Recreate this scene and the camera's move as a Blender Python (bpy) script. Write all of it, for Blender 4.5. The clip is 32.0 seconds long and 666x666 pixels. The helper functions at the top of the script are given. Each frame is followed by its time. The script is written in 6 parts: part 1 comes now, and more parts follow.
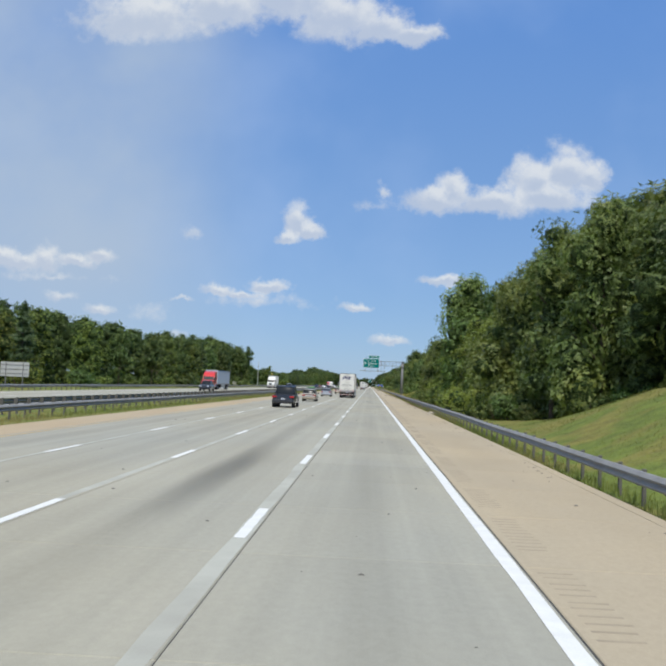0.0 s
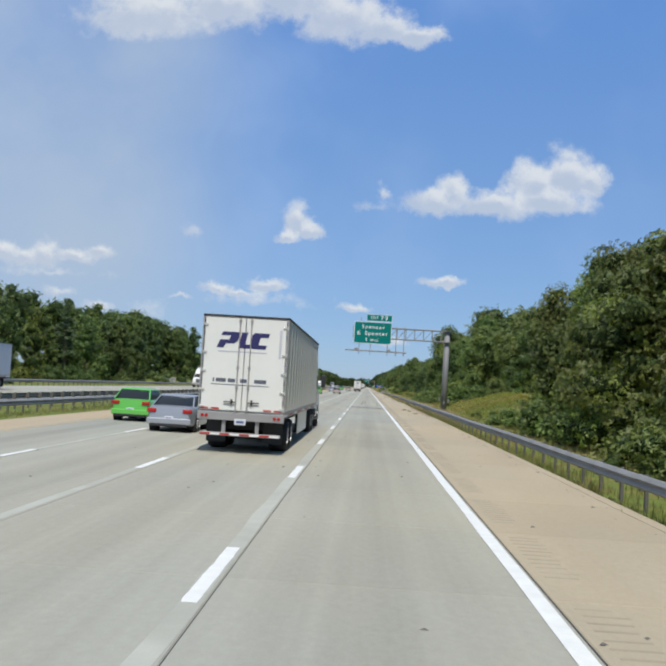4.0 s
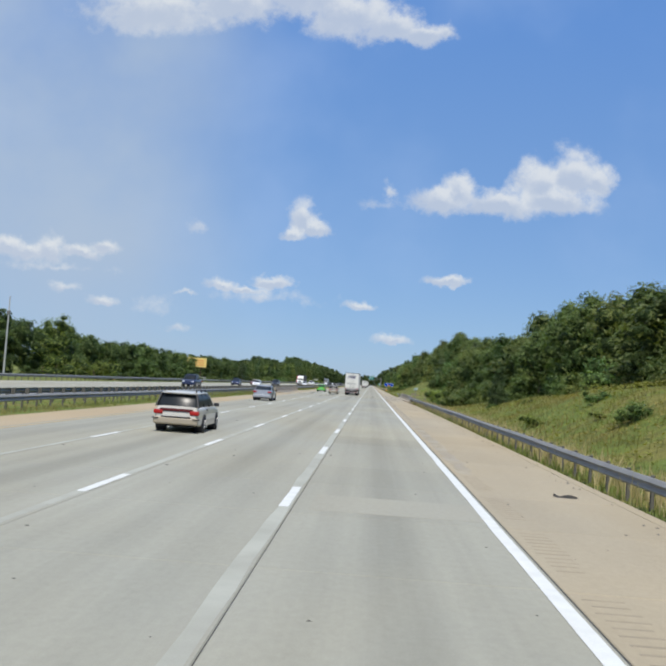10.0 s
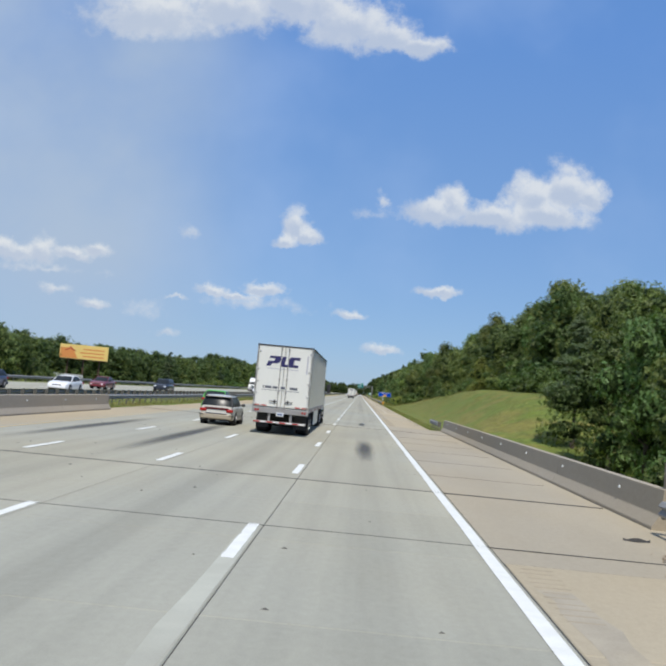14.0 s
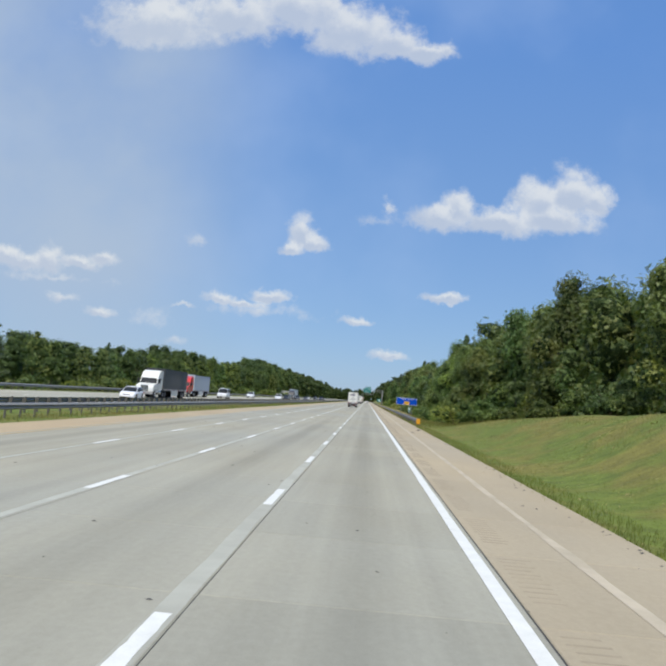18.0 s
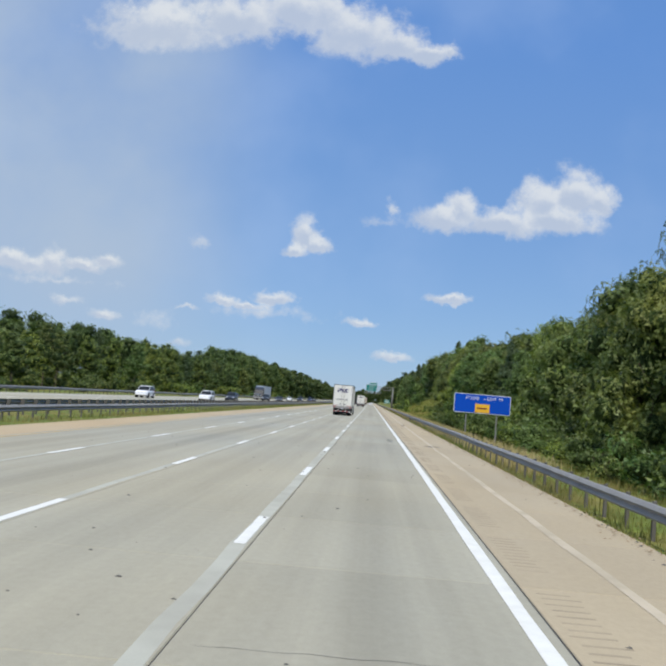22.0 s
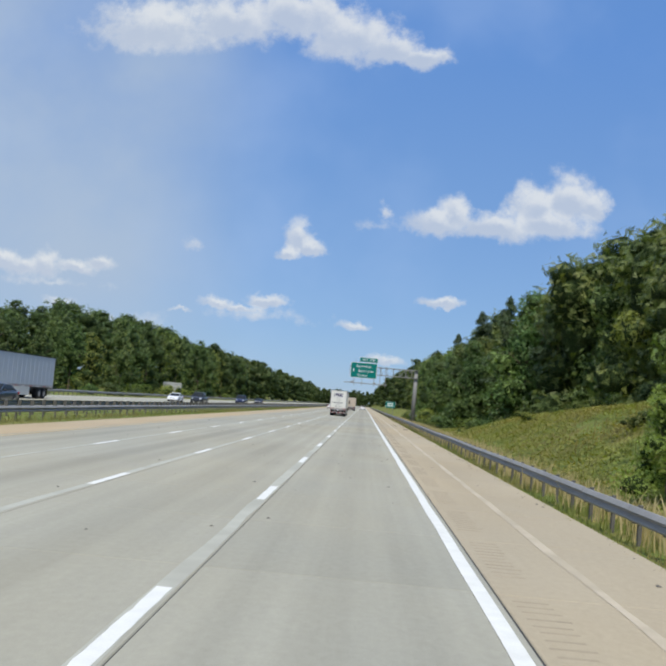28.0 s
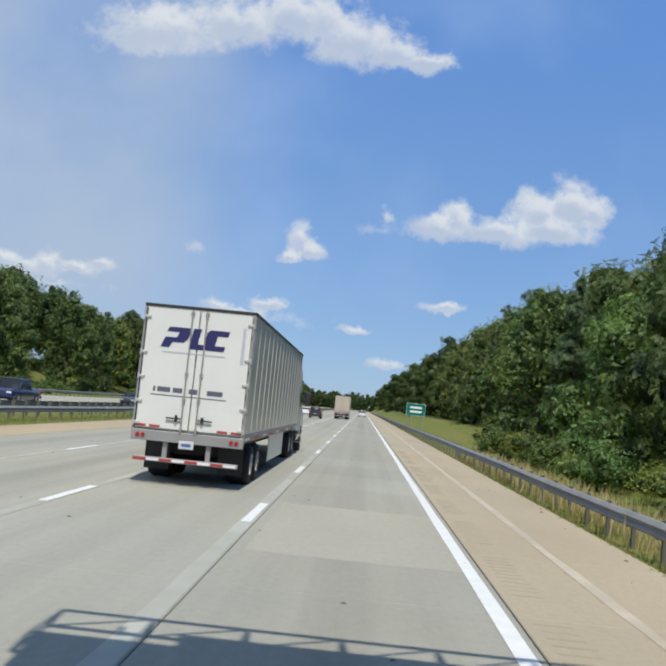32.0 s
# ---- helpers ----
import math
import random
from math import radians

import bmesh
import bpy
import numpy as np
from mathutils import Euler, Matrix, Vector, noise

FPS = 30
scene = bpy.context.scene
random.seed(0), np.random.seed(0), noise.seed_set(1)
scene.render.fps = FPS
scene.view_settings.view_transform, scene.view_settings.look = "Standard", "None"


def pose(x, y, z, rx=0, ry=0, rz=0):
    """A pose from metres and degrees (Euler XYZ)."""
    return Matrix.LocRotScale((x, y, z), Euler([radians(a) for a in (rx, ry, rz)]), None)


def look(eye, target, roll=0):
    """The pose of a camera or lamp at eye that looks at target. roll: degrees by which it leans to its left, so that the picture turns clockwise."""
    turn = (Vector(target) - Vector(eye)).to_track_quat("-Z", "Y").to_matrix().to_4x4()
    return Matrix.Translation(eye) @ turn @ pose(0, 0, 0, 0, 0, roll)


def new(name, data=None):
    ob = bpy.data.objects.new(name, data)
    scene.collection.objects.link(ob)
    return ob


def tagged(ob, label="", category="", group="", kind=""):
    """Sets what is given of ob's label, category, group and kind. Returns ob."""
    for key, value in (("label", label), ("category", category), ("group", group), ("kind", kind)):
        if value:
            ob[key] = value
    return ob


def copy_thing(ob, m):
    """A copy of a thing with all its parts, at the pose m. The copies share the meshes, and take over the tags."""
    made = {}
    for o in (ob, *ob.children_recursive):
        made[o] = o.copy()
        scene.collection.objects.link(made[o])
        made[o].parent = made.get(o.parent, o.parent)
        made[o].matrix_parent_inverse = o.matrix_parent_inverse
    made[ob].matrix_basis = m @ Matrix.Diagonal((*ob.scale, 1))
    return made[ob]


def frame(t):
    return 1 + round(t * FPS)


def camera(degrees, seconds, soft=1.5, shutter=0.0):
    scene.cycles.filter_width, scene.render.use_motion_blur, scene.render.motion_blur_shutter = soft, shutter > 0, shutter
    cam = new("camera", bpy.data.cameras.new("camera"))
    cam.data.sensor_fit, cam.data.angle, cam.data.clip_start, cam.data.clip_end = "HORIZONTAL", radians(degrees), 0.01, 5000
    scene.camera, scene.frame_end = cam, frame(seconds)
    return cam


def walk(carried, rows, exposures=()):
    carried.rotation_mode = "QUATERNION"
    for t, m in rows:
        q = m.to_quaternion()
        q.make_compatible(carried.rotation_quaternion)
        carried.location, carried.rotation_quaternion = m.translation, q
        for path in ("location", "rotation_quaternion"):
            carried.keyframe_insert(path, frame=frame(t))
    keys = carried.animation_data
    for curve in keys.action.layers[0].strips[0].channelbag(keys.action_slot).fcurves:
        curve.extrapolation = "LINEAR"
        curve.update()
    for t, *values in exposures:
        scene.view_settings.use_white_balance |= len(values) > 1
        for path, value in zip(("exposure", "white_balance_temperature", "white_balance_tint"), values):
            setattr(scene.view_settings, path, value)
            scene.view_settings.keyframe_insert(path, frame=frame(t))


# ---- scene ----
# ---------------------------------------------------------------- camera
# x = 0 is the solid line at the right edge of the driving lane, y runs along the motorway.
cam = camera(40.42, 32.0, soft=2.5)
PATH = [
    (0.0, -1.90, -0.71, 2.23, 2.46, 3.23, -2.44),
    (1.0, -1.96, 30.97, 2.22, 2.31, 3.35, -2.54),
    (2.0, -1.99, 62.37, 2.22, 2.27, 3.31, -2.81),
    (3.0, -2.02, 93.72, 2.22, 2.27, 3.27, -3.23),
    (6.0, -2.05, 187.84, 2.24, 2.38, 3.15, -3.54),
    (7.0, -2.10, 219.09, 2.24, 2.44, 3.08, -3.63),
    (8.0, -2.17, 250.36, 2.25, 2.53, 3.06, -3.75),
    (9.0, -2.23, 281.72, 2.25, 2.61, 3.08, -3.87),
    (10.0, -2.27, 313.11, 2.25, 2.60, 3.08, -4.01),
    (11.0, -2.30, 344.48, 2.25, 2.50, 3.04, -4.32),
    (12.0, -2.30, 375.89, 2.25, 2.30, 3.06, -4.73),
    (13.0, -2.25, 407.52, 2.25, 2.09, 3.29, -5.08),
    (14.0, -2.16, 439.36, 2.24, 2.03, 3.66, -5.34),
    (17.0, -1.83, 535.28, 2.23, 2.58, 4.09, -5.07),
    (18.0, -1.87, 567.10, 2.22, 2.49, 4.05, -4.95),
    (19.0, -1.92, 598.90, 2.21, 2.55, 4.03, -4.78),
    (20.0, -1.95, 630.63, 2.21, 2.64, 4.02, -4.58),
    (21.0, -1.95, 662.27, 2.20, 2.75, 4.02, -4.54),
    (22.0, -1.93, 693.87, 2.19, 2.74, 4.12, -4.74),
    (23.0, -1.91, 725.45, 2.18, 2.51, 4.24, -4.97),
    (24.0, -1.85, 757.04, 2.18, 2.55, 4.25, -5.02),
    (25.0, -1.77, 788.61, 2.17, 2.63, 4.28, -4.98),
    (28.0, -1.67, 882.95, 2.16, 2.31, 4.35, -4.98),
    (29.0, -1.69, 914.42, 2.16, 2.37, 4.32, -4.96),
    (30.0, -1.72, 945.81, 2.16, 2.46, 4.34, -4.99),
    (31.0, -1.74, 977.01, 2.16, 2.52, 4.47, -5.20),
    (32.0, -1.80, 1007.95, 2.16, 2.35, 4.59, -5.65),
]


def eye_pose(x, y, z, yaw, pitch, roll):
    a, p = radians(yaw), radians(pitch)
    ahead = Vector((-math.sin(a) * math.cos(p), math.cos(a) * math.cos(p), math.sin(p)))
    return look((x, y, z), Vector((x, y, z)) + ahead, -roll)


walk(cam, [(t, eye_pose(*row)) for t, *row in PATH], exposures=[(0.0, 0.0), (32.0, 0.0)])

# ---------------------------------------------------------------- world, sun
SUN_TO = Vector((0.06, -0.55, 1.0)).normalized()
sun = new("sun", bpy.data.lights.new("sun", "SUN"))
sun.data.energy, sun.data.angle, sun.data.color = 4.2, radians(0.53), (1.0, 0.95, 0.87)
sun.matrix_basis = Matrix.Translation((0, 0, 80)) @ SUN_TO.to_track_quat("Z", "Y").to_matrix().to_4x4()


def node(tree, kind, **values):
    n = tree.nodes.new(kind)
    for key, value in values.items():
        if key.startswith("i"):
            n.inputs[int(key[1:])].default_value = value
    return n


def math_node(tree, op, a, b=None, c=None, clamp=False):
    n = tree.nodes.new("ShaderNodeMath")
    n.operation, n.use_clamp = op, clamp
    for i, v in enumerate((a, b, c)):
        if v is None:
            continue
        if isinstance(v, (int, float)):
            n.inputs[i].default_value = v
        else:
            tree.links.new(v, n.inputs[i])
    return n.outputs[0]


def map_range(tree, v, a, b, c, d, smooth=False):
    n = tree.nodes.new("ShaderNodeMapRange")
    n.interpolation_type = "SMOOTHSTEP" if smooth else "LINEAR"
    tree.links.new(v, n.inputs[0])
    for i, x in enumerate((a, b, c, d)):
        n.inputs[1 + i].default_value = x
    return n.outputs[0]


def mix_rgb(tree, fac, a, b, blend="MIX"):
    n = tree.nodes.new("ShaderNodeMix")
    n.data_type, n.blend_type = "RGBA", blend
    for socket, v in ((n.inputs[0], fac), (n.inputs[6], a), (n.inputs[7], b)):
        if isinstance(v, (int, float)):
            socket.default_value = v
        elif isinstance(v, tuple):
            socket.default_value = (*v, 1) if len(v) == 3 else v
        else:
            tree.links.new(v, socket)
    return n.outputs[2]


# Fair-weather cumulus: centre and half-size as slopes against the road's direction, and how dense.
CUMULUS_HIGH = [
    (-0.273, 0.402, 0.093, 0.045, 1), (-0.186, 0.418, 0.068, 0.045, 1), (-0.118, 0.430, 0.078, 0.050, 1), (-0.053, 0.407, 0.063, 0.050, 1),
    (-0.004, 0.401, 0.043, 0.030, 1), (0.035, 0.392, 0.029, 0.020, 0.9), (0.056, 0.398, 0.017, 0.015, 0.8), (0.064, 0.206, 0.038, 0.023, 1),
    (0.085, 0.217, 0.024, 0.028, 1), (0.130, 0.204, 0.061, 0.024, 1), (0.173, 0.227, 0.037, 0.038, 1), (0.208, 0.238, 0.040, 0.041, 1),
    (0.234, 0.236, 0.026, 0.029, 0.9), (0.186, 0.213, 0.061, 0.024, 1), (-0.088, 0.173, 0.019, 0.032, 1), (-0.077, 0.166, 0.026, 0.014, 1),
    (-0.098, 0.158, 0.018, 0.011, 1), (0.006, 0.213, 0.010, 0.014, 0.6), (0.001, 0.199, 0.021, 0.007, 0.25)]
CUMULUS_LOW = [
    (-0.420, 0.124, 0.022, 0.017, 1), (-0.399, 0.119, 0.029, 0.015, 1), (-0.371, 0.123, 0.024, 0.020, 1), (-0.336, 0.124, 0.029, 0.011, 0.9),
    (-0.311, 0.132, 0.019, 0.014, 0.9), (-0.369, 0.107, 0.053, 0.005, 0.30), (-0.352, 0.085, 0.017, 0.007, 0.6), (-0.309, 0.071, 0.022, 0.009, 0.8),
    (-0.251, 0.068, 0.022, 0.011, 0.30), (-0.221, 0.046, 0.014, 0.005, 0.30), (-0.209, 0.160, 0.011, 0.010, 0.30), (-0.174, 0.098, 0.021, 0.010, 0.95),
    (-0.117, 0.105, 0.025, 0.012, 1), (-0.148, 0.096, 0.043, 0.006, 0.8), (-0.135, 0.089, 0.052, 0.009, 0.30), (-0.212, 0.088, 0.014, 0.003, 0.5),
    (-0.016, 0.086, 0.020, 0.008, 0.9), (0.079, 0.120, 0.029, 0.009, 1), (0.018, 0.050, 0.023, 0.008, 0.8)]


def build_world():
    world = bpy.data.worlds.new("sky")
    scene.world = world
    world.use_nodes = True
    tr = world.node_tree
    tr.nodes.clear()
    link = tr.links.new
    sky = tr.nodes.new("ShaderNodeTexSky")
    sky.sky_type, sky.sun_disc = "NISHITA", False
    sky.sun_elevation, sky.sun_rotation = math.asin(SUN_TO.z), math.atan2(SUN_TO.x, SUN_TO.y)
    sky.altitude, sky.air_density, sky.dust_density, sky.ozone_density = 200, 0.9, 0.25, 3.0
    base = mix_rgb(tr, 1.0, sky.outputs[0], (SKY, SKY, SKY), "MULTIPLY")
    base = mix_rgb(tr, 1.0, base, (0.92, 0.97, 1.08), "MULTIPLY")
    way = tr.nodes.new("ShaderNodeTexCoord").outputs["Generated"]
    sep = tr.nodes.new("ShaderNodeSeparateXYZ")
    link(way, sep.inputs[0])
    ahead = math_node(tr, "MAXIMUM", math_node(tr, "ABSOLUTE", sep.outputs[1]), 0.03)
    u = math_node(tr, "DIVIDE", sep.outputs[0], ahead)
    v = math_node(tr, "DIVIDE", sep.outputs[2], ahead)
    high = map_range(tr, v, 0.0, 0.42, 0.0, 1.0)
    summer = mix_rgb(tr, high, (0.222, 0.385, 0.625), (0.130, 0.308, 0.715))
    base = mix_rgb(tr, 0.72, base, summer)
    flat = tr.nodes.new("ShaderNodeCombineXYZ")
    link(u, flat.inputs[0]), link(v, flat.inputs[1])

    def fbm(scale, detail, rough, shift=0.0):
        n = tr.nodes.new("ShaderNodeTexNoise")
        n.noise_dimensions = "3D"
        add = tr.nodes.new("ShaderNodeVectorMath")
        add.operation = "ADD"
        link(flat.outputs[0], add.inputs[0])
        add.inputs[1].default_value = (shift, shift * 0.7, shift * 1.3)
        link(add.outputs[0], n.inputs["Vector"])
        n.inputs["Scale"].default_value, n.inputs["Detail"].default_value, n.inputs["Roughness"].default_value = scale, detail, rough
        return n

    warp = fbm(34.0, 6.0, 0.65)
    bend = tr.nodes.new("ShaderNodeVectorMath")
    bend.operation = "MULTIPLY_ADD"
    link(warp.outputs["Color"], bend.inputs[0])
    bend.inputs[1].default_value = (0.034, 0.026, 0)
    link(flat.outputs[0], bend.inputs[2])
    shift = tr.nodes.new("ShaderNodeVectorMath")
    shift.operation = "SUBTRACT"
    link(bend.outputs[0], shift.inputs[0])
    shift.inputs[1].default_value = (0.017, 0.013, 0)
    thick, lift = None, None
    for cu, cv, ru, rv, w in CUMULUS_HIGH + CUMULUS_LOW:
        rel = tr.nodes.new("ShaderNodeVectorMath")
        rel.operation = "MULTIPLY_ADD"
        link(shift.outputs[0], rel.inputs[0])
        rel.inputs[1].default_value = (1 / ru, 1 / rv, 0)
        rel.inputs[2].default_value = (-cu / ru, -cv / rv, 0)
        # flat bases: a cloud ends sooner below its middle than above it
        under = tr.nodes.new("ShaderNodeVectorMath")
        under.operation = "MULTIPLY"
        link(rel.outputs[0], under.inputs[0])
        under.inputs[1].default_value = (-1.0, -1.7, 0)
        fold = tr.nodes.new("ShaderNodeVectorMath")
        fold.operation = "MAXIMUM"
        link(rel.outputs[0], fold.inputs[0]), link(under.outputs[0], fold.inputs[1])
        size = tr.nodes.new("ShaderNodeVectorMath")
        size.operation = "LENGTH"
        link(fold.outputs[0], size.inputs[0])
        d = math_node(tr, "MULTIPLY_ADD", size.outputs["Value"], -w, w)
        thick = d if thick is None else math_node(tr, "SMOOTH_MAX", thick, d, 0.12)
        high_up = tr.nodes.new("ShaderNodeVectorMath")
        high_up.operation = "DISTANCE"
        link(rel.outputs[0], high_up.inputs[0])
        high_up.inputs[1].default_value = (0.12, 0.5, 0)
        e = math_node(tr, "MULTIPLY_ADD", high_up.outputs["Value"], -w, w)
        lift = e if lift is None else math_node(tr, "SMOOTH_MAX", lift, e, 0.12)
    grain = fbm(46.0, 8.0, 0.62, 3.1).outputs["Fac"]
    dens = math_node(tr, "MULTIPLY_ADD", grain, 1.3, -0.65)
    dens = math_node(tr, "ADD", dens, thick)
    cover = map_range(tr, dens, -0.12, 0.56, 0.0, 0.86, True)
    # shaded, bluish bases and bright tops inside each cloud
    tone = fbm(38.0, 6.0, 0.62, 7.7).outputs["Fac"]
    tone = math_node(tr, "MULTIPLY_ADD", math_node(tr, "SUBTRACT", lift, thick), 0.75, math_node(tr, "MULTIPLY_ADD", tone, 0.75, 0.14))
    cloud = mix_rgb(tr, map_range(tr, tone, 0.22, 0.80, 0.0, 1.0, True), (0.52, 0.59, 0.71), (0.76, 0.79, 0.815))
    # thin veil of high cloud on one side of the road
    veil = map_range(tr, u, -0.09, -0.30, 0.0, 0.9, True)
    veil = math_node(tr, "MULTIPLY", veil, map_range(tr, v, 0.02, 0.15, 0.60, 1.0, True))
    wisps = map_range(tr, fbm(3.2, 5.0, 0.55, 1.7).outputs["Fac"], 0.25, 0.75, 0.35, 1.0, True)
    veil = math_node(tr, "MULTIPLY", math_node(tr, "MULTIPLY", veil, wisps), 1.0)
    out = mix_rgb(tr, veil, base, (0.435, 0.535, 0.672))
    streak = map_range(tr, fbm(5.0, 4.0, 0.5, 11.0).outputs["Fac"], 0.45, 0.85, 0.0, 0.22, True)
    out = mix_rgb(tr, streak, out, (0.50, 0.64, 0.90))
    out = mix_rgb(tr, cover, out, cloud)
    bg = tr.nodes.new("ShaderNodeBackground")
    link(out, bg.inputs[0])
    bg.inputs[1].default_value = 1.0
    end = tr.nodes.new("ShaderNodeOutputWorld")
    link(bg.outputs[0], end.inputs[0])


SKY = 0.125
build_world()


# ---------------------------------------------------------------- materials
def material(name, base, rough=0.6, metal=0.0, var=0.2, scale=1.5, fine=30.0, bump=0.0, rnd=0.0, hue=0.0,
             translucent=0.0, tint=None, where="position", stretch=(1, 1, 1), spec=0.5, gaps=0.0, gap_scale=5.0, gap_soft=0.02, relief=0.02):
    """A surface with two scales of variation; tint is a second colour that drifts in by patches."""
    m = bpy.data.materials.new(name)
    m.use_nodes = True
    tr = m.node_tree
    bsdf = tr.nodes["Principled BSDF"]
    if where == "position":
        vec = tr.nodes.new("ShaderNodeNewGeometry").outputs["Position"]
    else:
        vec = tr.nodes.new("ShaderNodeTexCoord").outputs["Object"]
    mp = tr.nodes.new("ShaderNodeMapping")
    tr.links.new(vec, mp.inputs[0])
    mp.inputs["Scale"].default_value = stretch
    noises = []
    for s, det in ((scale, 4.0), (fine, 3.0), (scale * 0.23, 3.0)):
        n = tr.nodes.new("ShaderNodeTexNoise")
        tr.links.new(mp.outputs[0], n.inputs["Vector"])
        n.inputs["Scale"].default_value, n.inputs["Detail"].default_value = s, det
        noises.append(n.outputs["Fac"])
    val = math_node(tr, "MULTIPLY_ADD", noises[0], var * 2, 1 - var)
    val = math_node(tr, "MULTIPLY_ADD", noises[1], var * 1.2, math_node(tr, "SUBTRACT", val, var * 0.6))
    if rnd or hue:
        who = tr.nodes.new("ShaderNodeObjectInfo").outputs["Random"]
        if rnd:
            val = math_node(tr, "MULTIPLY", val, math_node(tr, "MULTIPLY_ADD", who, rnd * 2, 1 - rnd))
    colour = (*base, 1)
    if tint:
        colour = mix_rgb(tr, map_range(tr, noises[2], 0.42, 0.62, 0.0, 1.0, True), base, tint)
    hsv = tr.nodes.new("ShaderNodeHueSaturation")
    if tint:
        tr.links.new(colour, hsv.inputs["Color"])
    else:
        hsv.inputs["Color"].default_value = colour
    tr.links.new(val, hsv.inputs["Value"])
    if hue:
        odd = math_node(tr, "FRACT", math_node(tr, "MULTIPLY", who, 7.31))
        tr.links.new(math_node(tr, "MULTIPLY_ADD", odd, hue * 2, 0.5 - hue), hsv.inputs["Hue"])
    tr.links.new(hsv.outputs[0], bsdf.inputs["Base Color"])
    bsdf.inputs["Roughness"].default_value, bsdf.inputs["Metallic"].default_value = rough, metal
    bsdf.inputs["Specular IOR Level"].default_value = spec
    if bump:
        b = tr.nodes.new("ShaderNodeBump")
        b.inputs["Strength"].default_value, b.inputs["Distance"].default_value = min(1.0, bump), relief
        tr.links.new(noises[1], b.inputs["Height"])
        tr.links.new(b.outputs[0], bsdf.inputs["Normal"])
    if translucent:
        t = tr.nodes.new("ShaderNodeBsdfTranslucent")
        warm = mix_rgb(tr, 1.0, hsv.outputs[0], (1.25, 1.35, 0.55), "MULTIPLY")
        tr.links.new(warm, t.inputs[0])
        mx = tr.nodes.new("ShaderNodeMixShader")
        mx.inputs[0].default_value = translucent
        tr.links.new(bsdf.outputs[0], mx.inputs[1]), tr.links.new(t.outputs[0], mx.inputs[2])
        tr.links.new(mx.outputs[0], tr.nodes["Material Output"].inputs[0])
    if gaps:
        # a spray of foliage is many small leaves with air between them
        n = tr.nodes.new("ShaderNodeTexNoise")
        tr.links.new(mp.outputs[0], n.inputs["Vector"])
        n.inputs["Scale"].default_value, n.inputs["Detail"].default_value, n.inputs["Roughness"].default_value = gap_scale, 3.0, 0.65
        solid = map_range(tr, n.outputs["Fac"], gaps - gap_soft, gaps + gap_soft, 0.0, 1.0)
        clear = tr.nodes.new("ShaderNodeBsdfTransparent")
        out = tr.nodes["Material Output"]
        last = out.inputs[0].links[0].from_socket
        cut = tr.nodes.new("ShaderNodeMixShader")
        tr.links.new(solid, cut.inputs[0]), tr.links.new(clear.outputs[0], cut.inputs[1]), tr.links.new(last, cut.inputs[2])
        tr.links.new(cut.outputs[0], out.inputs[0])
    return m


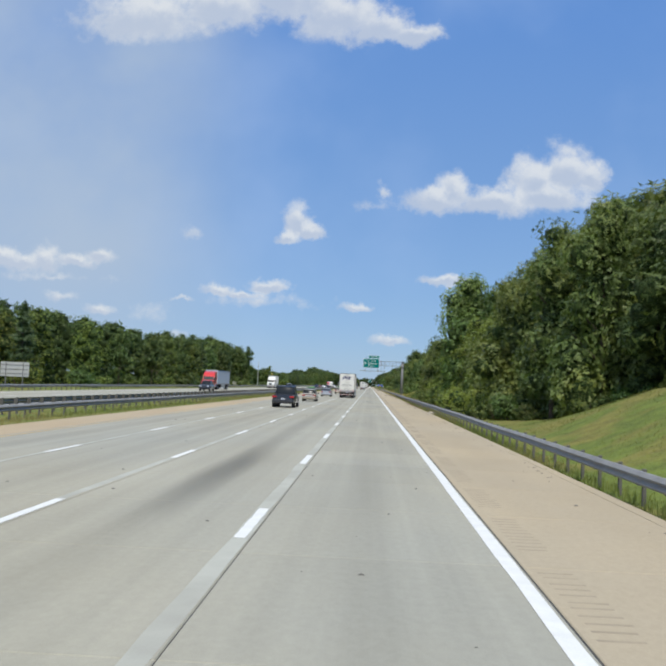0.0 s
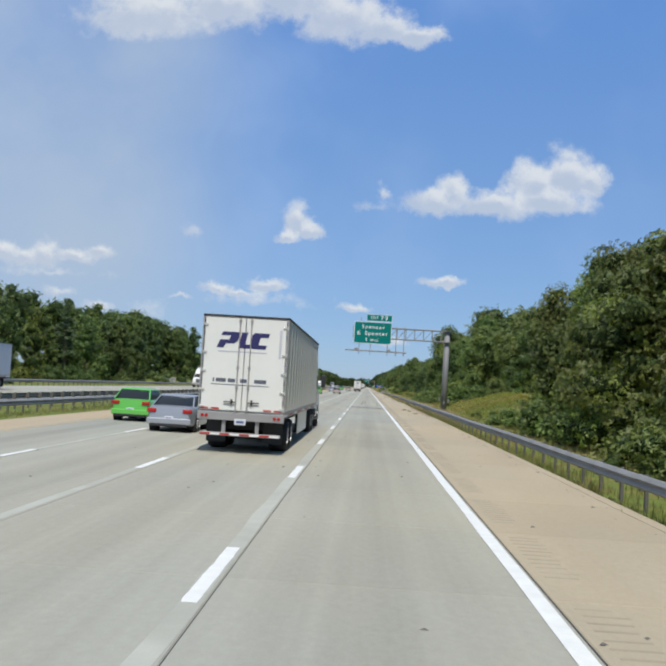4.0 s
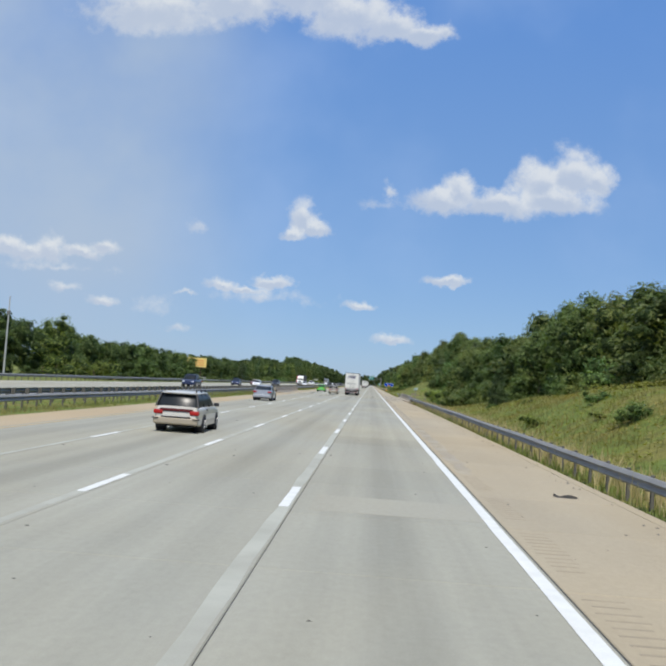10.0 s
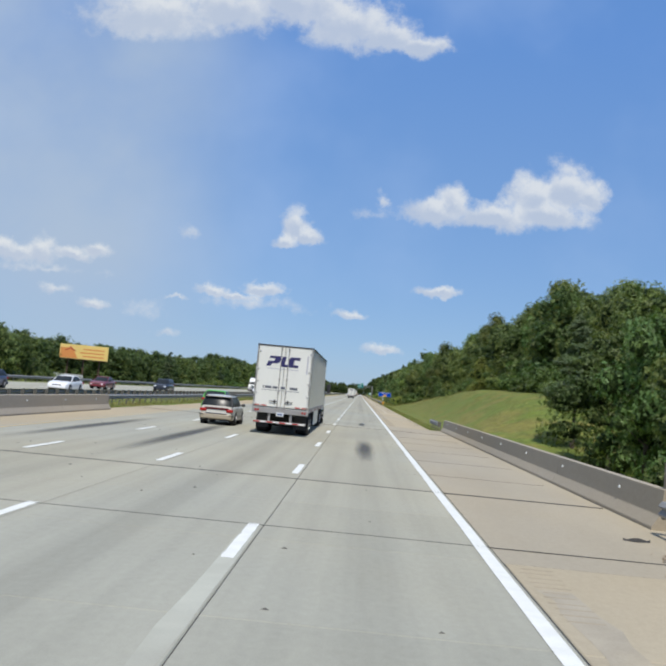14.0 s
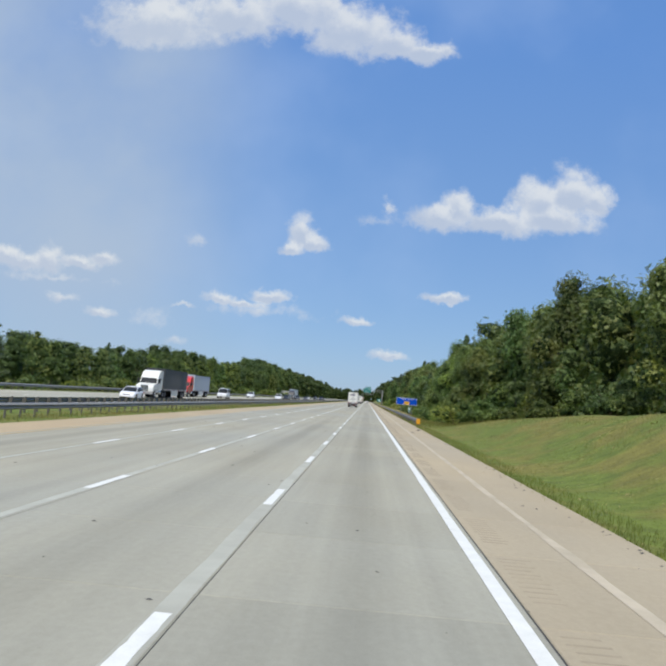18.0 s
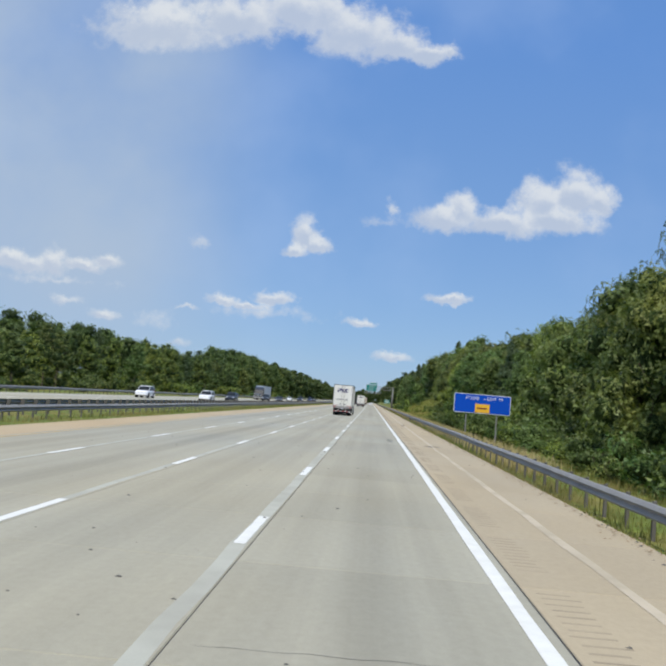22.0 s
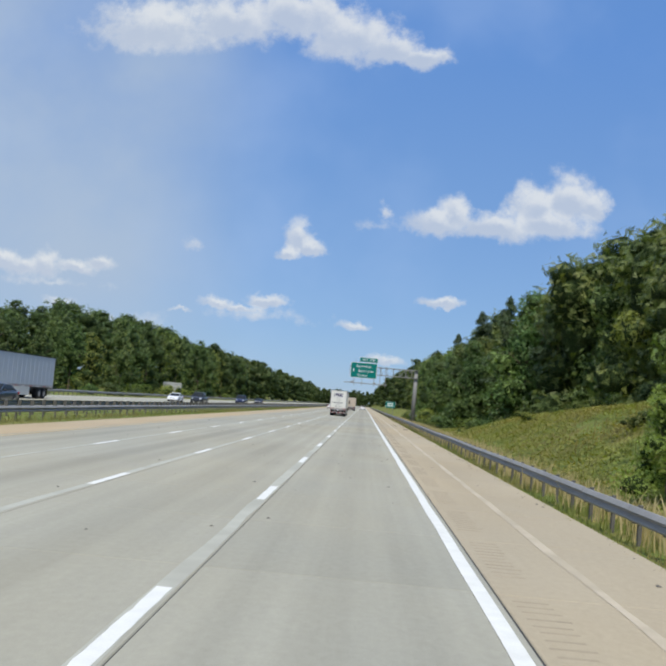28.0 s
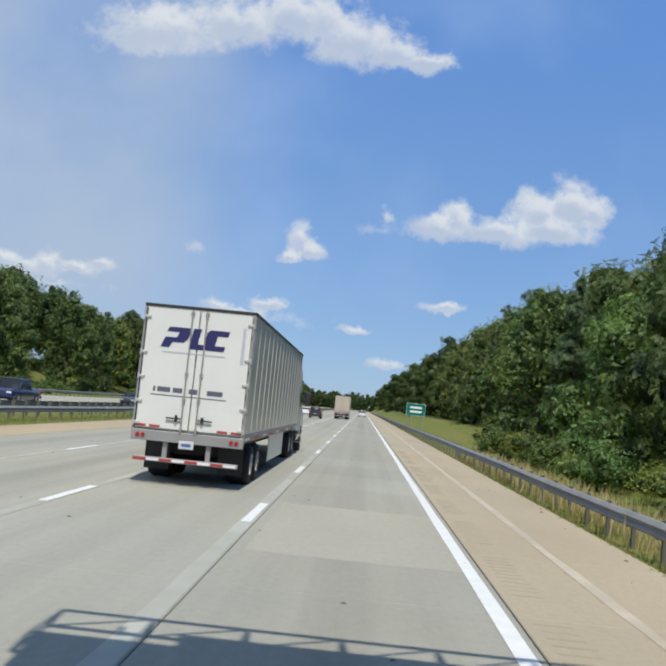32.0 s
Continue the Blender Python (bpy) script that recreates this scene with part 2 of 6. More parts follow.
def concrete_material(name, base, lanes=False, rnd=0.05, joint=0.0):
    """Worn motorway concrete: broad blotches, tyre-darkened bands along each lane, fine aggregate."""
    m = bpy.data.materials.new(name)
    m.use_nodes = True
    tr = m.node_tree
    bsdf = tr.nodes["Principled BSDF"]
    pos = tr.nodes.new("ShaderNodeNewGeometry").outputs["Position"]

    def fbm(scale, stretch, detail=4.0, rough=0.55):
        mp = tr.nodes.new("ShaderNodeMapping")
        mp.inputs["Scale"].default_value = stretch
        tr.links.new(pos, mp.inputs[0])
        n = tr.nodes.new("ShaderNodeTexNoise")
        n.inputs["Scale"].default_value, n.inputs["Detail"].default_value, n.inputs["Roughness"].default_value = scale, detail, rough
        tr.links.new(mp.outputs[0], n.inputs["Vector"])
        return n.outputs["Fac"]

    broad = fbm(0.35, (1, 0.25, 1))
    fine = fbm(55.0, (1, 1, 1), 3.0)
    pits = fbm(9.0, (1, 0.6, 1), 5.0, 0.7)
    val = math_node(tr, "MULTIPLY_ADD", broad, 0.34, 0.83)
    val = math_node(tr, "MULTIPLY_ADD", fine, 0.22, math_node(tr, "SUBTRACT", val, 0.11))
    val = math_node(tr, "MULTIPLY_ADD", pits, 0.30, math_node(tr, "SUBTRACT", val, 0.15))
    spots = map_range(tr, fbm(3.5, (1, 1, 1), 6.0, 0.75), 0.66, 0.76, 0.0, 0.40, True)
    val = math_node(tr, "SUBTRACT", val, spots)
    who = tr.nodes.new("ShaderNodeObjectInfo").outputs["Random"]
    val = math_node(tr, "MULTIPLY", val, math_node(tr, "MULTIPLY_ADD", who, rnd * 2, 1 - rnd))
    if lanes:
        sep = tr.nodes.new("ShaderNodeSeparateXYZ")
        tr.links.new(pos, sep.inputs[0])
        f = math_node(tr, "FRACT", math_node(tr, "DIVIDE", math_node(tr, "ADD", sep.outputs[0], 36.2), 3.62))
        off = math_node(tr, "ABSOLUTE", math_node(tr, "SUBTRACT", f, 0.5))
        oil = map_range(tr, off, 0.02, 0.20, 1.0, 0.0, True)
        patch = map_range(tr, fbm(0.05, (3.0, 0.22, 1), 5.0, 0.6), 0.30, 0.72, 0.03, 0.24, True)
        val = math_node(tr, "MULTIPLY", val, math_node(tr, "SUBTRACT", 1.0, math_node(tr, "MULTIPLY", oil, patch)))
        streak = fbm(2.2, (2.4, 0.012, 1), 4.0, 0.6)
        val = math_node(tr, "MULTIPLY", val, map_range(tr, streak, 0.3, 0.7, 0.955, 1.025))
        grey = map_range(tr, fbm(0.9, (1.3, 0.05, 1), 5.0, 0.6), 0.35, 0.65, 0.965, 1.025)
        val = math_node(tr, "MULTIPLY", val, grey)
        rut = math_node(tr, "ABSOLUTE", math_node(tr, "SUBTRACT", off, 0.26))
        rut = map_range(tr, rut, 0.0, 0.12, 0.06, 0.0, True)
        val = math_node(tr, "SUBTRACT", val, rut)
    hsv = tr.nodes.new("ShaderNodeHueSaturation")
    warm = mix_rgb(tr, map_range(tr, fbm(0.11, (1, 0.4, 1)), 0.35, 0.7, 0.0, 1.0), base, tuple(c * k for c, k in zip(base, (1.06, 1.0, 0.90))))
    tr.links.new(warm, hsv.inputs["Color"])
    tr.links.new(val, hsv.inputs["Value"])
    tr.links.new(hsv.outputs[0], bsdf.inputs["Base Color"])
    bsdf.inputs["Roughness"].default_value = 0.85
    bsdf.inputs["Specular IOR Level"].default_value = 0.25
    b = tr.nodes.new("ShaderNodeBump")
    b.inputs["Strength"].default_value, b.inputs["Distance"].default_value = 0.25, 0.01
    tr.links.new(fine, b.inputs["Height"])
    tr.links.new(b.outputs[0], bsdf.inputs["Normal"])
    return m


M = {}
M["concrete"] = concrete_material("lane concrete", (0.329, 0.326, 0.272), lanes=True)
M["shoulder"] = concrete_material("shoulder concrete", (0.372, 0.322, 0.232), rnd=0.03)
M["median_shoulder"] = concrete_material("orange tan shoulder concrete", (0.385, 0.315, 0.212), rnd=0.03)
M["deck"] = concrete_material("bridge deck concrete", (0.334, 0.325, 0.27), lanes=True, rnd=0.02)
M["bridge_shoulder"] = concrete_material("stained bridge shoulder concrete", (0.345, 0.312, 0.245), rnd=0.03)
M["parapet"] = concrete_material("parapet concrete", (0.33, 0.30, 0.25), rnd=0.03)
M["joint"] = material("dark joint filler", (0.045, 0.043, 0.04), 0.9, var=0.3)
M["paint"] = material("white road paint", (0.70, 0.705, 0.655), 0.6, var=0.16, scale=3, fine=45)
M["ghost"] = material("worn pale lane strip", (0.405, 0.408, 0.345), 0.85, var=0.14, scale=2, fine=40, tint=(0.355, 0.352, 0.295))
M["yellow_paint"] = material("dulled yellow road paint", (0.47, 0.335, 0.155), 0.7, var=0.25)
M["rumble"] = material("rumble ridge", (0.29, 0.246, 0.173), 0.9, var=0.3)
M["earth"] = material("verge grass ground", (0.116, 0.154, 0.020), 0.95, var=0.6, scale=1.3, fine=7, bump=0.9, tint=(0.168, 0.156, 0.031), relief=0.09)
M["galv"] = material("weathered galvanised steel", (0.26, 0.26, 0.255), 0.7, 0.08, var=0.30, scale=1.2, fine=25)
M["pole_steel"] = material("grey galvanised pole steel", (0.205, 0.205, 0.20), 0.62, 0.15, var=0.22, scale=0.8, fine=12)
M["post"] = material("dark weathered post", (0.135, 0.13, 0.115), 0.8, 0.2, var=0.25)
M["sign_green"] = material("green reflective sheeting", (0.0, 0.160, 0.138), 0.6, var=0.07, scale=1.0, spec=0.15)
M["sign_blue"] = material("blue reflective sheeting", (0.002, 0.068, 0.48), 0.6, var=0.06, spec=0.15)
M["sign_white"] = material("white reflective legend", (0.82, 0.84, 0.83), 0.45, var=0.05)
M["sign_back"] = material("bare aluminium sign back", (0.50, 0.51, 0.50), 0.55, 0.2, var=0.14)
M["bark"] = material("grey brown bark", (0.11, 0.085, 0.06), 0.9, var=0.4, scale=3, fine=20, bump=0.6, where="object")
M["leaf"] = material("broad leaves", (0.113, 0.170, 0.048), 0.55, var=0.34, scale=1.1, fine=6, rnd=0.30, hue=0.030, translucent=0.25, where="object", spec=0.35, gaps=0.475, gap_scale=13.0, gap_soft=0.03, tint=(0.170, 0.212, 0.053))
M["leaf_light"] = material("light green leaves", (0.235, 0.285, 0.062), 0.55, var=0.32, scale=0.9, fine=6, rnd=0.22, hue=0.02, translucent=0.35, where="object", spec=0.35, gaps=0.485, gap_scale=13.0, gap_soft=0.03)
M["needle"] = material("pine needles", (0.080, 0.118, 0.052), 0.6, var=0.3, scale=1.0, fine=6, rnd=0.25, hue=0.015, translucent=0.18, where="object", spec=0.3, gaps=0.50, gap_scale=18.0, gap_soft=0.03)
# the dark base colour paints the shade deep inside the crowns
M["inner"] = material("inner foliage with painted shade", (0.040, 0.064, 0.018), 0.85, var=0.6, scale=1.9, fine=16, rnd=0.2, bump=1.0, where="object", spec=0.15, gaps=0.45, gap_scale=7.0, relief=0.10)
M["grass"] = material("short green grass", (0.140, 0.158, 0.030), 0.75, var=0.45, scale=0.3, fine=3, translucent=0.35, tint=(0.235, 0.195, 0.065))
M["verge"] = material("thin pale verge grass", (0.205, 0.238, 0.062), 0.75, var=0.4, scale=0.4, fine=4, translucent=0.35, tint=(0.285, 0.255, 0.10))
M["meadow"] = material("rough olive meadow grass", (0.165, 0.172, 0.042), 0.75, var=0.5, scale=0.35, fine=4, translucent=0.3, tint=(0.27, 0.205, 0.08))
M["weed"] = material("low olive weeds", (0.215, 0.232, 0.052), 0.75, var=0.5, scale=0.4, fine=5, translucent=0.35, tint=(0.27, 0.225, 0.072))
M["straw"] = material("dry straw seed heads", (0.50, 0.41, 0.22), 0.8, var=0.3, scale=0.5, fine=4, translucent=0.3)


# ---------------------------------------------------------------- building helpers
def part(name, bm, mat, parent=None, label="", smooth=False):
    """Links a bmesh as one mesh object, under a thing or a part."""
    me = bpy.data.meshes.new(name)
    bmesh.ops.recalc_face_normals(bm, faces=bm.faces)
    bm.to_mesh(me)
    bm.free()
    return part_mesh(name, me, mat, parent, label, smooth)


def part_mesh(name, me, mat, parent=None, label="", smooth=False):
    for one in mat if isinstance(mat, (list, tuple)) else [mat]:
        me.materials.append(one)
    if smooth:
        me.polygons.foreach_set("use_smooth", [True] * len(me.polygons))
    ob = new(name, me)
    ob.parent = parent
    if label:
        ob["label"] = label
    return ob


def mesh_from(name, verts, faces):
    me = bpy.data.meshes.new(name)
    me.from_pydata(verts, [], faces)
    me.update()
    return me


def thing(name, label, category, m=None, group="", kind=""):
    ob = new(name)
    ob.empty_display_size = 0.3
    if m is not None:
        ob.matrix_basis = m
    return tagged(ob, label, category, group, kind)


def box(bm, c, s, bevel=0.0, turn=None, seg=1):
    r = bmesh.ops.create_cube(bm, size=1.0)
    vs = r["verts"]
    bmesh.ops.scale(bm, vec=s, verts=vs)
    if bevel:
        es = list({e for v in vs for e in v.link_edges})
        out = bmesh.ops.bevel(bm, geom=es, offset=bevel, segments=seg, profile=0.5, affect="EDGES")
        vs = list({v for f in out["faces"] for v in f.verts} | {v for v in vs if v.is_valid})
    if turn is not None:
        bmesh.ops.transform(bm, matrix=turn, verts=vs)
    bmesh.ops.translate(bm, vec=c, verts=vs)
    return vs


def tube(bm, a, b, r, seg=8, r2=None):
    a, b = Vector(a), Vector(b)
    d = b - a
    m = Matrix.Translation((a + b) / 2) @ d.to_track_quat("Z", "Y").to_matrix().to_4x4()
    bmesh.ops.create_cone(bm, cap_ends=True, segments=seg, radius1=r, radius2=r if r2 is None else r2, depth=d.length, matrix=m)


def prism(bm, poly, a, b, axis="x", shrink=None):
    """A closed outline drawn out from a to b. axis x: the outline is (y, z); y: (x, z); z: (x, y)."""
    def at(p, q):
        return {"x": (q, p[0], p[1]), "y": (p[0], q, p[1]), "z": (p[0], p[1], q)}[axis]
    one = [bm.verts.new(at(p, a)) for p in poly]
    two = [bm.verts.new(at(p, b)) for p in poly]
    n = len(poly)
    bm.faces.new(one), bm.faces.new(two[::-1])
    for i in range(n):
        bm.faces.new((one[i], two[i], two[(i + 1) % n], one[(i + 1) % n]))


def interp(table, y):
    """Linear look-up in a list of (y, value)."""
    if y <= table[0][0]:
        return table[0][1]
    for (a, va), (b, vb) in zip(table, table[1:]):
        if y <= b:
            return va + (vb - va) * (y - a) / (b - a)
    return table[-1][1]


def letters(name, text, size, mat, m, parent, spread=1.0, bold=0.0, align="CENTER", wide=1.0):
    """Flat lettering in the built-in font, as a mesh."""
    cu = bpy.data.curves.new(name, "FONT")
    cu.body, cu.size, cu.align_x, cu.space_character, cu.offset, cu.extrude = text, size, align, spread, bold, 0.006
    cu.resolution_u = 3
    tmp = bpy.data.objects.new(name, cu)
    me = bpy.data.meshes.new_from_object(tmp)
    bpy.data.objects.remove(tmp)
    bpy.data.curves.remove(cu)
    for v in me.vertices:
        v.co.x *= wide
    ob = part_mesh(name, me, mat, parent)
    ob.matrix_basis = m
    return ob


# ---------------------------------------------------------------- lie of the land
RIGHT_BANK = [(-40, 3.5), (45, 3.2), (60, 1.0), (85, -0.6), (125, -0.7), (186, -0.4), (206, 2.2), (226, 2.4), (246, 1.2), (285, 0.1), (330, 2.4),
              (365, 3.4), (400, 1.8), (440, 0.0), (470, -3.0), (490, -2.0), (515, 3.6), (560, 4.4), (600, 3.4), (640, 2.4), (668, 1.4), (690, -0.4),
              (730, -0.8), (850, -0.7), (890, 2.2), (922, 3.9), (960, 2.6), (995, 0.0), (1060, 0.0), (1120, 1.5), (1400, 3.0), (2600, 6.0)]
RIGHT_TOPS = [(-40, 15), (30, 15.5), (60, 19.0), (78, 20.5), (96, 18.5), (120, 17.4), (150, 17.4), (180, 15.6), (210, 14), (245, 13.5), (270, 15.5),
              (298, 19.5), (325, 12.7), (360, 11), (390, 12.6), (420, 13.0), (450, 12.4), (480, 11.3), (510, 12.6), (535, 16), (600, 16),
              (632, 14), (660, 16.7), (692, 15), (720, 17.6), (750, 16), (782, 13.4), (810, 14.8), (870, 15.6), (900, 17.4), (930, 16.8),
              (960, 19), (990, 17.5), (1020, 19.4), (1052, 16.5), (1085, 18), (1115, 19.5), (1400, 20), (2600, 24)]
LEFT_TOPS = [(-40, 13), (160, 15), (200, 16.5), (240, 15), (280, 17.5), (320, 17), (360, 18.5), (405, 20.5), (432, 17.5), (446, 13.5), (480, 10.5),
             (560, 9.0), (600, 8.0), (650, 8.0), (690, 9.5), (760, 10.5), (800, 10), (840, 11.8), (880, 14.4), (960, 15.2), (1000, 13.0),
             (1040, 14.4), (1080, 18.5), (1120, 20.8), (1170, 21.5), (1250, 20), (1500, 22), (2600, 26)]


def smooth_step(a, b, x):
    t = min(1.0, max(0.0, (x - a) / (b - a)))
    return t * t * (3 - 2 * t)


def ground_z(x, y):
    z = -0.07
    if x > 3.2:
        bank = interp(RIGHT_BANK, y)
        z += -0.10 * smooth_step(3.2, 4.2, x) + bank * smooth_step(5.0, 13.5, x) + 0.09 * min(16.0, max(0.0, x - 13.5)) * smooth_step(0, 2, bank + 0.8)
        z += 0.25 * noise.noise(Vector((x * 0.15, y * 0.08, 0))) * smooth_step(4.5, 9, x)
    if x < -42:
        low = min(0.0, interp(LEFT_TOPS, y) - 12.0)
        rise = max(0.0, interp(LEFT_TOPS, y) - 18.0)
        z += low * smooth_step(-44, -56, x) + rise * smooth_step(-53, -63, x)
    return z


def build_ground():
    xs = [-1400, -700, -400, -250, -160, -110, -85, -70, -62, -58, -54, -50, -47, -44, -41.5, -40.6, -22.4, -21.5, -16.8, -16.2, 0, 2.9, 3.3,
          3.8, 4.4, 5.2, 6.2, 7.4, 8.8, 10.2, 12, 13.5, 16, 19, 23, 28, 36, 50, 80, 130, 220, 400, 800, 1400]
    ys = list(range(-60, 1200, 8)) + list(range(1200, 2600, 60)) + [2700, 3000, 3500, 4300]
    verts = [(x, y, ground_z(x, y)) for y in ys for x in xs]
    n = len(xs)
    faces = [(j * n + i, j * n + i + 1, (j + 1) * n + i + 1, (j + 1) * n + i) for j in range(len(ys) - 1) for i in range(n - 1)]
    ob = part_mesh("ground", mesh_from("ground", verts, faces), M["earth"], smooth=True)
    tagged(ob, "mown and rough green grass verge with dry straw patches", "ground", kind="structure")


build_ground()

# ---------------------------------------------------------------- carriageways
SLAB, FIRST = 4.6, 70.9 - 4.6 * 18
ROAD_END = 1900.0
BRIDGE = (454.0, 507.0)


def slab_mesh(name, w, length, depth=0.12, gap=0.012):
    bm = bmesh.new()
    box(bm, (0, length / 2, -depth / 2), (w - gap, length - gap, depth))
    top = [e for e in bm.edges if all(v.co.z > -0.001 for v in e.verts)]
    bmesh.ops.bevel(bm, geom=top, offset=0.012, segments=1, affect="EDGES")
    bmesh.ops.recalc_face_normals(bm, faces=bm.faces)
    me = bpy.data.meshes.new(name)
    bm.to_mesh(me)
    bm.free()
    return me


def sheet(name, x0, x1, y0, y1, z, mat, parent=None, step=40.0, depth=0.05):
    """A long flat strip with some thickness."""
    n = max(1, int((y1 - y0) / step))
    ys = [y0 + (y1 - y0) * i / n for i in range(n + 1)]
    v, f = [], []
    for y in ys:
        v += [(x0, y, z - depth), (x0, y, z), (x1, y, z), (x1, y, z - depth)]
    for i in range(n):
        for k in range(3):
            a = 4 * i + k
            f.append((a, a + 4, a + 5, a + 1))
    return part_mesh(name, mesh_from(name, v, f), mat, parent)


road = thing("road", "four-lane grey concrete motorway carriageway with tined slabs", "road", kind="structure")
sheet("subbase", -14.5, 0.16, -60, ROAD_END, -0.016, M["joint"], road)
LANES = ((-3.50, 0.13), (-7.13, -3.50), (-10.77, -7.13), (-14.42, -10.77))
opposite = thing("opposite_road", "pale concrete carriageway for oncoming traffic", "road", kind="structure")
sheet("pavement", -40.4, -22.5, -60, ROAD_END, 0.02, M["concrete"], opposite)
for x in (-26.2, -29.8, -33.4):
    v, f = [], []
    for k in range(-4, 150):
        y, b = 12.19 * k + 3, len(v)
        v += [(x - 0.07, y, 0.026), (x + 0.07, y, 0.026), (x + 0.07, y + 3.05, 0.026), (x - 0.07, y + 3.05, 0.026)]
        f.append((b, b + 1, b + 2, b + 3))
    tagged(part_mesh("dashes", mesh_from("dashes", v, f), M["paint"], opposite), kind="stuff")
sheet("edge_line", -38.0, -37.85, -60, ROAD_END, 0.026, M["paint"], opposite, depth=0.004)

left_shoulder = thing("left_shoulder", "narrow tan concrete shoulder beside the median", "shoulder", kind="structure")
sheet("pavement", -16.7, -14.44, -60, BRIDGE[0], -0.005, M["median_shoulder"], left_shoulder)
sheet("pavement", -16.7, -14.44, BRIDGE[1], ROAD_END, -0.005, M["median_shoulder"], left_shoulder)
right_shoulder = thing("right_shoulder", "wide tan concrete shoulder with corrugated rumble ridges", "shoulder", kind="structure")
sheet("outer_strip", 3.307, 3.60, -60, 452.0, -0.008, M["shoulder"], right_shoulder, 12, 0.16)
sheet("subbase", 0.10, 3.30, -60, ROAD_END, -0.022, M["joint"], right_shoulder)


# ---------------------------------------------------------------- plants
def lobe_shell(rng, c, r, sub=2):
    """A lumpy closed ball, as arrays."""
    bm = bmesh.new()
    bmesh.ops.create_icosphere(bm, subdivisions=sub, radius=1.0)
    off = Vector(rng.uniform(0, 50, 3))
    v = []
    for q in bm.verts:
        k = 1 + 0.45 * noise.noise(q.co * 2.1 + off)
        v.append((c[0] + q.co.x * r[0] * k, c[1] + q.co.y * r[1] * k, c[2] + q.co.z * r[2] * k))
    f = [tuple(x.index for x in p.verts) for p in bm.faces]
    bm.free()
    return v, f


def leaves(rng, lobes, count, size, droop=0.3, up=0.0):
    """Small pointed leaf sprays over the outside of a set of lobes, as arrays."""
    w = np.array([l[1][0] * l[1][2] for l in lobes])
    pick = rng.choice(len(lobes), count, p=w / w.sum())
    c = np.array([l[0] for l in lobes])[pick]
    r = np.array([l[1] for l in lobes])[pick]
    d = rng.normal(size=(count, 3))
    d[:, 2] = d[:, 2] * 0.9 + 0.15
    d /= np.linalg.norm(d, axis=1)[:, None]
    p = c + d * r * rng.uniform(0.72, 1.10, (count, 1))
    nrm = d + rng.normal(size=(count, 3)) * 0.55 + np.array([0, 0, 0.35 + up])
    nrm /= np.linalg.norm(nrm, axis=1)[:, None]
    t = np.cross(nrm, rng.normal(size=(count, 3)))
    t /= np.linalg.norm(t, axis=1)[:, None] + 1e-9
    b = np.cross(nrm, t)
    s = size * rng.uniform(0.55, 1.25, (count, 1))
    tip, side, mid = t * s, b * s * 0.42, nrm * s * -droop
    tri = np.stack([p - tip * 0.7 + side * 1.3, p + tip + mid, p - tip * 0.7 - side * 1.3 + mid * 0.3], axis=1)
    return tri.reshape(-1, 3), np.arange(count * 3).reshape(-1, 3)


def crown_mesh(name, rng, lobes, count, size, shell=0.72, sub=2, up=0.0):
    """Foliage: many small sprays over a dense, lumpy inside whose dark colour paints its shade. Material 0 the sprays,
    1 the inside.
    """
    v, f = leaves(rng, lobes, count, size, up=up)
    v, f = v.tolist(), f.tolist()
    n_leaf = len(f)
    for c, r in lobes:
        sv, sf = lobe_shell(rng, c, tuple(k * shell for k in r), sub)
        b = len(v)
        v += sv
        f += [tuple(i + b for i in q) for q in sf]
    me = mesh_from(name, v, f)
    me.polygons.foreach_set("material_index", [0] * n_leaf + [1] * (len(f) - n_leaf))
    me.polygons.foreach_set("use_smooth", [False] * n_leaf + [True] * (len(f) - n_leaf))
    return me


def broad_lobes(rng, h, spread, low, top=0.95, n=18):
    """Lobe centres and half-sizes for a broad-leaved crown of height h."""
    out = []
    for i in range(n):
        k = (i + rng.uniform(0, 1)) / n
        z = h * (low + (top - low) * k)
        wide = spread * math.sin(math.pi * (0.20 + 0.76 * k)) ** 0.8
        a, rad = rng.uniform(0, 2 * math.pi), wide * rng.uniform(0.35, 0.95)
        r = h * rng.uniform(0.085, 0.15) * (1.12 - 0.28 * k)
        out.append(((math.cos(a) * rad, math.sin(a) * rad, z - r * 0.5), (r * rng.uniform(1.0, 1.4), r * rng.uniform(1.0, 1.4), r * rng.uniform(0.75, 1.0))))
    out.append(((0, 0, h * 0.5), (spread * 0.55, spread * 0.55, h * 0.33)))
    out.append(((spread * 0.12, 0, h * (top - 0.19)), (spread * 0.46, spread * 0.42, h * 0.17)))
    return out


def trunk_part(rng, h, r, parent, limbs=5, lean=0.03):
    bm = bmesh.new()
    p, pts = Vector((0, 0, -0.4)), []
    for i in range(6):
        pts.append(p.copy())
        p += Vector((rng.normal() * lean * h / 6, rng.normal() * lean * h / 6, h / 6))
    for i in range(5):
        tube(bm, pts[i], pts[i + 1], r * (1 - 0.16 * i), 7, r * (1 - 0.16 * (i + 1)))
    for i in range(limbs):
        a, k = rng.uniform(0, 6.28), rng.uniform(0.3, 0.8)
        s = pts[0].lerp(pts[5], k)
        e = s + Vector((math.cos(a), math.sin(a), rng.uniform(0.5, 1.0))) * h * 0.2
        tube(bm, s, e, r * 0.35, 5, r * 0.12)
    return part("trunk", bm, M["bark"], parent)


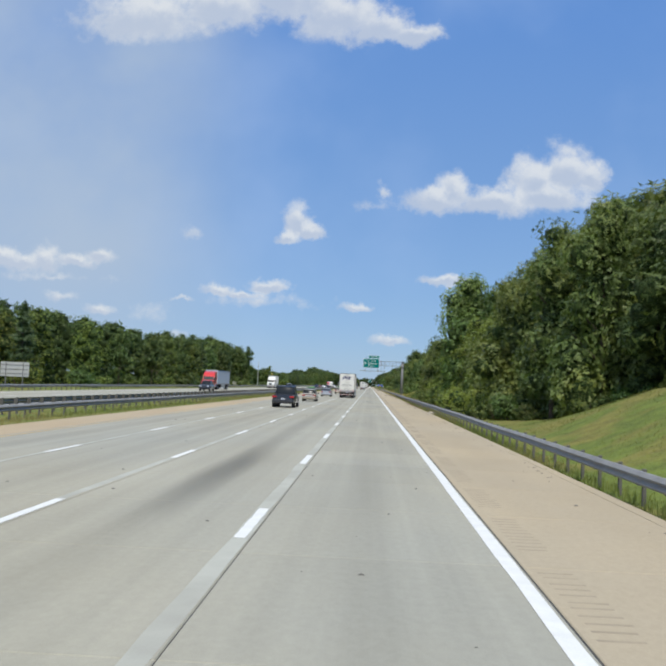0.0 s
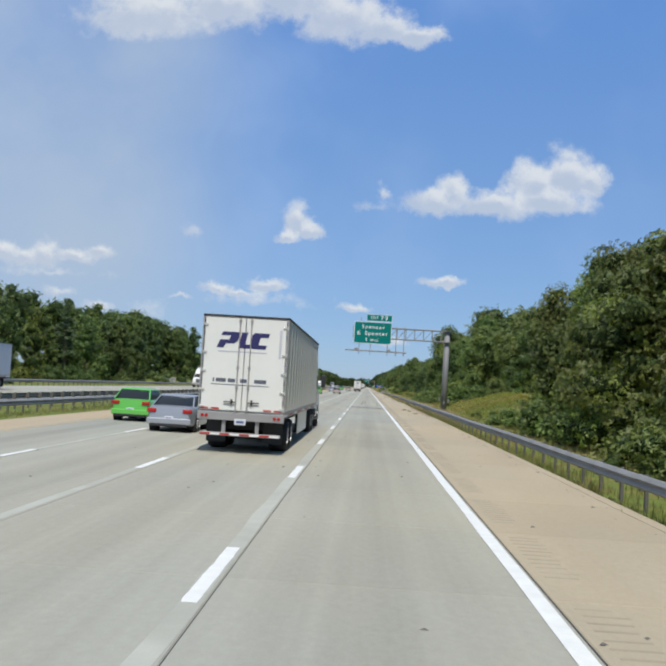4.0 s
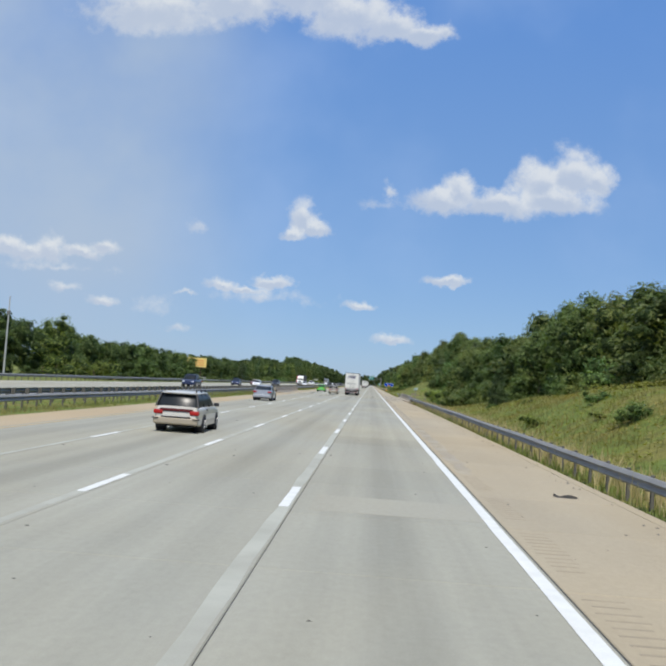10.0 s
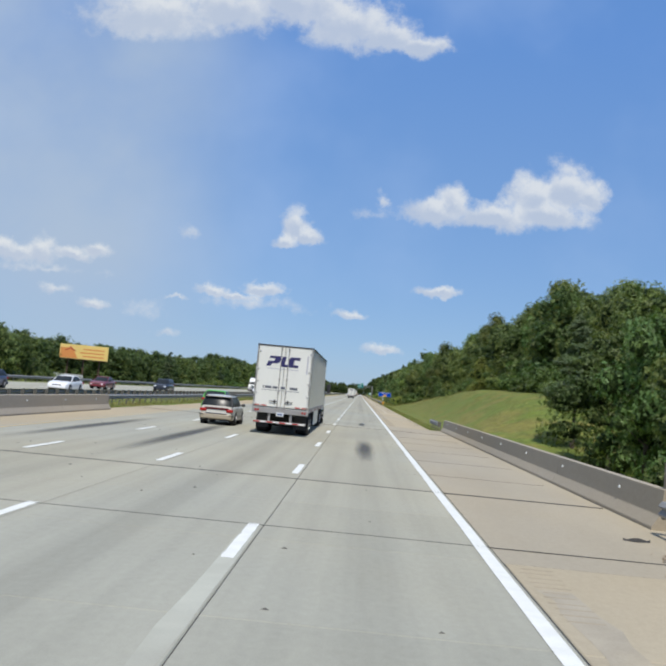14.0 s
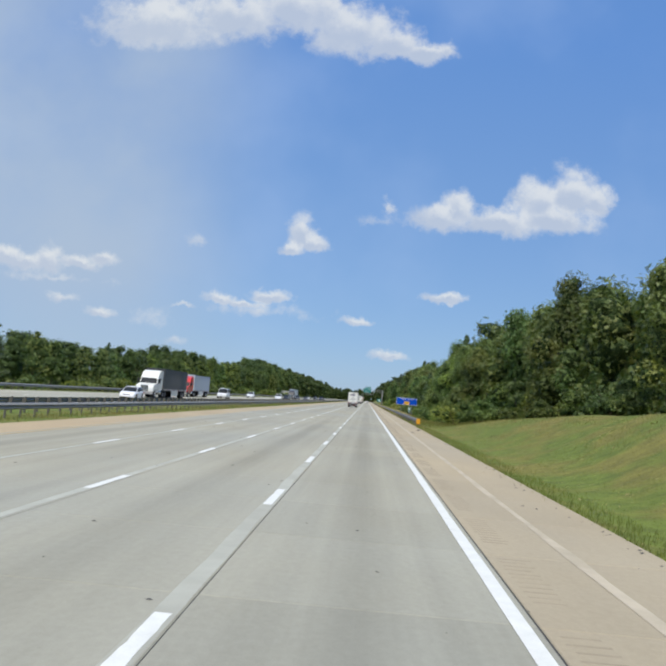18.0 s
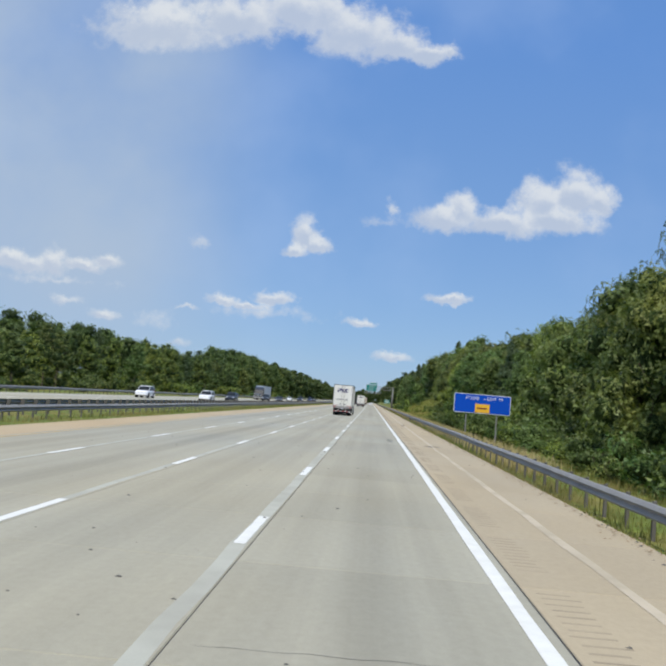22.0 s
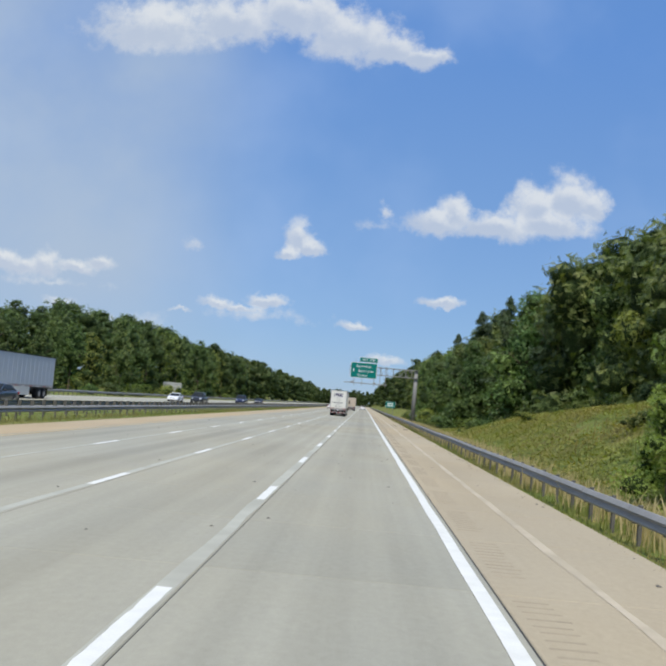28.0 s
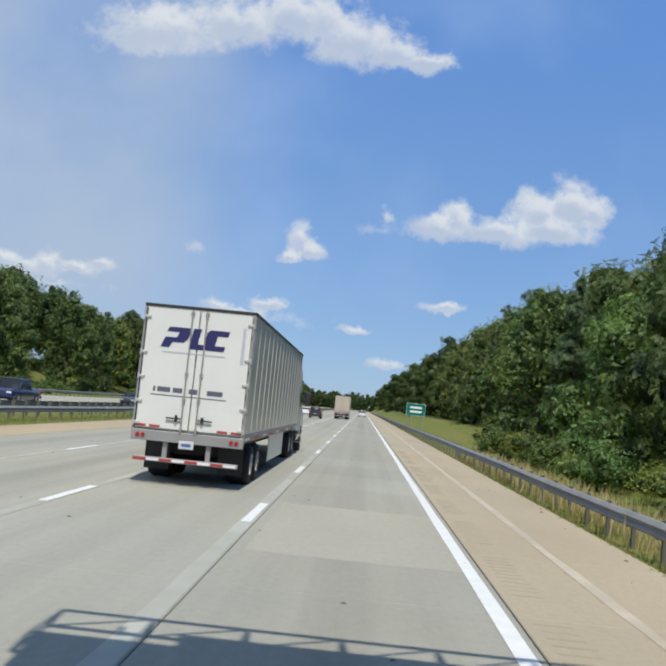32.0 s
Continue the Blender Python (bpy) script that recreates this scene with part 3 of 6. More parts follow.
def broad_tree(seed, h, spread, low, leaf, count, label, top=0.95, n=18):
    rng = np.random.default_rng(seed)
    t = thing("tree", label, "tree", group="roadside trees")
    lobes = broad_lobes(rng, h, spread, low, top, n)
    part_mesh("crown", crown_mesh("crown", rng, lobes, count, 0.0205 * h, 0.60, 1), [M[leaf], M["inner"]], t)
    trunk_part(rng, h * 0.85, h * 0.016, t)
    return t


def pine_tree(seed, h, label, count=4500):
    rng = np.random.default_rng(seed)
    t = thing("tree", label, "tree", group="roadside trees")
    lobes = []
    for i in range(22):
        k = i / 21
        z = h * (0.34 + 0.64 * k)
        wide = h * (0.17 * (1 - k) ** 0.7 + 0.012)
        for j in range(2):
            a = rng.uniform(0, 6.28)
            lobes.append(((math.cos(a) * wide * rng.uniform(0.3, 0.9), math.sin(a) * wide * rng.uniform(0.3, 0.9), z), (wide * 0.55 + 0.15, wide * 0.55 + 0.15, h * 0.022 + 0.05)))
    part_mesh("crown", crown_mesh("crown", rng, lobes, count, 0.026 * h, 0.6, 1, up=0.3), [M["needle"], M["inner"]], t)
    trunk_part(rng, h * 0.98, h * 0.014, t, 3, 0.01)
    return t


def cedar_tree(seed, h, label):
    rng = np.random.default_rng(seed)
    t = thing("tree", label, "tree", group="roadside trees")
    lobes = [((rng.normal() * 0.03 * h, rng.normal() * 0.03 * h, h * (0.08 + 0.87 * i / 15)), (h * (0.21 * (1 - i / 15) ** 0.6 + 0.02),) * 2 + (h * 0.085,)) for i in range(16)]
    part_mesh("crown", crown_mesh("crown", rng, lobes, 2600, 0.022 * h, 0.85, 1), [M["needle"], M["inner"]], t)
    trunk_part(rng, h * 0.5, h * 0.02, t, 0, 0.01)
    return t


def bush(seed, h, leaf, label):
    rng = np.random.default_rng(seed)
    t = thing("bush", label, "bush", group="roadside bushes")
    lobes = []
    for i in range(12):
        a, rad = rng.uniform(0, 6.28), h * rng.uniform(0.1, 0.75)
        r = h * rng.uniform(0.20, 0.34)
        lobes.append(((math.cos(a) * rad, math.sin(a) * rad, h * rng.uniform(0.12, 0.7)), (r * 1.15, r * 1.15, r * 0.9)))
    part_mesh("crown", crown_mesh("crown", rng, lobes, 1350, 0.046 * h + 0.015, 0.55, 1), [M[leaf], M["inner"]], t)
    bm = bmesh.new()
    for i in range(5):
        a = i * 1.256
        tube(bm, (0, 0, -0.3), (math.cos(a) * h * 0.3, math.sin(a) * h * 0.3, h * 0.5), h * 0.018, 5, h * 0.006)
    part("stem", bm, M["bark"], t)
    return t


TREES = [broad_tree(11, 10, 2.9, 0.06, "leaf", 5600, "tall leafy green roadside tree in full summer leaf"),
         broad_tree(12, 10, 3.3, 0.05, "leaf", 5600, "broad dark green oak at the wood's edge"),
         broad_tree(13, 10, 2.2, 0.10, "leaf", 5600, "slender tall green tree rising above its neighbours", 0.98),
         broad_tree(14, 10, 3.0, 0.04, "leaf_light", 5600, "light yellow-green leafy tree at the wood's edge"),
         broad_tree(15, 10, 3.6, 0.08, "leaf", 5600, "wide-crowned deep green tree with gaps between its limbs", 0.92, 22),
         pine_tree(16, 10, "dark green pine with a pointed open top")]
FAR_TREES = [broad_tree(51, 10, 3.2, 0.05, "leaf", 1900, "tall dark green tree beyond the opposite carriageway"),
             broad_tree(52, 10, 3.0, 0.05, "leaf", 1900, "leafy green tree beyond the opposite carriageway"),
             broad_tree(53, 10, 2.6, 0.05, "leaf_light", 1800, "lighter green tree beyond the opposite carriageway"),
             pine_tree(54, 10, "dark pine beyond the opposite carriageway", 1500)]
CEDAR = cedar_tree(17, 10, "narrow dark red cedar on the grassy bank")
BUSHES = [bush(21, 2.0, "leaf", "dense dark green bush behind the guard rail"),
          bush(22, 2.0, "leaf_light", "bright yellow-green leafy bush beside the verge"),
          bush(23, 2.0, "leaf", "low tangled green shrub at the wood's foot")]


def place(proto, x, y, h, nominal, turn, used, squash=1.0):
    k = h / nominal
    m = Matrix.LocRotScale((x, y, ground_z(x, y) - 0.15), Euler((0, 0, turn)), (k * squash, k * squash, k))
    if proto.name not in used:
        used.add(proto.name)
        proto.matrix_basis = m
        return proto
    # copy_thing keeps the prototype's own scale, which m already holds
    old, proto.scale = proto.scale.copy(), (1, 1, 1)
    c = copy_thing(proto, m)
    proto.scale = old
    return c


LEFT_CLEAR = ((343, 378), (418, 450), (488, 523), (600, 680))


def plant():
    rng = np.random.default_rng(5)
    used = set()
    y = 12.0
    while y < 1215:
        low = interp(RIGHT_BANK, y)
        front = (10.8 if 690 < y < 870 else 9.5) if low < 0.6 else 9.5 + 3.2 * min(low, 2.2)
        if BRIDGE[0] + 4 < y < BRIDGE[1] + 6:
            front += 0.3
        x = front + rng.uniform(1.5, 4.5)
        want = (2.2 + (interp(RIGHT_TOPS, y) - 2.2) * (x + 2) / 19) * rng.uniform(0.80, 1.05)
        h = max(4.0, want - ground_z(x, y))
        kind = rng.choice(6, p=[0.24, 0.2, 0.17, 0.12, 0.17, 0.10] if y < 880 else [0.2, 0.18, 0.14, 0.1, 0.13, 0.25])
        if 96 < y < 152:
            kind = (3, 2, 3, 5)[kind % 4]
        place(TREES[kind] if y < 1075 else FAR_TREES[kind % 4], x, y, h, 10.0, rng.uniform(0, 6.28), used, min(1.25, max(0.8, 9.0 / h)) * rng.uniform(0.95, 1.2))
        y += rng.uniform(5.2, 8.4)
    y = 40.0
    while y < 1290:
        x = -rng.uniform(53, 61)
        if any(a < y < b for a, b in LEFT_CLEAR):
            x -= 9.0
        h = (interp(LEFT_TOPS, y) * (-x / 62) - ground_z(x, y)) * rng.uniform(0.86, 1.05)
        kind = rng.choice(4, p=[0.38, 0.34, 0.2, 0.08])
        if not 590 < y < 690:
            place(FAR_TREES[kind], x, y, max(5, h), 10.0, rng.uniform(0, 6.28), used, min(1.4, max(0.85, 12.0 / h)))
        y += rng.uniform(8.5, 12.5)
    for kind, x, y, top in ((2, 13.5, 142, 19.5), (2, 12.0, 125, 18.6), (0, 12.6, 82, 15.5), (2, 12.4, 92, 14.5), (2, 13.0, 295, 14.8), (0, 17.0, 625, 13.4), (3, 11.2, 101, 11.0), (3, 11.4, 88, 9.5), (3, 11.0, 113, 12.0), (3, 12.0, 168, 11.0),
                            (3, 13.2, 126, 16.5), (3, 6.7, 908, 3.8), (3, 13.4, 560, 9.0), (3, 12.6, 716, 12.0)):
        place(TREES[kind], x, y, top - ground_z(x, y), 10.0, y, used)
    for kind, x, y, h in ((1, 8.2, 84, 3.0), (1, 8.7, 90, 3.6), (1, 8.0, 97, 2.6), (1, 8.6, 106, 3.2), (1, 9.5, 440, 3.0), (1, 8.6, 446, 3.4), (0, 10.2, 434, 2.6)):
        place(BUSHES[kind], x, y, h, 2.0, y, used)
    for a, b, count in ((285, 440, 26), (885, 1000, 20), (200, 245, 7)):
        for k in range(count):
            x, y = rng.uniform(7.0, 13.5), rng.uniform(a, b)
            place(BUSHES[rng.choice(3)], x, y, rng.uniform(0.5, 1.3), 2.0, rng.uniform(0, 6.28), used)
    for x, y, h in ((10.0, 452, 4.6), (11.2, 318, 5.0), (9.6, 333, 3.6), (10.4, 330, 5.6), (9.3, 399, 3.0), (10.5, 404, 4.4), (12.5, 346, 2.4)):
        place(CEDAR, x, y, h, 10.0, y, used)
    y = 30.0
    while y < 1110:
        low = interp(RIGHT_BANK, y)
        front = (9.2 if 690 < y < 870 else 7.6) if low < 0.6 else 7.8 + 3.2 * min(low, 2.2)
        kind = rng.choice(3, p=[0.47, 0.11, 0.42])
        x = front + rng.uniform(0.4, 2.6)
        if not (BRIDGE[0] - 2 < y < BRIDGE[1] + 3):
            place(BUSHES[kind], x, y, rng.uniform(1.6, 3.4), 2.0, rng.uniform(0, 6.28), used)
        y += rng.uniform(3.2, 5.2)
    y = 60.0
    while y < 1200:
        x = -rng.uniform(46.5, 51)
        kind = rng.choice(3, p=[0.4, 0.25, 0.35])
        if rng.uniform() < 0.75 and not any(a < y < b for a, b in LEFT_CLEAR):
            place(BUSHES[kind], x, y, rng.uniform(2.2, 4.2), 2.0, rng.uniform(0, 6.28), used)
        y += rng.uniform(11, 17)


def woods(name, label, spots, seed, count=420, size=0.34):
    """Dense woodland behind the first rows, as one mesh."""
    rng = np.random.default_rng(seed)
    protos = []
    for k in range(4):
        lobes = broad_lobes(rng, 10, 3.2, 0.05, 0.93, 12)
        lobes.append(((0, 0, 6.6), (2.2, 2.2, 2.4)))
        lv, lf = leaves(rng, lobes, count, size)
        sv, sf = [], []
        for c, r in lobes:
            a, b = lobe_shell(rng, c, tuple(q * 0.70 for q in r), 1)
            sf += [tuple(i + len(sv) for i in q) for q in b]
            sv += a
        protos.append((np.array(lv), lf, np.array(sv), sf))
    verts, faces, mats, total = [], [], [], 0
    for x, y, z, h in spots:
        lv, lf, sv, sf = protos[rng.integers(4)]
        a, k = rng.uniform(0, 6.28), h / 10
        rot = np.array([[math.cos(a), -math.sin(a), 0], [math.sin(a), math.cos(a), 0], [0, 0, 1]]) * np.array([[max(k, 1.1)], [max(k, 1.1)], [k]])
        for v, f, mi in ((lv, lf, 0), (sv, sf, 1)):
            verts.append(v @ rot.T + (x, y, z))
            faces += [tuple(i + total for i in q) for q in f]
            mats += [mi] * len(f)
            total += len(v)
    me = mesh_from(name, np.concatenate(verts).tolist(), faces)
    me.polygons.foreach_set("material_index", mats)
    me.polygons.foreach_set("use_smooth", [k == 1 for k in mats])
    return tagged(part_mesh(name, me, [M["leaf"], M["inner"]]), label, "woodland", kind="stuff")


def plant_woods():
    rng = np.random.default_rng(8)
    spots = []
    y = 10.0
    while y < 1230:
        for row in (18.5, 26.0):
            x = row + rng.uniform(-1.5, 2.5)
            z = ground_z(x, y) - 0.3
            spots.append((x, y, z, max(4.0, 2.2 + (interp(RIGHT_TOPS, y) - 2.2) * min(1.12, (x + 2) / 19) - z) * rng.uniform(0.86, 1.0)))
        y += rng.uniform(6.5, 9.5)
    woods("woodland_right", "dense green mixed woodland behind the roadside trees", spots, 31, 1300, 0.30)
    spots = []
    y = 30.0
    while y < 1320:
        for row in (-65, -74):
            x = row + rng.uniform(-2.5, 2.5)
            z = ground_z(x, y) - 0.3
            if not 628 < y < 677:
                spots.append((x, y, z, max(5.0, interp(LEFT_TOPS, y) * (-x / 62) - z) * rng.uniform(0.88, 1.0)))
        y += rng.uniform(8.5, 12)
    for y in np.arange(585, 790, 6.5):
        for row in (-86, -96):
            x = row + rng.uniform(-2.5, 2.5)
            z = ground_z(x, y) - 0.3
            spots.append((x, y + rng.uniform(-2, 2), z, (11.5 - z) * rng.uniform(0.85, 1.1)))
    woods("woodland_left", "dense green woodland beyond the opposite carriageway", spots, 32, 500, 0.36)
    spots = []
    for side, x0, x1 in ((1, 11, 60), (-1, -52, -110)):
        y = 1215.0
        while y < 1960:
            for r in range(2):
                x = x0 + (x1 - x0) * rng.uniform(0, 0.3 + 0.2 * r)
                spots.append((x, y, ground_z(x, y) - 0.4, rng.uniform(15, 21)))
            y += rng.uniform(9, 15)
    for row in range(3):
        x = -260.0
        while x < 200:
            spots.append((x, 1935 + 18 * row + rng.uniform(-8, 8), -1.0, rng.uniform(13, 17) + 2.5 * row))
            x += rng.uniform(4.0, 6.5)
    woods("woodland_far", "distant wooded hills closing the view down the road", spots, 33, 70, 0.7)


plant()
plant_woods()

# ---------------------------------------------------------------- lane markings
DASH, DASH_LEN = 12.19, 3.05
markings = thing("lane_markings", "white dashed lane lines and solid edge lines, slightly worn", "road marking", kind="structure")


def ribbon(bm, x, w, y0, y1, z=0.004, h=0.004):
    box(bm, (x, (y0 + y1) / 2, z - h / 2 + 0.001), (w, y1 - y0, h))


dash_mesh = {}
for x, first, last in ((-3.66, -1, 96), (-7.28, 0, 88), (-10.86, 0, 88)):
    if not dash_mesh:
        bm = bmesh.new()
        rng = np.random.default_rng(3)
        n = 14
        lo = [bm.verts.new((-0.085 + rng.normal() * 0.004, DASH_LEN * i / n, 0.004)) for i in range(n + 1)]
        hi = [bm.verts.new((0.085 + rng.normal() * 0.004, DASH_LEN * i / n, 0.004)) for i in range(n + 1)]
        for i in range(n):
            bm.faces.new((lo[i], hi[i], hi[i + 1], lo[i + 1]))
        dash_mesh["near"] = bpy.data.meshes.new("dash")
        bm.to_mesh(dash_mesh["near"])
        bm.free()
        dash_mesh["near"].materials.append(M["paint"])
    for k in range(first, last):
        ob = new("dash", dash_mesh["near"])
        ob.parent, ob.location = markings, (x, k * DASH, 0.001)
v, f = [], []
for x, first in ((-3.66, 96), (-7.28, 88), (-10.86, 88)):
    for k in range(first, 155):
        b, y = len(v), k * DASH
        v += [(x - 0.085, y, 0.005), (x + 0.085, y, 0.005), (x + 0.085, y + DASH_LEN, 0.005), (x - 0.085, y + DASH_LEN, 0.005)]
        f.append((b, b + 1, b + 2, b + 3))
tagged(part_mesh("far_dashes", mesh_from("far_dashes", v, f), M["paint"], markings), kind="stuff")


# sideways offsets of the edge line along y, fitted to the camera's view
EDGE_LINE = [(-60, -0.02), (340, -0.03), (540, -0.04), (600, -0.07), (650, -0.08), (686, -0.12), (730, -0.07), (900, -0.06), (960, -0.10), (1000, -0.07), (2000, -0.06)]


def wavy_strip(name, x, w, y0, y1, z, mat, parent, step=2.5, rough=0.006, seed=1):
    rng = np.random.default_rng(seed)
    n = int((y1 - y0) / step)
    v = []
    for i in range(n + 1):
        y = y0 + (y1 - y0) * i / n
        mid = interp(x, y) if isinstance(x, list) else x
        v += [(mid - w / 2 + rng.normal() * rough, y, z), (mid + w / 2 + rng.normal() * rough, y, z)]
    f = [(2 * i, 2 * i + 1, 2 * i + 3, 2 * i + 2) for i in range(n)]
    return part_mesh(name, mesh_from(name, v, f), mat, parent)


wavy_strip("edge_line", EDGE_LINE, 0.20, -60, ROAD_END, 0.006, M["paint"], markings, 2.0, 0.005, 4)
M["grey_worn"] = material("grey worn concrete", (0.338, 0.300, 0.230), 0.9, var=0.25, scale=2, tint=(0.368, 0.318, 0.230))
wavy_strip("worn_strip", 0.53, 0.42, 338, 451, -0.0035, M["grey_worn"], right_shoulder, 0.6, 0.05, 14)
wavy_strip("worn_strip", 0.50, 0.46, 530, 566, -0.0035, M["grey_worn"], right_shoulder, 0.6, 0.05, 15)
wavy_strip("yellow_line", -14.12, 0.13, -60, ROAD_END, 0.006, M["yellow_paint"], markings, 4.0, 0.006, 5)
for a, b in ((-60, BRIDGE[0]), (BRIDGE[1], ROAD_END)):
    wavy_strip("pale_strip", -3.655, 0.23, a, b, 0.0015, M["ghost"], markings, 1.6, 0.014, 6)
    wavy_strip("pale_strip", -7.30, 0.17, a, b, 0.0015, M["ghost"], markings, 2.0, 0.010, 7)
    wavy_strip("pale_strip", -10.88, 0.14, a, b, 0.0015, M["ghost"], markings, 2.5, 0.010, 8)
M["faded"] = material("faded old paint on tan concrete", (0.475, 0.415, 0.31), 0.85, var=0.15, scale=2, tint=(0.40, 0.347, 0.253))
wavy_strip("old_line", 1.60, 0.17, 560, 1500, -0.001, M["faded"], markings, 2.0, 0.02, 9)

# rumble ridges formed in the shoulder, in groups of ten
v, f = [], []
rng = np.random.default_rng(12)
y = -6.0
while y < 1060:
    if not BRIDGE[0] - 0.5 < y < BRIDGE[1] + 2:
        for k in range(11):
            a = y + 0.30 * k + rng.normal() * 0.015
            x0, x1 = 0.30 + rng.normal() * 0.015, 0.74 + rng.normal() * 0.03
            b, w, h = len(v), 0.036, 0.007
            v += [(x0, a - w, -0.006), (x1, a - w, -0.006), (x1 - 0.03, a, h - 0.006), (x0 + 0.03, a, h - 0.006), (x0, a + w, -0.006), (x1, a + w, -0.006)]
            f += [(b, b + 1, b + 2, b + 3), (b + 3, b + 2, b + 5, b + 4), (b, b + 3, b + 4), (b + 1, b + 5, b + 2)]
    y += 4.6
tagged(part_mesh("rumble_ridges", mesh_from("rumble_ridges", v, f), M["rumble"], right_shoulder), kind="stuff")


# ---------------------------------------------------------------- guard rails
def rail_profile():
    """Outline of a W-beam, x towards the road, with thickness."""
    front = [(0.0, 0.43), (0.03, 0.44), (0.082, 0.475), (0.082, 0.50), (0.008, 0.575), (0.008, 0.60), (0.082, 0.635), (0.082, 0.655), (0.02, 0.742), (0.0, 0.75)]
    back = [(x - 0.012, z) for x, z in front[::-1]]
    return front + back


def guard_rail(name, x, y0, y1, side, label, singles=True, lift=0.0, posts_from=None, blocks=True):
    """side: -1 faces the camera's carriageway from its right, +1 from its left."""
    g = thing(name, label, "guard rail", pose(x, y0, -0.09 + lift))
    seg, n = 3.81, max(1, round((y1 - y0) / 3.81))
    bm = bmesh.new()
    prism(bm, [(p * side, z) for p, z in rail_profile()], 0.0, seg - 0.004, "y")
    bmesh.ops.recalc_face_normals(bm, faces=bm.faces)
    me = bpy.data.meshes.new("beam")
    bm.to_mesh(me)
    bm.free()
    me.materials.append(M["galv"])
    bm = bmesh.new()
    box(bm, (-side * 0.17, 0, 0.235), (0.08, 0.10, 1.09), 0.008 if singles else 0)
    bmesh.ops.recalc_face_normals(bm, faces=bm.faces)
    pm = bpy.data.meshes.new("post")
    bm.to_mesh(pm)
    bm.free()
    pm.materials.append(M["post"])
    bm = bmesh.new()
    box(bm, (-side * 0.067, 0, 0.585), (0.10, 0.13, 0.34), 0.008 if singles else 0)
    bmesh.ops.recalc_face_normals(bm, faces=bm.faces)
    km = bpy.data.meshes.new("block")
    bm.to_mesh(km)
    bm.free()
    km.materials.append(M["post"])
    rng = np.random.default_rng(int(abs(x * 10 + y0)))
    sway = 0.0
    if singles:
        for i in range(n):
            ob = new("beam", me)
            ob.parent = g
            ob.location = (0, i * seg, 0.012 * math.sin(i * 0.9) + 0.01 * math.sin(i * 0.31))
        for i in range(2 * n + 1):
            z = 0.012 * math.sin(i * 0.45) - 0.02
            for one, nm in ((pm, "post"), (km, "block")):
                ob = new(nm, one)
                ob.parent, ob.location = g, (0, i * seg / 2, z)
    else:
        for nm, one, count, step, mat in (("beam", me, n, seg, M["galv"]), ("post_row", pm, 2 * n + 1, seg / 2, M["post"]), ("block_row", km, 2 * n + 1, seg / 2, M["post"])):
            pv = np.empty(len(one.vertices) * 3)
            one.vertices.foreach_get("co", pv)
            pv = pv.reshape(-1, 3)
            pf = [tuple(p.vertices) for p in one.polygons]
            v, f = [], []
            for i in range(count):
                f += [tuple(q + len(v) for q in p) for p in pf]
                v += (pv + (0, i * step, 0.012 * math.sin(i * 0.7))).tolist()
            ob = part_mesh(nm, mesh_from(nm, v, f), mat, g)
            tagged(ob, kind="stuff")
    return g


guard_rail("guard_rail", 4.02, -30.0, 456.0, -1, "galvanised W-beam guard rail on dark posts in the grass edge")
guard_rail("guard_rail", 3.95, 508.0, 516.0, -1, "short dented guard rail end beyond the bridge")
guard_rail("guard_rail", 3.78, 665.0, 1060.0, -1, "galvanised W-beam guard rail with an orange end terminal")
guard_rail("guard_rail", 3.78, 1060.4, 1700.0, -1, "distant continuation of the roadside guard rail", False)
guard_rail("guard_rail", -18.45, -60.0, 449.0, 1, "dull grey median guard rail along the grass strip", False)
guard_rail("guard_rail", -18.45, 492.0, 583.0, 1, "dull grey median guard rail beyond the bridge", False)
guard_rail("guard_rail", -18.45, 595.5, 1700.0, 1, "long dull grey median guard rail", False)
guard_rail("guard_rail", -20.7, -60.0, 1700.0, -1, "median guard rail seen from behind with its blocks showing", False, 0.12)
guard_rail("guard_rail", -41.6, -60.0, 1700.0, 1, "far guard rail behind the opposite carriageway", False, 0.05)

M["terminal"] = material("orange yellow reflective plastic", (0.72, 0.33, 0.015), 0.5, var=0.12, scale=4)
for x, y, side in ((3.80, 664.6, -1), (-18.40, 595.0, 1)):
    t = thing("rail_end", "orange yellow reflective end terminal of a guard rail", "rail end", pose(x, y, -0.1))
    bm = bmesh.new()
    box(bm, (0, 0, 0.52), (0.42, 0.30, 0.58), 0.05, seg=2)
    part("face", bm, M["terminal"], t)
    bm = bmesh.new()
    box(bm, (0, 0.25, 0.52), (0.22, 0.35, 0.34), 0.02)
    part("head", bm, M["galv"], t)
    bm = bmesh.new()
    box(bm, (-side * 0.12, 0.3, 0.10), (0.10, 0.12, 0.9), 0.01)
    part("post", bm, M["post"], t)


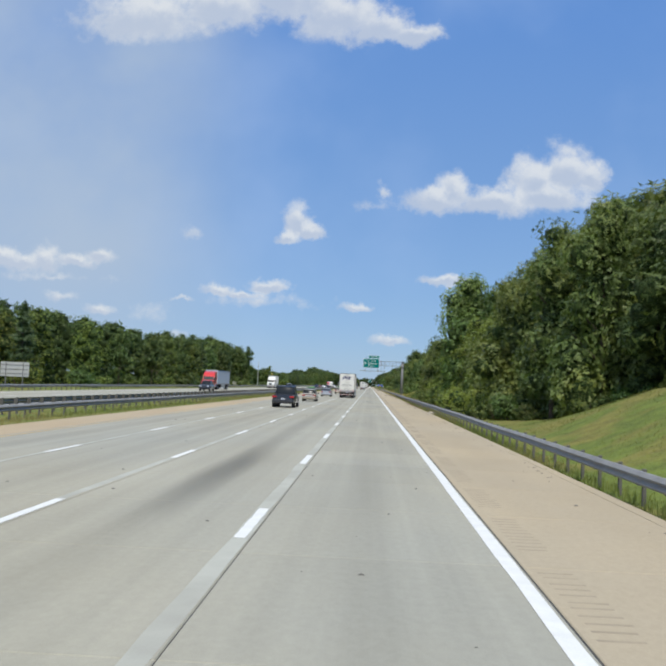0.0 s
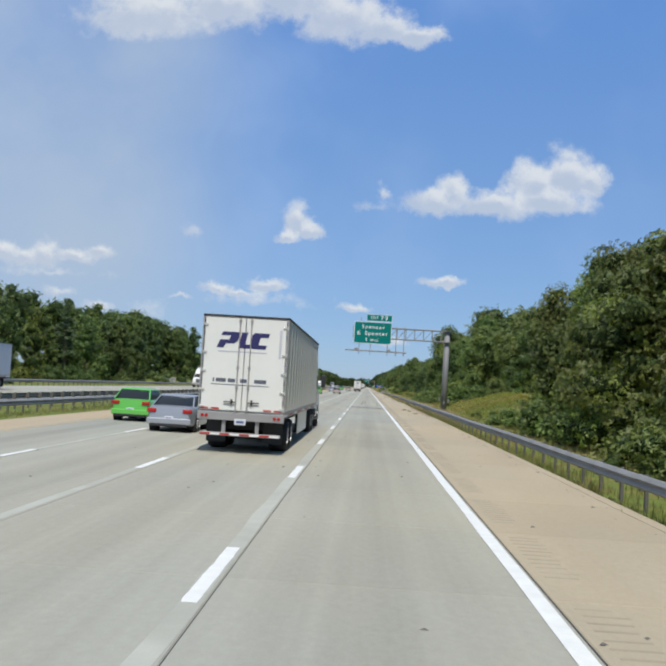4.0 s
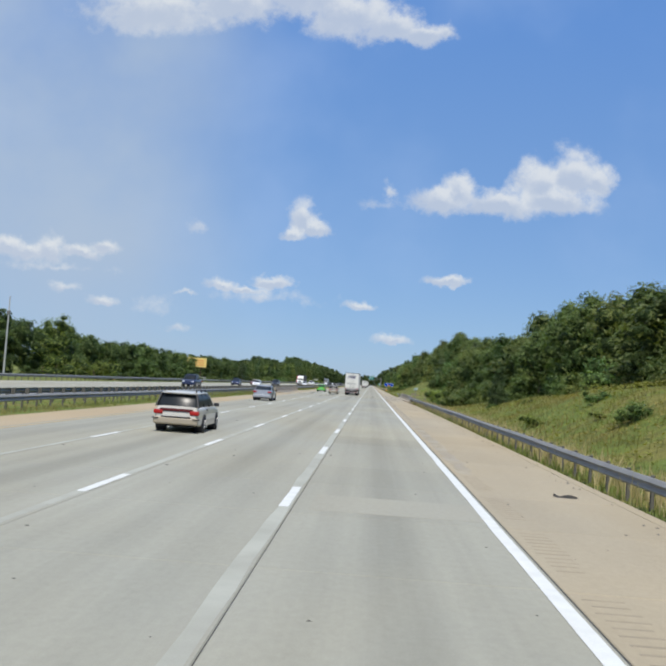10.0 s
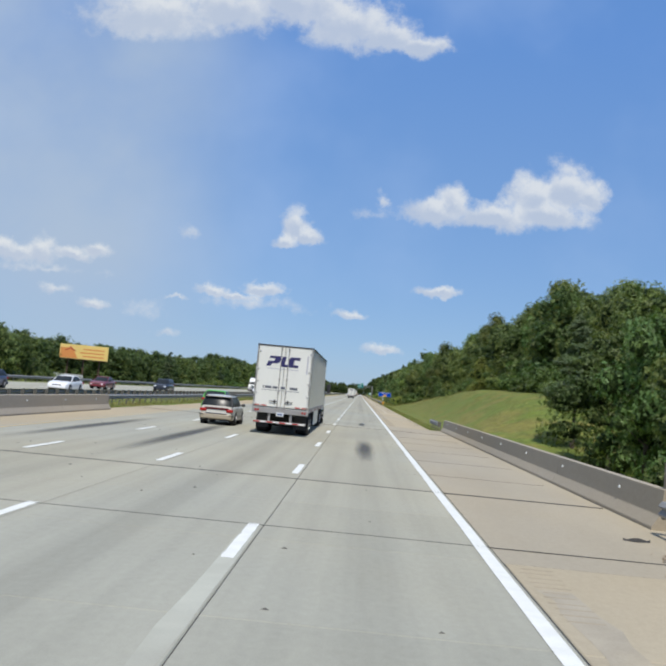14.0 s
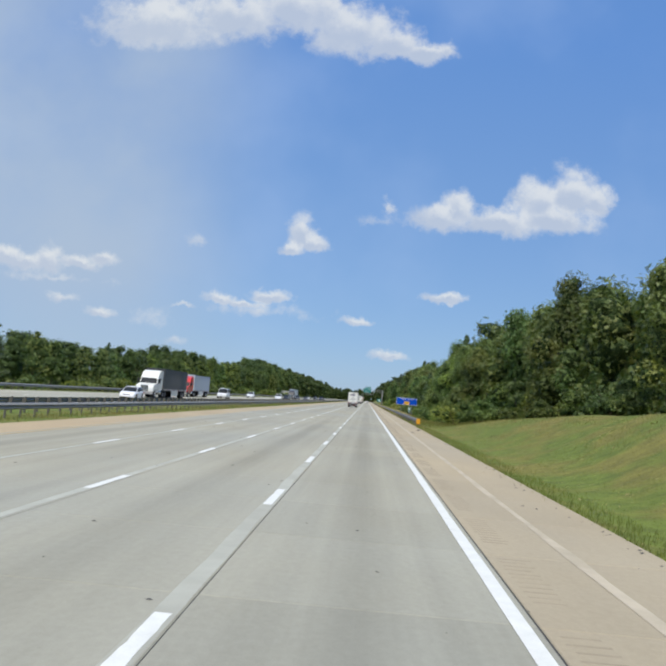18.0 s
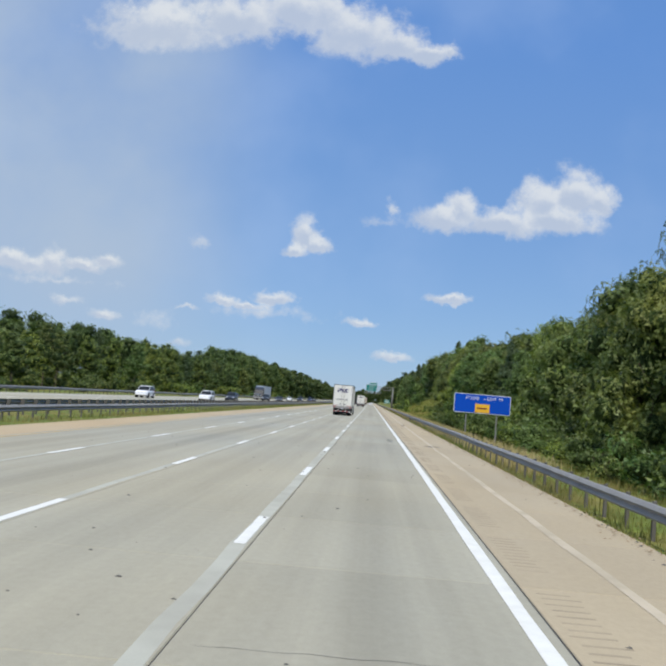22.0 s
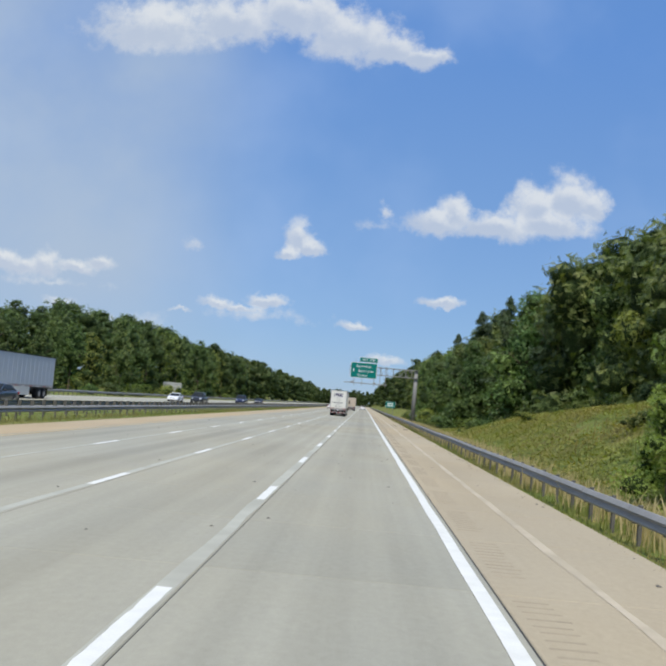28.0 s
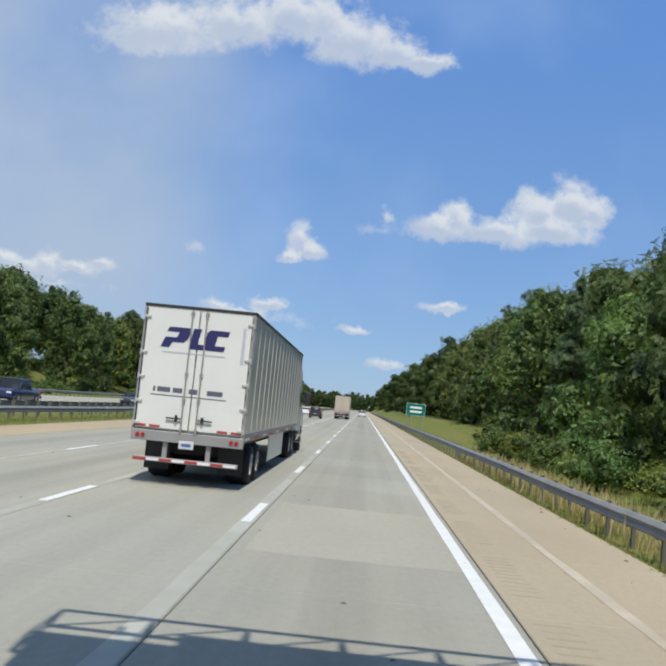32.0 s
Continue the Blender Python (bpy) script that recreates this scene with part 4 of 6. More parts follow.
# ---------------------------------------------------------------- bridge
def parapet(name, x, y0, y1, side, label):
    p = thing(name, label, "parapet", pose(x, 0, -0.02))
    outline = [(0.0, -0.3), (0.0, 0.08), (-0.16 * side, 0.32), (-0.22 * side, 0.86), (-0.44 * side, 0.86), (-0.46 * side, -0.3)]
    n = 5
    for i in range(n):
        a, b = y0 + (y1 - y0) * i / n, y0 + (y1 - y0) * (i + 1) / n
        bm = bmesh.new()
        prism(bm, outline, a, b - 0.02, "y")
        bmesh.ops.bevel(bm, geom=[e for e in bm.edges if abs(e.verts[0].co.y - e.verts[1].co.y) > 1], offset=0.015, segments=1, affect="EDGES")
        part("section", bm, M["parapet"], p)
    for i in range(8):
        bm = bmesh.new()
        y = y0 + (y1 - y0) * (i + 0.5) / 8
        box(bm, (-0.18 * side + side * 0.005, y, 0.62), (0.03, 0.09, 0.07), 0.006)
        part("reflector", bm, M["sign_white"], p, "small white reflector")


parapet("bridge_parapet", 4.10, 458.5, 507.5, -1, "weathered tan concrete bridge parapet with small white reflectors")
parapet("bridge_parapet", -16.40, 450.0, 491.5, 1, "weathered tan concrete bridge parapet beside the median")
bridge = thing("bridge_deck", "stained concrete bridge deck with dark expansion joints", "bridge", kind="structure")
sheet("deck", 0.14, 4.6, 452.7, 507.9, -0.008, M["bridge_shoulder"], bridge, 6, 0.5)
sheet("deck", -17.0, -14.44, BRIDGE[0], BRIDGE[1], -0.008, M["shoulder"], bridge, 6, 0.5)
for y, w in ((454.0, 0.02), (461.9, 0.10), (499.5, 0.10)):
    bm = bmesh.new()
    box(bm, (-6.2, y, 0.001), (20.4, w, 0.010))
    part("joint", bm, M["joint"], bridge)
for y in (467, 473, 479, 485, 491):
    bm = bmesh.new()
    box(bm, (1.9, y, -0.006), (3.5, 0.015, 0.006))
    part("joint", bm, M["joint"], bridge)


def stain_material(name, dark, power):
    """A dark oil or tyre stain with a soft ragged edge."""
    m = bpy.data.materials.new(name)
    m.use_nodes = True
    tr = m.node_tree
    bsdf, outn = tr.nodes["Principled BSDF"], tr.nodes["Material Output"]
    tc = tr.nodes.new("ShaderNodeTexCoord").outputs["Object"]
    ln = tr.nodes.new("ShaderNodeVectorMath")
    ln.operation = "LENGTH"
    tr.links.new(tc, ln.inputs[0])
    n = tr.nodes.new("ShaderNodeTexNoise")
    n.inputs["Scale"].default_value, n.inputs["Detail"].default_value = 2.5, 5
    tr.links.new(tc, n.inputs["Vector"])
    fade = map_range(tr, math_node(tr, "MULTIPLY_ADD", n.outputs["Fac"], 0.5, math_node(tr, "SUBTRACT", ln.outputs["Value"], 0.25)), 0.05, 0.9, power, 0.0, True)
    bsdf.inputs["Base Color"].default_value = (*dark, 1)
    bsdf.inputs["Roughness"].default_value = 0.7
    clear = tr.nodes.new("ShaderNodeBsdfTransparent")
    mx = tr.nodes.new("ShaderNodeMixShader")
    tr.links.new(fade, mx.inputs[0]), tr.links.new(clear.outputs[0], mx.inputs[1]), tr.links.new(bsdf.outputs[0], mx.inputs[2])
    tr.links.new(mx.outputs[0], outn.inputs[0])
    return m


M["oil"] = stain_material("oil stain", (0.055, 0.052, 0.05), 0.85)
M["skid"] = stain_material("tyre mark", (0.075, 0.073, 0.070), 0.68)
M["faint"] = stain_material("faint oil shading", (0.10, 0.098, 0.092), 0.28)
v = [(-1, -1, 0), (1, -1, 0), (1, 1, 0), (-1, 1, 0)]
for x, y, sx, sy, mat, lab in ((-1.75, 476.5, 0.55, 9.0, "skid", "dark oil stain soaked into the bridge deck"), (-1.8, 506.0, 0.35, 4.5, "oil", "dark oil stain on the lane"),
                               (-8.9, 476.0, 0.6, 14.0, "skid", "grey oil-darkened band along the lane"), (-5.3, 22.0, 0.9, 12.0, "faint", "grey oil-darkened band along the lane"),
                               (-2.45, 250.0, 0.10, 19.0, "skid", "dark double tyre mark along the lane"), (-2.12, 250.0, 0.10, 19.0, "skid", "dark double tyre mark along the lane"),
                               (-0.62, 240.0, 0.10, 13.0, "skid", "long curved dark tyre mark by the edge line"), (-0.28, 238.0, 0.08, 12.0, "skid", "long curved dark tyre mark by the edge line"),
                               (1.6, 743.7, 0.75, 0.8, "skid", "dark smudge across the tan shoulder"), (-0.65, 747.2, 0.30, 4.2, "faint", "grey patch in the lane"),
                               (-12.6, 476.0, 0.6, 12.0, "skid", "grey oil-darkened band along the lane")):
    ob = part_mesh("road_stain", mesh_from("road_stain", v, [(0, 1, 2, 3)]), M[mat])
    ob.location, ob.scale = (x, y, 0.007), (sx, sy, 1)
    tagged(ob, lab, "stain")


# ---------------------------------------------------------------- signs
def fit_letters(text, w, h, m, parent, mat="sign_white", bold=0.002, spread=1.28):
    ob = letters("legend", text, 1.0, M[mat], m, parent, spread, bold)
    co = [v.co for v in ob.data.vertices]
    x0, x1 = min(c.x for c in co), max(c.x for c in co)
    top = max(c.y for c in co)
    for v in ob.data.vertices:
        v.co.x = (v.co.x - (x0 + x1) / 2) * w / (x1 - x0)
        v.co.y *= h / top
    return ob


def rounded(w, h, r, n=5):
    pts = []
    for cx, cy, a0 in ((w / 2 - r, h / 2 - r, 0), (-w / 2 + r, h / 2 - r, 90), (-w / 2 + r, -h / 2 + r, 180), (w / 2 - r, -h / 2 + r, 270)):
        for i in range(n + 1):
            a = radians(a0 + 90 * i / n)
            pts.append((cx + r * math.cos(a), cy + r * math.sin(a)))
    return pts


def panel(parent, x, z, w, h, face, y=0.0, r=0.15, border=0.045, name="panel"):
    """A sign panel that faces -y: backing sheet, white border, coloured field."""
    bm = bmesh.new()
    prism(bm, [(x + a, z + b) for a, b in rounded(w, h, r)], y, y + 0.05, "y")
    back = part(name, bm, M["sign_back"], parent)
    bm = bmesh.new()
    prism(bm, [(x + a, z + b) for a, b in rounded(w - 0.01, h - 0.01, r)], y - 0.006, y - 0.001, "y")
    part("border", bm, M["sign_white"], back)
    bm = bmesh.new()
    prism(bm, [(x + a, z + b) for a, b in rounded(w - 2 * border, h - 2 * border, max(0.02, r - border))], y - 0.012, y - 0.0065, "y")
    part("field", bm, M[face], back)
    return back


def gantry(x, y, z, last_line, label):
    """A cantilever sign: round column, box truss, panels, walkway with lamps. x: the column; z: its top."""
    g = thing("overhead_sign", label, "road sign", pose(x, y, 0))
    base = ground_z(x, y)
    bm = bmesh.new()
    tube(bm, (0, 0, base - 0.5), (0, 0, z), 0.30, 20, 0.27)
    part("column", bm, M["pole_steel"], g, "thick grey steel column", True)
    bm = bmesh.new()
    tube(bm, (0, 0, z), (0, 0, z + 0.06), 0.50, 20)
    tube(bm, (0, 0, z - 1.16), (0, 0, z - 1.10), 0.50, 20)
    part("flange", bm, M["pole_steel"], g)
    bm = bmesh.new()
    tube(bm, (0, 0, base - 0.3), (0, 0, base + 0.35), 0.55, 20)
    part("footing", bm, M["parapet"], g)
    reach = -9.4
    for dy in (-0.42, 0.42):
        for dz in (-0.02, -1.08):
            bm = bmesh.new()
            tube(bm, (-0.2, dy, z + dz), (reach, dy, z + dz), 0.05, 8)
            part("chord", bm, M["galv"], g)
    n = 10
    for i in range(n + 1):
        cx = -0.6 + (reach + 0.6) * i / n
        nx = -0.6 + (reach + 0.6) * (i + 1) / n
        for dy in (-0.42, 0.42):
            bm = bmesh.new()
            tube(bm, (cx, dy, z - 1.08), (cx, dy, z - 0.02), 0.026, 6)
            part("strut", bm, M["galv"], g)
            if i < n:
                bm = bmesh.new()
                tube(bm, (cx, dy, z - 0.02), (nx, dy, z - 1.08), 0.024, 6)
                part("brace", bm, M["galv"], g)
        for dz in (-0.02, -1.08):
            bm = bmesh.new()
            tube(bm, (cx, -0.42, z + dz), (cx, 0.42, z + dz), 0.022, 6)
            part("tie", bm, M["galv"], g)
    # panels hang in front of the truss
    px, py = -7.45, -0.72
    main = panel(g, px, z - 0.61, 3.74, 2.18, "sign_green", py, 0.20)
    ex = panel(g, px + 0.60, z + 0.90, 2.56, 0.68, "sign_green", py, 0.05, 0.035, "exit_panel")
    lay = pose(0, 0, 0, 90, 0, 0)

    def put(text, w, h, cx, cz, parent):
        fit_letters(text, w, h, Matrix.Translation((cx, py - 0.018, cz)) @ lay, parent)
    top = z + 0.51
    put("Spencer", 2.24, 0.37, px + 0.03, top - 0.70, main)
    put("E", 0.27, 0.36, px - 1.38, top - 1.35, main)
    put("Spencer", 2.26, 0.37, px + 0.36, top - 1.35, main)
    if last_line == "1":
        put("1", 0.07, 0.36, px - 0.60, top - 1.98, main)
        bm = bmesh.new()
        box(bm, (px - 0.655, py - 0.018, top - 1.69), (0.11, 0.008, 0.055), 0, Matrix.Rotation(radians(-35), 4, "Y"))
        part("serif", bm, M["sign_white"], main)
    else:
        put("1", 0.06, 0.22, px - 0.80, top - 1.83, main)
        put("/", 0.16, 0.34, px - 0.67, top - 1.98, main)
        put("2", 0.17, 0.22, px - 0.51, top - 1.99, main)
    put("MILE", 0.78, 0.25, px + 0.20, top - 1.96, main)
    put("EXIT", 0.72, 0.27, px + 0.12, z + 0.79, ex)
    put("79", 0.66, 0.40, px + 1.08, z + 0.72, ex)
    # walkway below the panels, with two lamps and its hangers
    wz = z - 2.45
    bm = bmesh.new()
    for dy in (-1.75, -1.35, -0.95):
        box(bm, (px + 0.35, dy, wz), (6.0, 0.07, 0.10), 0.008)
    for i in range(16):
        box(bm, (px - 2.6 + 0.39 * i, -1.35, wz + 0.03), (0.03, 0.80, 0.03))
    part("walkway", bm, M["galv"], g)
    for hx in (px - 1.30, px - 0.18, px + 1.52, px + 2.36, px + 3.15):
        bm = bmesh.new()
        box(bm, (hx, -0.55, (z + 0.15 + wz) / 2), (0.07, 0.09, z + 0.15 - wz), 0.01)
        part("hanger", bm, M["galv"], g)
        bm = bmesh.new()
        prism(bm, [(-0.50, wz - 0.02), (-1.85, wz - 0.02), (-1.85, wz - 0.10), (-0.60, wz - 0.34)], hx - 0.03, hx + 0.03, "x")
        part("bracket", bm, M["galv"], g)
    for lx in (px - 1.55, px + 1.62):
        bm = bmesh.new()
        box(bm, (lx, -1.62, wz + 0.15), (0.38, 0.34, 0.18), 0.05, seg=2)
        part("lamp", bm, M["galv"], g, "grey floodlight box for the sign")
    bm = bmesh.new()
    box(bm, (px - 1.22, -0.5, z + 0.72), (0.05, 0.05, 0.5))
    part("stub", bm, M["galv"], g)
    for bx, bz in ((-0.46, 1.35), (0.42, 1.25), (0.0, 1.05)):
        bm = bmesh.new()
        box(bm, (bx, -0.18, bz), (0.16, 0.24, 0.34), 0.02)
        part("junction_box", bm, M["pole_steel"], g)


gantry(5.72, 215.9, 8.18, "1", "green overhead exit sign on a grey steel cantilever column")
gantry(5.42, 1012.0, 7.60, "1/2", "green overhead exit sign on a grey cantilever behind the guard rail")


def ground_sign(name, label, x, y, z0, z1, w, face, posts, facing=-1, back=False):
    s = thing(name, label, "road sign", pose(x, y, 0, 0, 0, 0 if facing < 0 else 180))
    for px in posts:
        bm = bmesh.new()
        box(bm, (px, 0.09 if not back else -0.04, (z1 - 0.1 + ground_z(x + px, y) - 0.3) / 2), (0.10, 0.08, z1 - 0.1 - ground_z(x + px, y) + 0.3), 0.008)
        part("post", bm, M["pole_steel"], s)
    if back:
        bm = bmesh.new()
        prism(bm, [(a, (z0 + z1) / 2 + b) for a, b in rounded(w, z1 - z0, 0.12)], 0.0, 0.04, "y")
        plate = part("panel", bm, M["sign_back"], s, "bare metal back of the sign")
        for k in range(3):
            bm = bmesh.new()
            box(bm, (0, -0.02, z0 + (z1 - z0) * (0.2 + 0.3 * k)), (w * 0.96, 0.04, 0.07), 0.005)
            part("stiffener", bm, M["pole_steel"], plate)
        return s, plate
    return s, panel(s, 0, (z0 + z1) / 2, w, z1 - z0, face, 0.0, 0.10, 0.04)


lay = pose(0, 0, 0, 90, 0, 0)
s, p = ground_sign("services_sign", "blue roadside food services sign with one yellow plate", 6.85, 766.0, 1.95, 3.46, 4.45, "sign_blue", (-1.2, 1.2))
for text, w, cx in (("FOOD", 1.02, -0.78), ("EXIT 79", 1.20, 0.98)):
    fit_letters(text, w, 0.25, Matrix.Translation((cx, -0.018, 3.02)) @ lay, p)
bm = bmesh.new()
box(bm, (0.16, -0.016, 3.10), (0.16, 0.006, 0.05))
part("dash", bm, M["sign_white"], p)
M["plate"] = material("yellow orange sign plate", (0.80, 0.45, 0.03), 0.5, var=0.06)
M["plate_red"] = material("dark red brown print", (0.22, 0.05, 0.02), 0.5, var=0.1)
bm = bmesh.new()
box(bm, (0.02, -0.020, 2.36), (1.14, 0.012, 0.68), 0.005)
plate = part("food_plate", bm, M["plate"], p, "yellow plate with a dark wordmark bar")
bm = bmesh.new()
prism(bm, [(-0.36, 2.30), (0.36, 2.30), (0.42, 2.36), (0.36, 2.42), (-0.36, 2.42), (-0.42, 2.36)], -0.032, -0.0265, "y")
part("bar", bm, M["plate_red"], plate)
s, p = ground_sign("mile_marker", "small green mile marker on a thin post behind the rail", 4.75, 706.8, 0.98, 1.72, 0.32, "sign_green", (0.0,))
for k in range(3):
    bm = bmesh.new()
    box(bm, (0, -0.016, 1.16 + 0.20 * k), (0.13, 0.006, 0.10))
    part("bar", bm, M["sign_white"], p)
s, p = ground_sign("bridge_sign", "small green bridge number sign on a thin post behind the rail", 4.8, 455.2, 1.86, 2.20, 0.60, "sign_green", (0.0,))
bm = bmesh.new()
box(bm, (0, -0.016, 2.03), (0.40, 0.006, 0.13))
part("bar", bm, M["sign_white"], p)
M["old_wood"] = material("grey weathered wood", (0.25, 0.215, 0.165), 0.85, var=0.3, scale=2, fine=18, bump=0.4, where="object")
fence = thing("fence", "short grey weathered wooden fence beside the bridge end", "fence", pose(4.5, 458.8, 0))
for px, top in ((0.0, 1.38), (2.1, 1.15)):
    bm = bmesh.new()
    low = ground_z(4.5 + px, 458.8) - 0.3
    box(bm, (px, 0, (top + low) / 2), (0.16, 0.16, top - low), 0.015)
    part("post", bm, M["old_wood"], fence)
for z0, z1 in ((1.12, 0.92), (0.62, 0.45)):
    bm = bmesh.new()
    box(bm, (1.05, -0.10, (z0 + z1) / 2), (2.3, 0.04, 0.13), 0.008, Matrix.Rotation(math.atan2(z0 - z1, 2.1), 4, "Y"))
    part("board", bm, M["old_wood"], fence)
s, p = ground_sign("green_sign", "distant green guide sign on two posts beside the verge", 5.9, 1140.7, 1.9, 3.7, 2.7, "sign_green", (-0.8, 0.8))
for k in range(2):
    bm = bmesh.new()
    box(bm, (0, -0.016, 2.5 + 0.6 * k), (1.7, 0.006, 0.28))
    part("bar", bm, M["sign_white"], p)
for x, y, z0, z1, w in ((-57.0, 374.5, 0.35, 1.55, 4.0), (-62.5, 624.8, -1.75, 0.75, 6.2), (-51.8, 1118.0, 1.15, 3.65, 4.8), (-46.0, 110.0, 1.5, 3.3, 3.6)):
    ground_sign("sign_back", "pale metal back of a road sign for oncoming traffic", x, y, z0, z1, w, "", (-w * 0.3, w * 0.3), -1, True)
s, p = ground_sign("yellow_sign", "small yellow roadside sign at the edge of the trees", -62.0, 520.0, -2.6, -0.6, 1.7, "sign_green", (0.0,))
for c in p.children:
    if c.name.startswith("field"):
        c.data.materials[0] = M["plate"]

# billboard beyond the opposite carriageway
b = thing("billboard", "yellow roadside billboard with an orange roof emblem on brown posts", "billboard", pose(-75.0, 674.0, 0))
M["board"] = material("yellow printed vinyl", (0.80, 0.58, 0.19), 0.6, var=0.08, scale=0.4)
M["board_orange"] = material("orange printed vinyl", (0.70, 0.28, 0.08), 0.6, var=0.08)
M["board_red"] = material("red brown printed vinyl", (0.48, 0.10, 0.04), 0.6, var=0.08)
M["rust"] = material("brown painted steel", (0.10, 0.06, 0.04), 0.7, 0.2, var=0.25)
bm = bmesh.new()
box(bm, (0, 0.2, 6.25), (12.8, 0.35, 3.7), 0.03)
board = part("board", bm, M["board"], b)
bm = bmesh.new()
prism(bm, [(-6.2, 4.55), (-1.6, 4.55), (-2.3, 6.0), (-3.4, 7.2), (-6.2, 7.2)], -0.012, 0.018, "y")
part("print", bm, M["board_orange"], board)
bm = bmesh.new()
prism(bm, [(-5.2, 6.4), (-3.6, 7.55), (-2.0, 6.4), (-2.6, 6.4), (-3.6, 7.0), (-4.6, 6.4)], -0.024, -0.014, "y")
part("emblem", bm, M["board_red"], board, "red brown roof-shaped emblem")
for cx, cz, w in ((2.6, 7.0, 5.6), (2.2, 6.1, 6.4), (2.6, 5.2, 5.6)):
    bm = bmesh.new()
    box(bm, (cx, 0.012, cz), (w, 0.012, 0.35))
    part("bar", bm, M["board_orange"], board)
for px in (-4.2, 0.0, 4.2):
    bm = bmesh.new()
    tube(bm, (px, 0.5, -7.5), (px, 0.5, 6.5), 0.22, 10)
    part("post", bm, M["rust"], b)
bm = bmesh.new()
box(bm, (0, -0.35, 4.25), (12.8, 0.8, 0.10))
part("catwalk", bm, M["rust"], b)

pole = thing("utility_pole", "tall thin bare pole beside the opposite verge", "pole", pose(-57.6, 447.5, 0))
bm = bmesh.new()
tube(bm, (0, 0, -2.5), (0, 0, 11.8), 0.16, 10, 0.09)
part("shaft", bm, M["sign_back"], pole)
bm = bmesh.new()
box(bm, (0, 0, 9.3), (0.5, 0.3, 0.6), 0.05)
part("transformer", bm, M["pole_steel"], pole)


# ---------------------------------------------------------------- patches, cracks, debris
M["patch"] = concrete_material("newer patch concrete", (0.338, 0.329, 0.272), rnd=0.03)
for x0, x1, y0, y1 in ((-3.30, 0.02, 72.9, 75.8), (-3.20, 0.0, 329.0, 331.2), (-3.30, -0.1, 806.0, 811.0), (-3.3, 0.0, 1021.0, 1027.5)):
    bm = bmesh.new()
    box(bm, ((x0 + x1) / 2, (y0 + y1) / 2, -0.001), (x1 - x0, y1 - y0, 0.009))
    tagged(part("patch", bm, M["patch"]), "paler concrete repair patch across the lane", "road patch")
bm = bmesh.new()
box(bm, (1.7, 556.6, -0.006), (3.1, 3.4, 0.012))
tagged(part("patch", bm, M["faded"]), "pale concrete repair patch in the tan shoulder", "road patch")


M["crack"] = material("dusty crack filler", (0.13, 0.125, 0.11), 0.9, var=0.3)


def crack(seed, x, y, dx, dy, n=18, w=0.006):
    rng = np.random.default_rng(seed)
    v = []
    for i in range(n + 1):
        k = i / n
        cx, cy = x + dx * k + rng.normal() * 0.02, y + dy * k + rng.normal() * 0.014
        a = w * rng.uniform(0.3, 1.0)
        v += [(cx, cy - a, 0.003), (cx, cy + a, 0.003)] if abs(dx) > abs(dy) else [(cx - a, cy, 0.003), (cx + a, cy, 0.003)]
    f = [(2 * i, 2 * i + 1, 2 * i + 3, 2 * i + 2) for i in range(n)]
    tagged(part_mesh("crack", mesh_from("crack", v, f), M["crack"]), "thin dark crack in the concrete lane", "crack", "road cracks")


for k, (x, y, dx, dy) in enumerate(((-2.9, 550.4, 2.3, -0.5), (-2.3, 545.8, 1.9, -0.3), (-3.4, 70.9, 3.0, 0.0), (-3.2, 195.6, 2.6, -0.2), (-3.3, 259.8, 2.9, 0.1), (-3.0, 352.2, 2.6, 0.0),
                                    (-3.3, 701.7, 3.0, 0.1), (-3.2, 798.2, 2.4, -0.1), (-3.3, 922.2, 2.6, -0.2), (-2.6, 958.6, 1.7, -0.1), (-5.0, 34.0, 0.2, 7.0), (-5.6, 385.0, 0.3, 8.0), (-3.0, 15.0, 1.2, 0.1), (-3.2, 104.0, 2.4, -0.1))):
    crack(60 + k, x, y, dx, dy)


def scrap(seed, x, y, size, label, z=0.0):
    """A torn, curled piece of tyre tread or litter."""
    rng = np.random.default_rng(seed)
    n = 8
    v = []
    for i in range(n + 1):
        k = i / n
        cx, cy = (k - 0.5) * size, 0.12 * size * math.sin(k * 5 + seed)
        h = 0.02 + 0.10 * size * abs(math.sin(k * 4.1 + seed * 1.7))
        w = 0.16 * size * (0.4 + rng.uniform(0, 0.6))
        v += [(cx, cy - w, 0.0), (cx, cy - w * 0.3, h), (cx, cy + w, h * 0.4)]
    f = []
    for i in range(n):
        f += [(3 * i, 3 * i + 1, 3 * i + 4, 3 * i + 3), (3 * i + 1, 3 * i + 2, 3 * i + 5, 3 * i + 4)]
    ob = part_mesh("debris", mesh_from("debris", v, f), M["joint"])
    ob.matrix_basis = pose(x, y, z + 0.002, 0, 0, rng.uniform(-40, 40))
    tagged(ob, label, "debris", "road debris")


for k, (x, y, s) in enumerate(((2.05, 219.0, 0.75), (2.3, 215.4, 0.5), (2.5, 207.5, 0.4), (2.3, 334.0, 0.55), (2.9, 324.5, 0.3), (2.75, 645.5, 0.55), (1.95, 638.5, 0.25), (2.2, 988.5, 0.32), (2.0, 991.5, 0.28),
                               (3.2, 456.5, 0.5), (0.75, 292.0, 0.2), (-2.4, 263.2, 0.22), (-2.55, 233.7, 0.24), (1.0, 1000.5, 0.3), (2.8, 975.5, 0.5), (3.0, 300.0, 0.35), (1.5, 786.5, 0.4), (2.4, 577.5, 0.3))):
    scrap(k, x, y, s, "torn scrap of black tyre tread on the concrete", -0.006 if x > 0.14 else 0.0)
rng = np.random.default_rng(77)
v, f = [], []
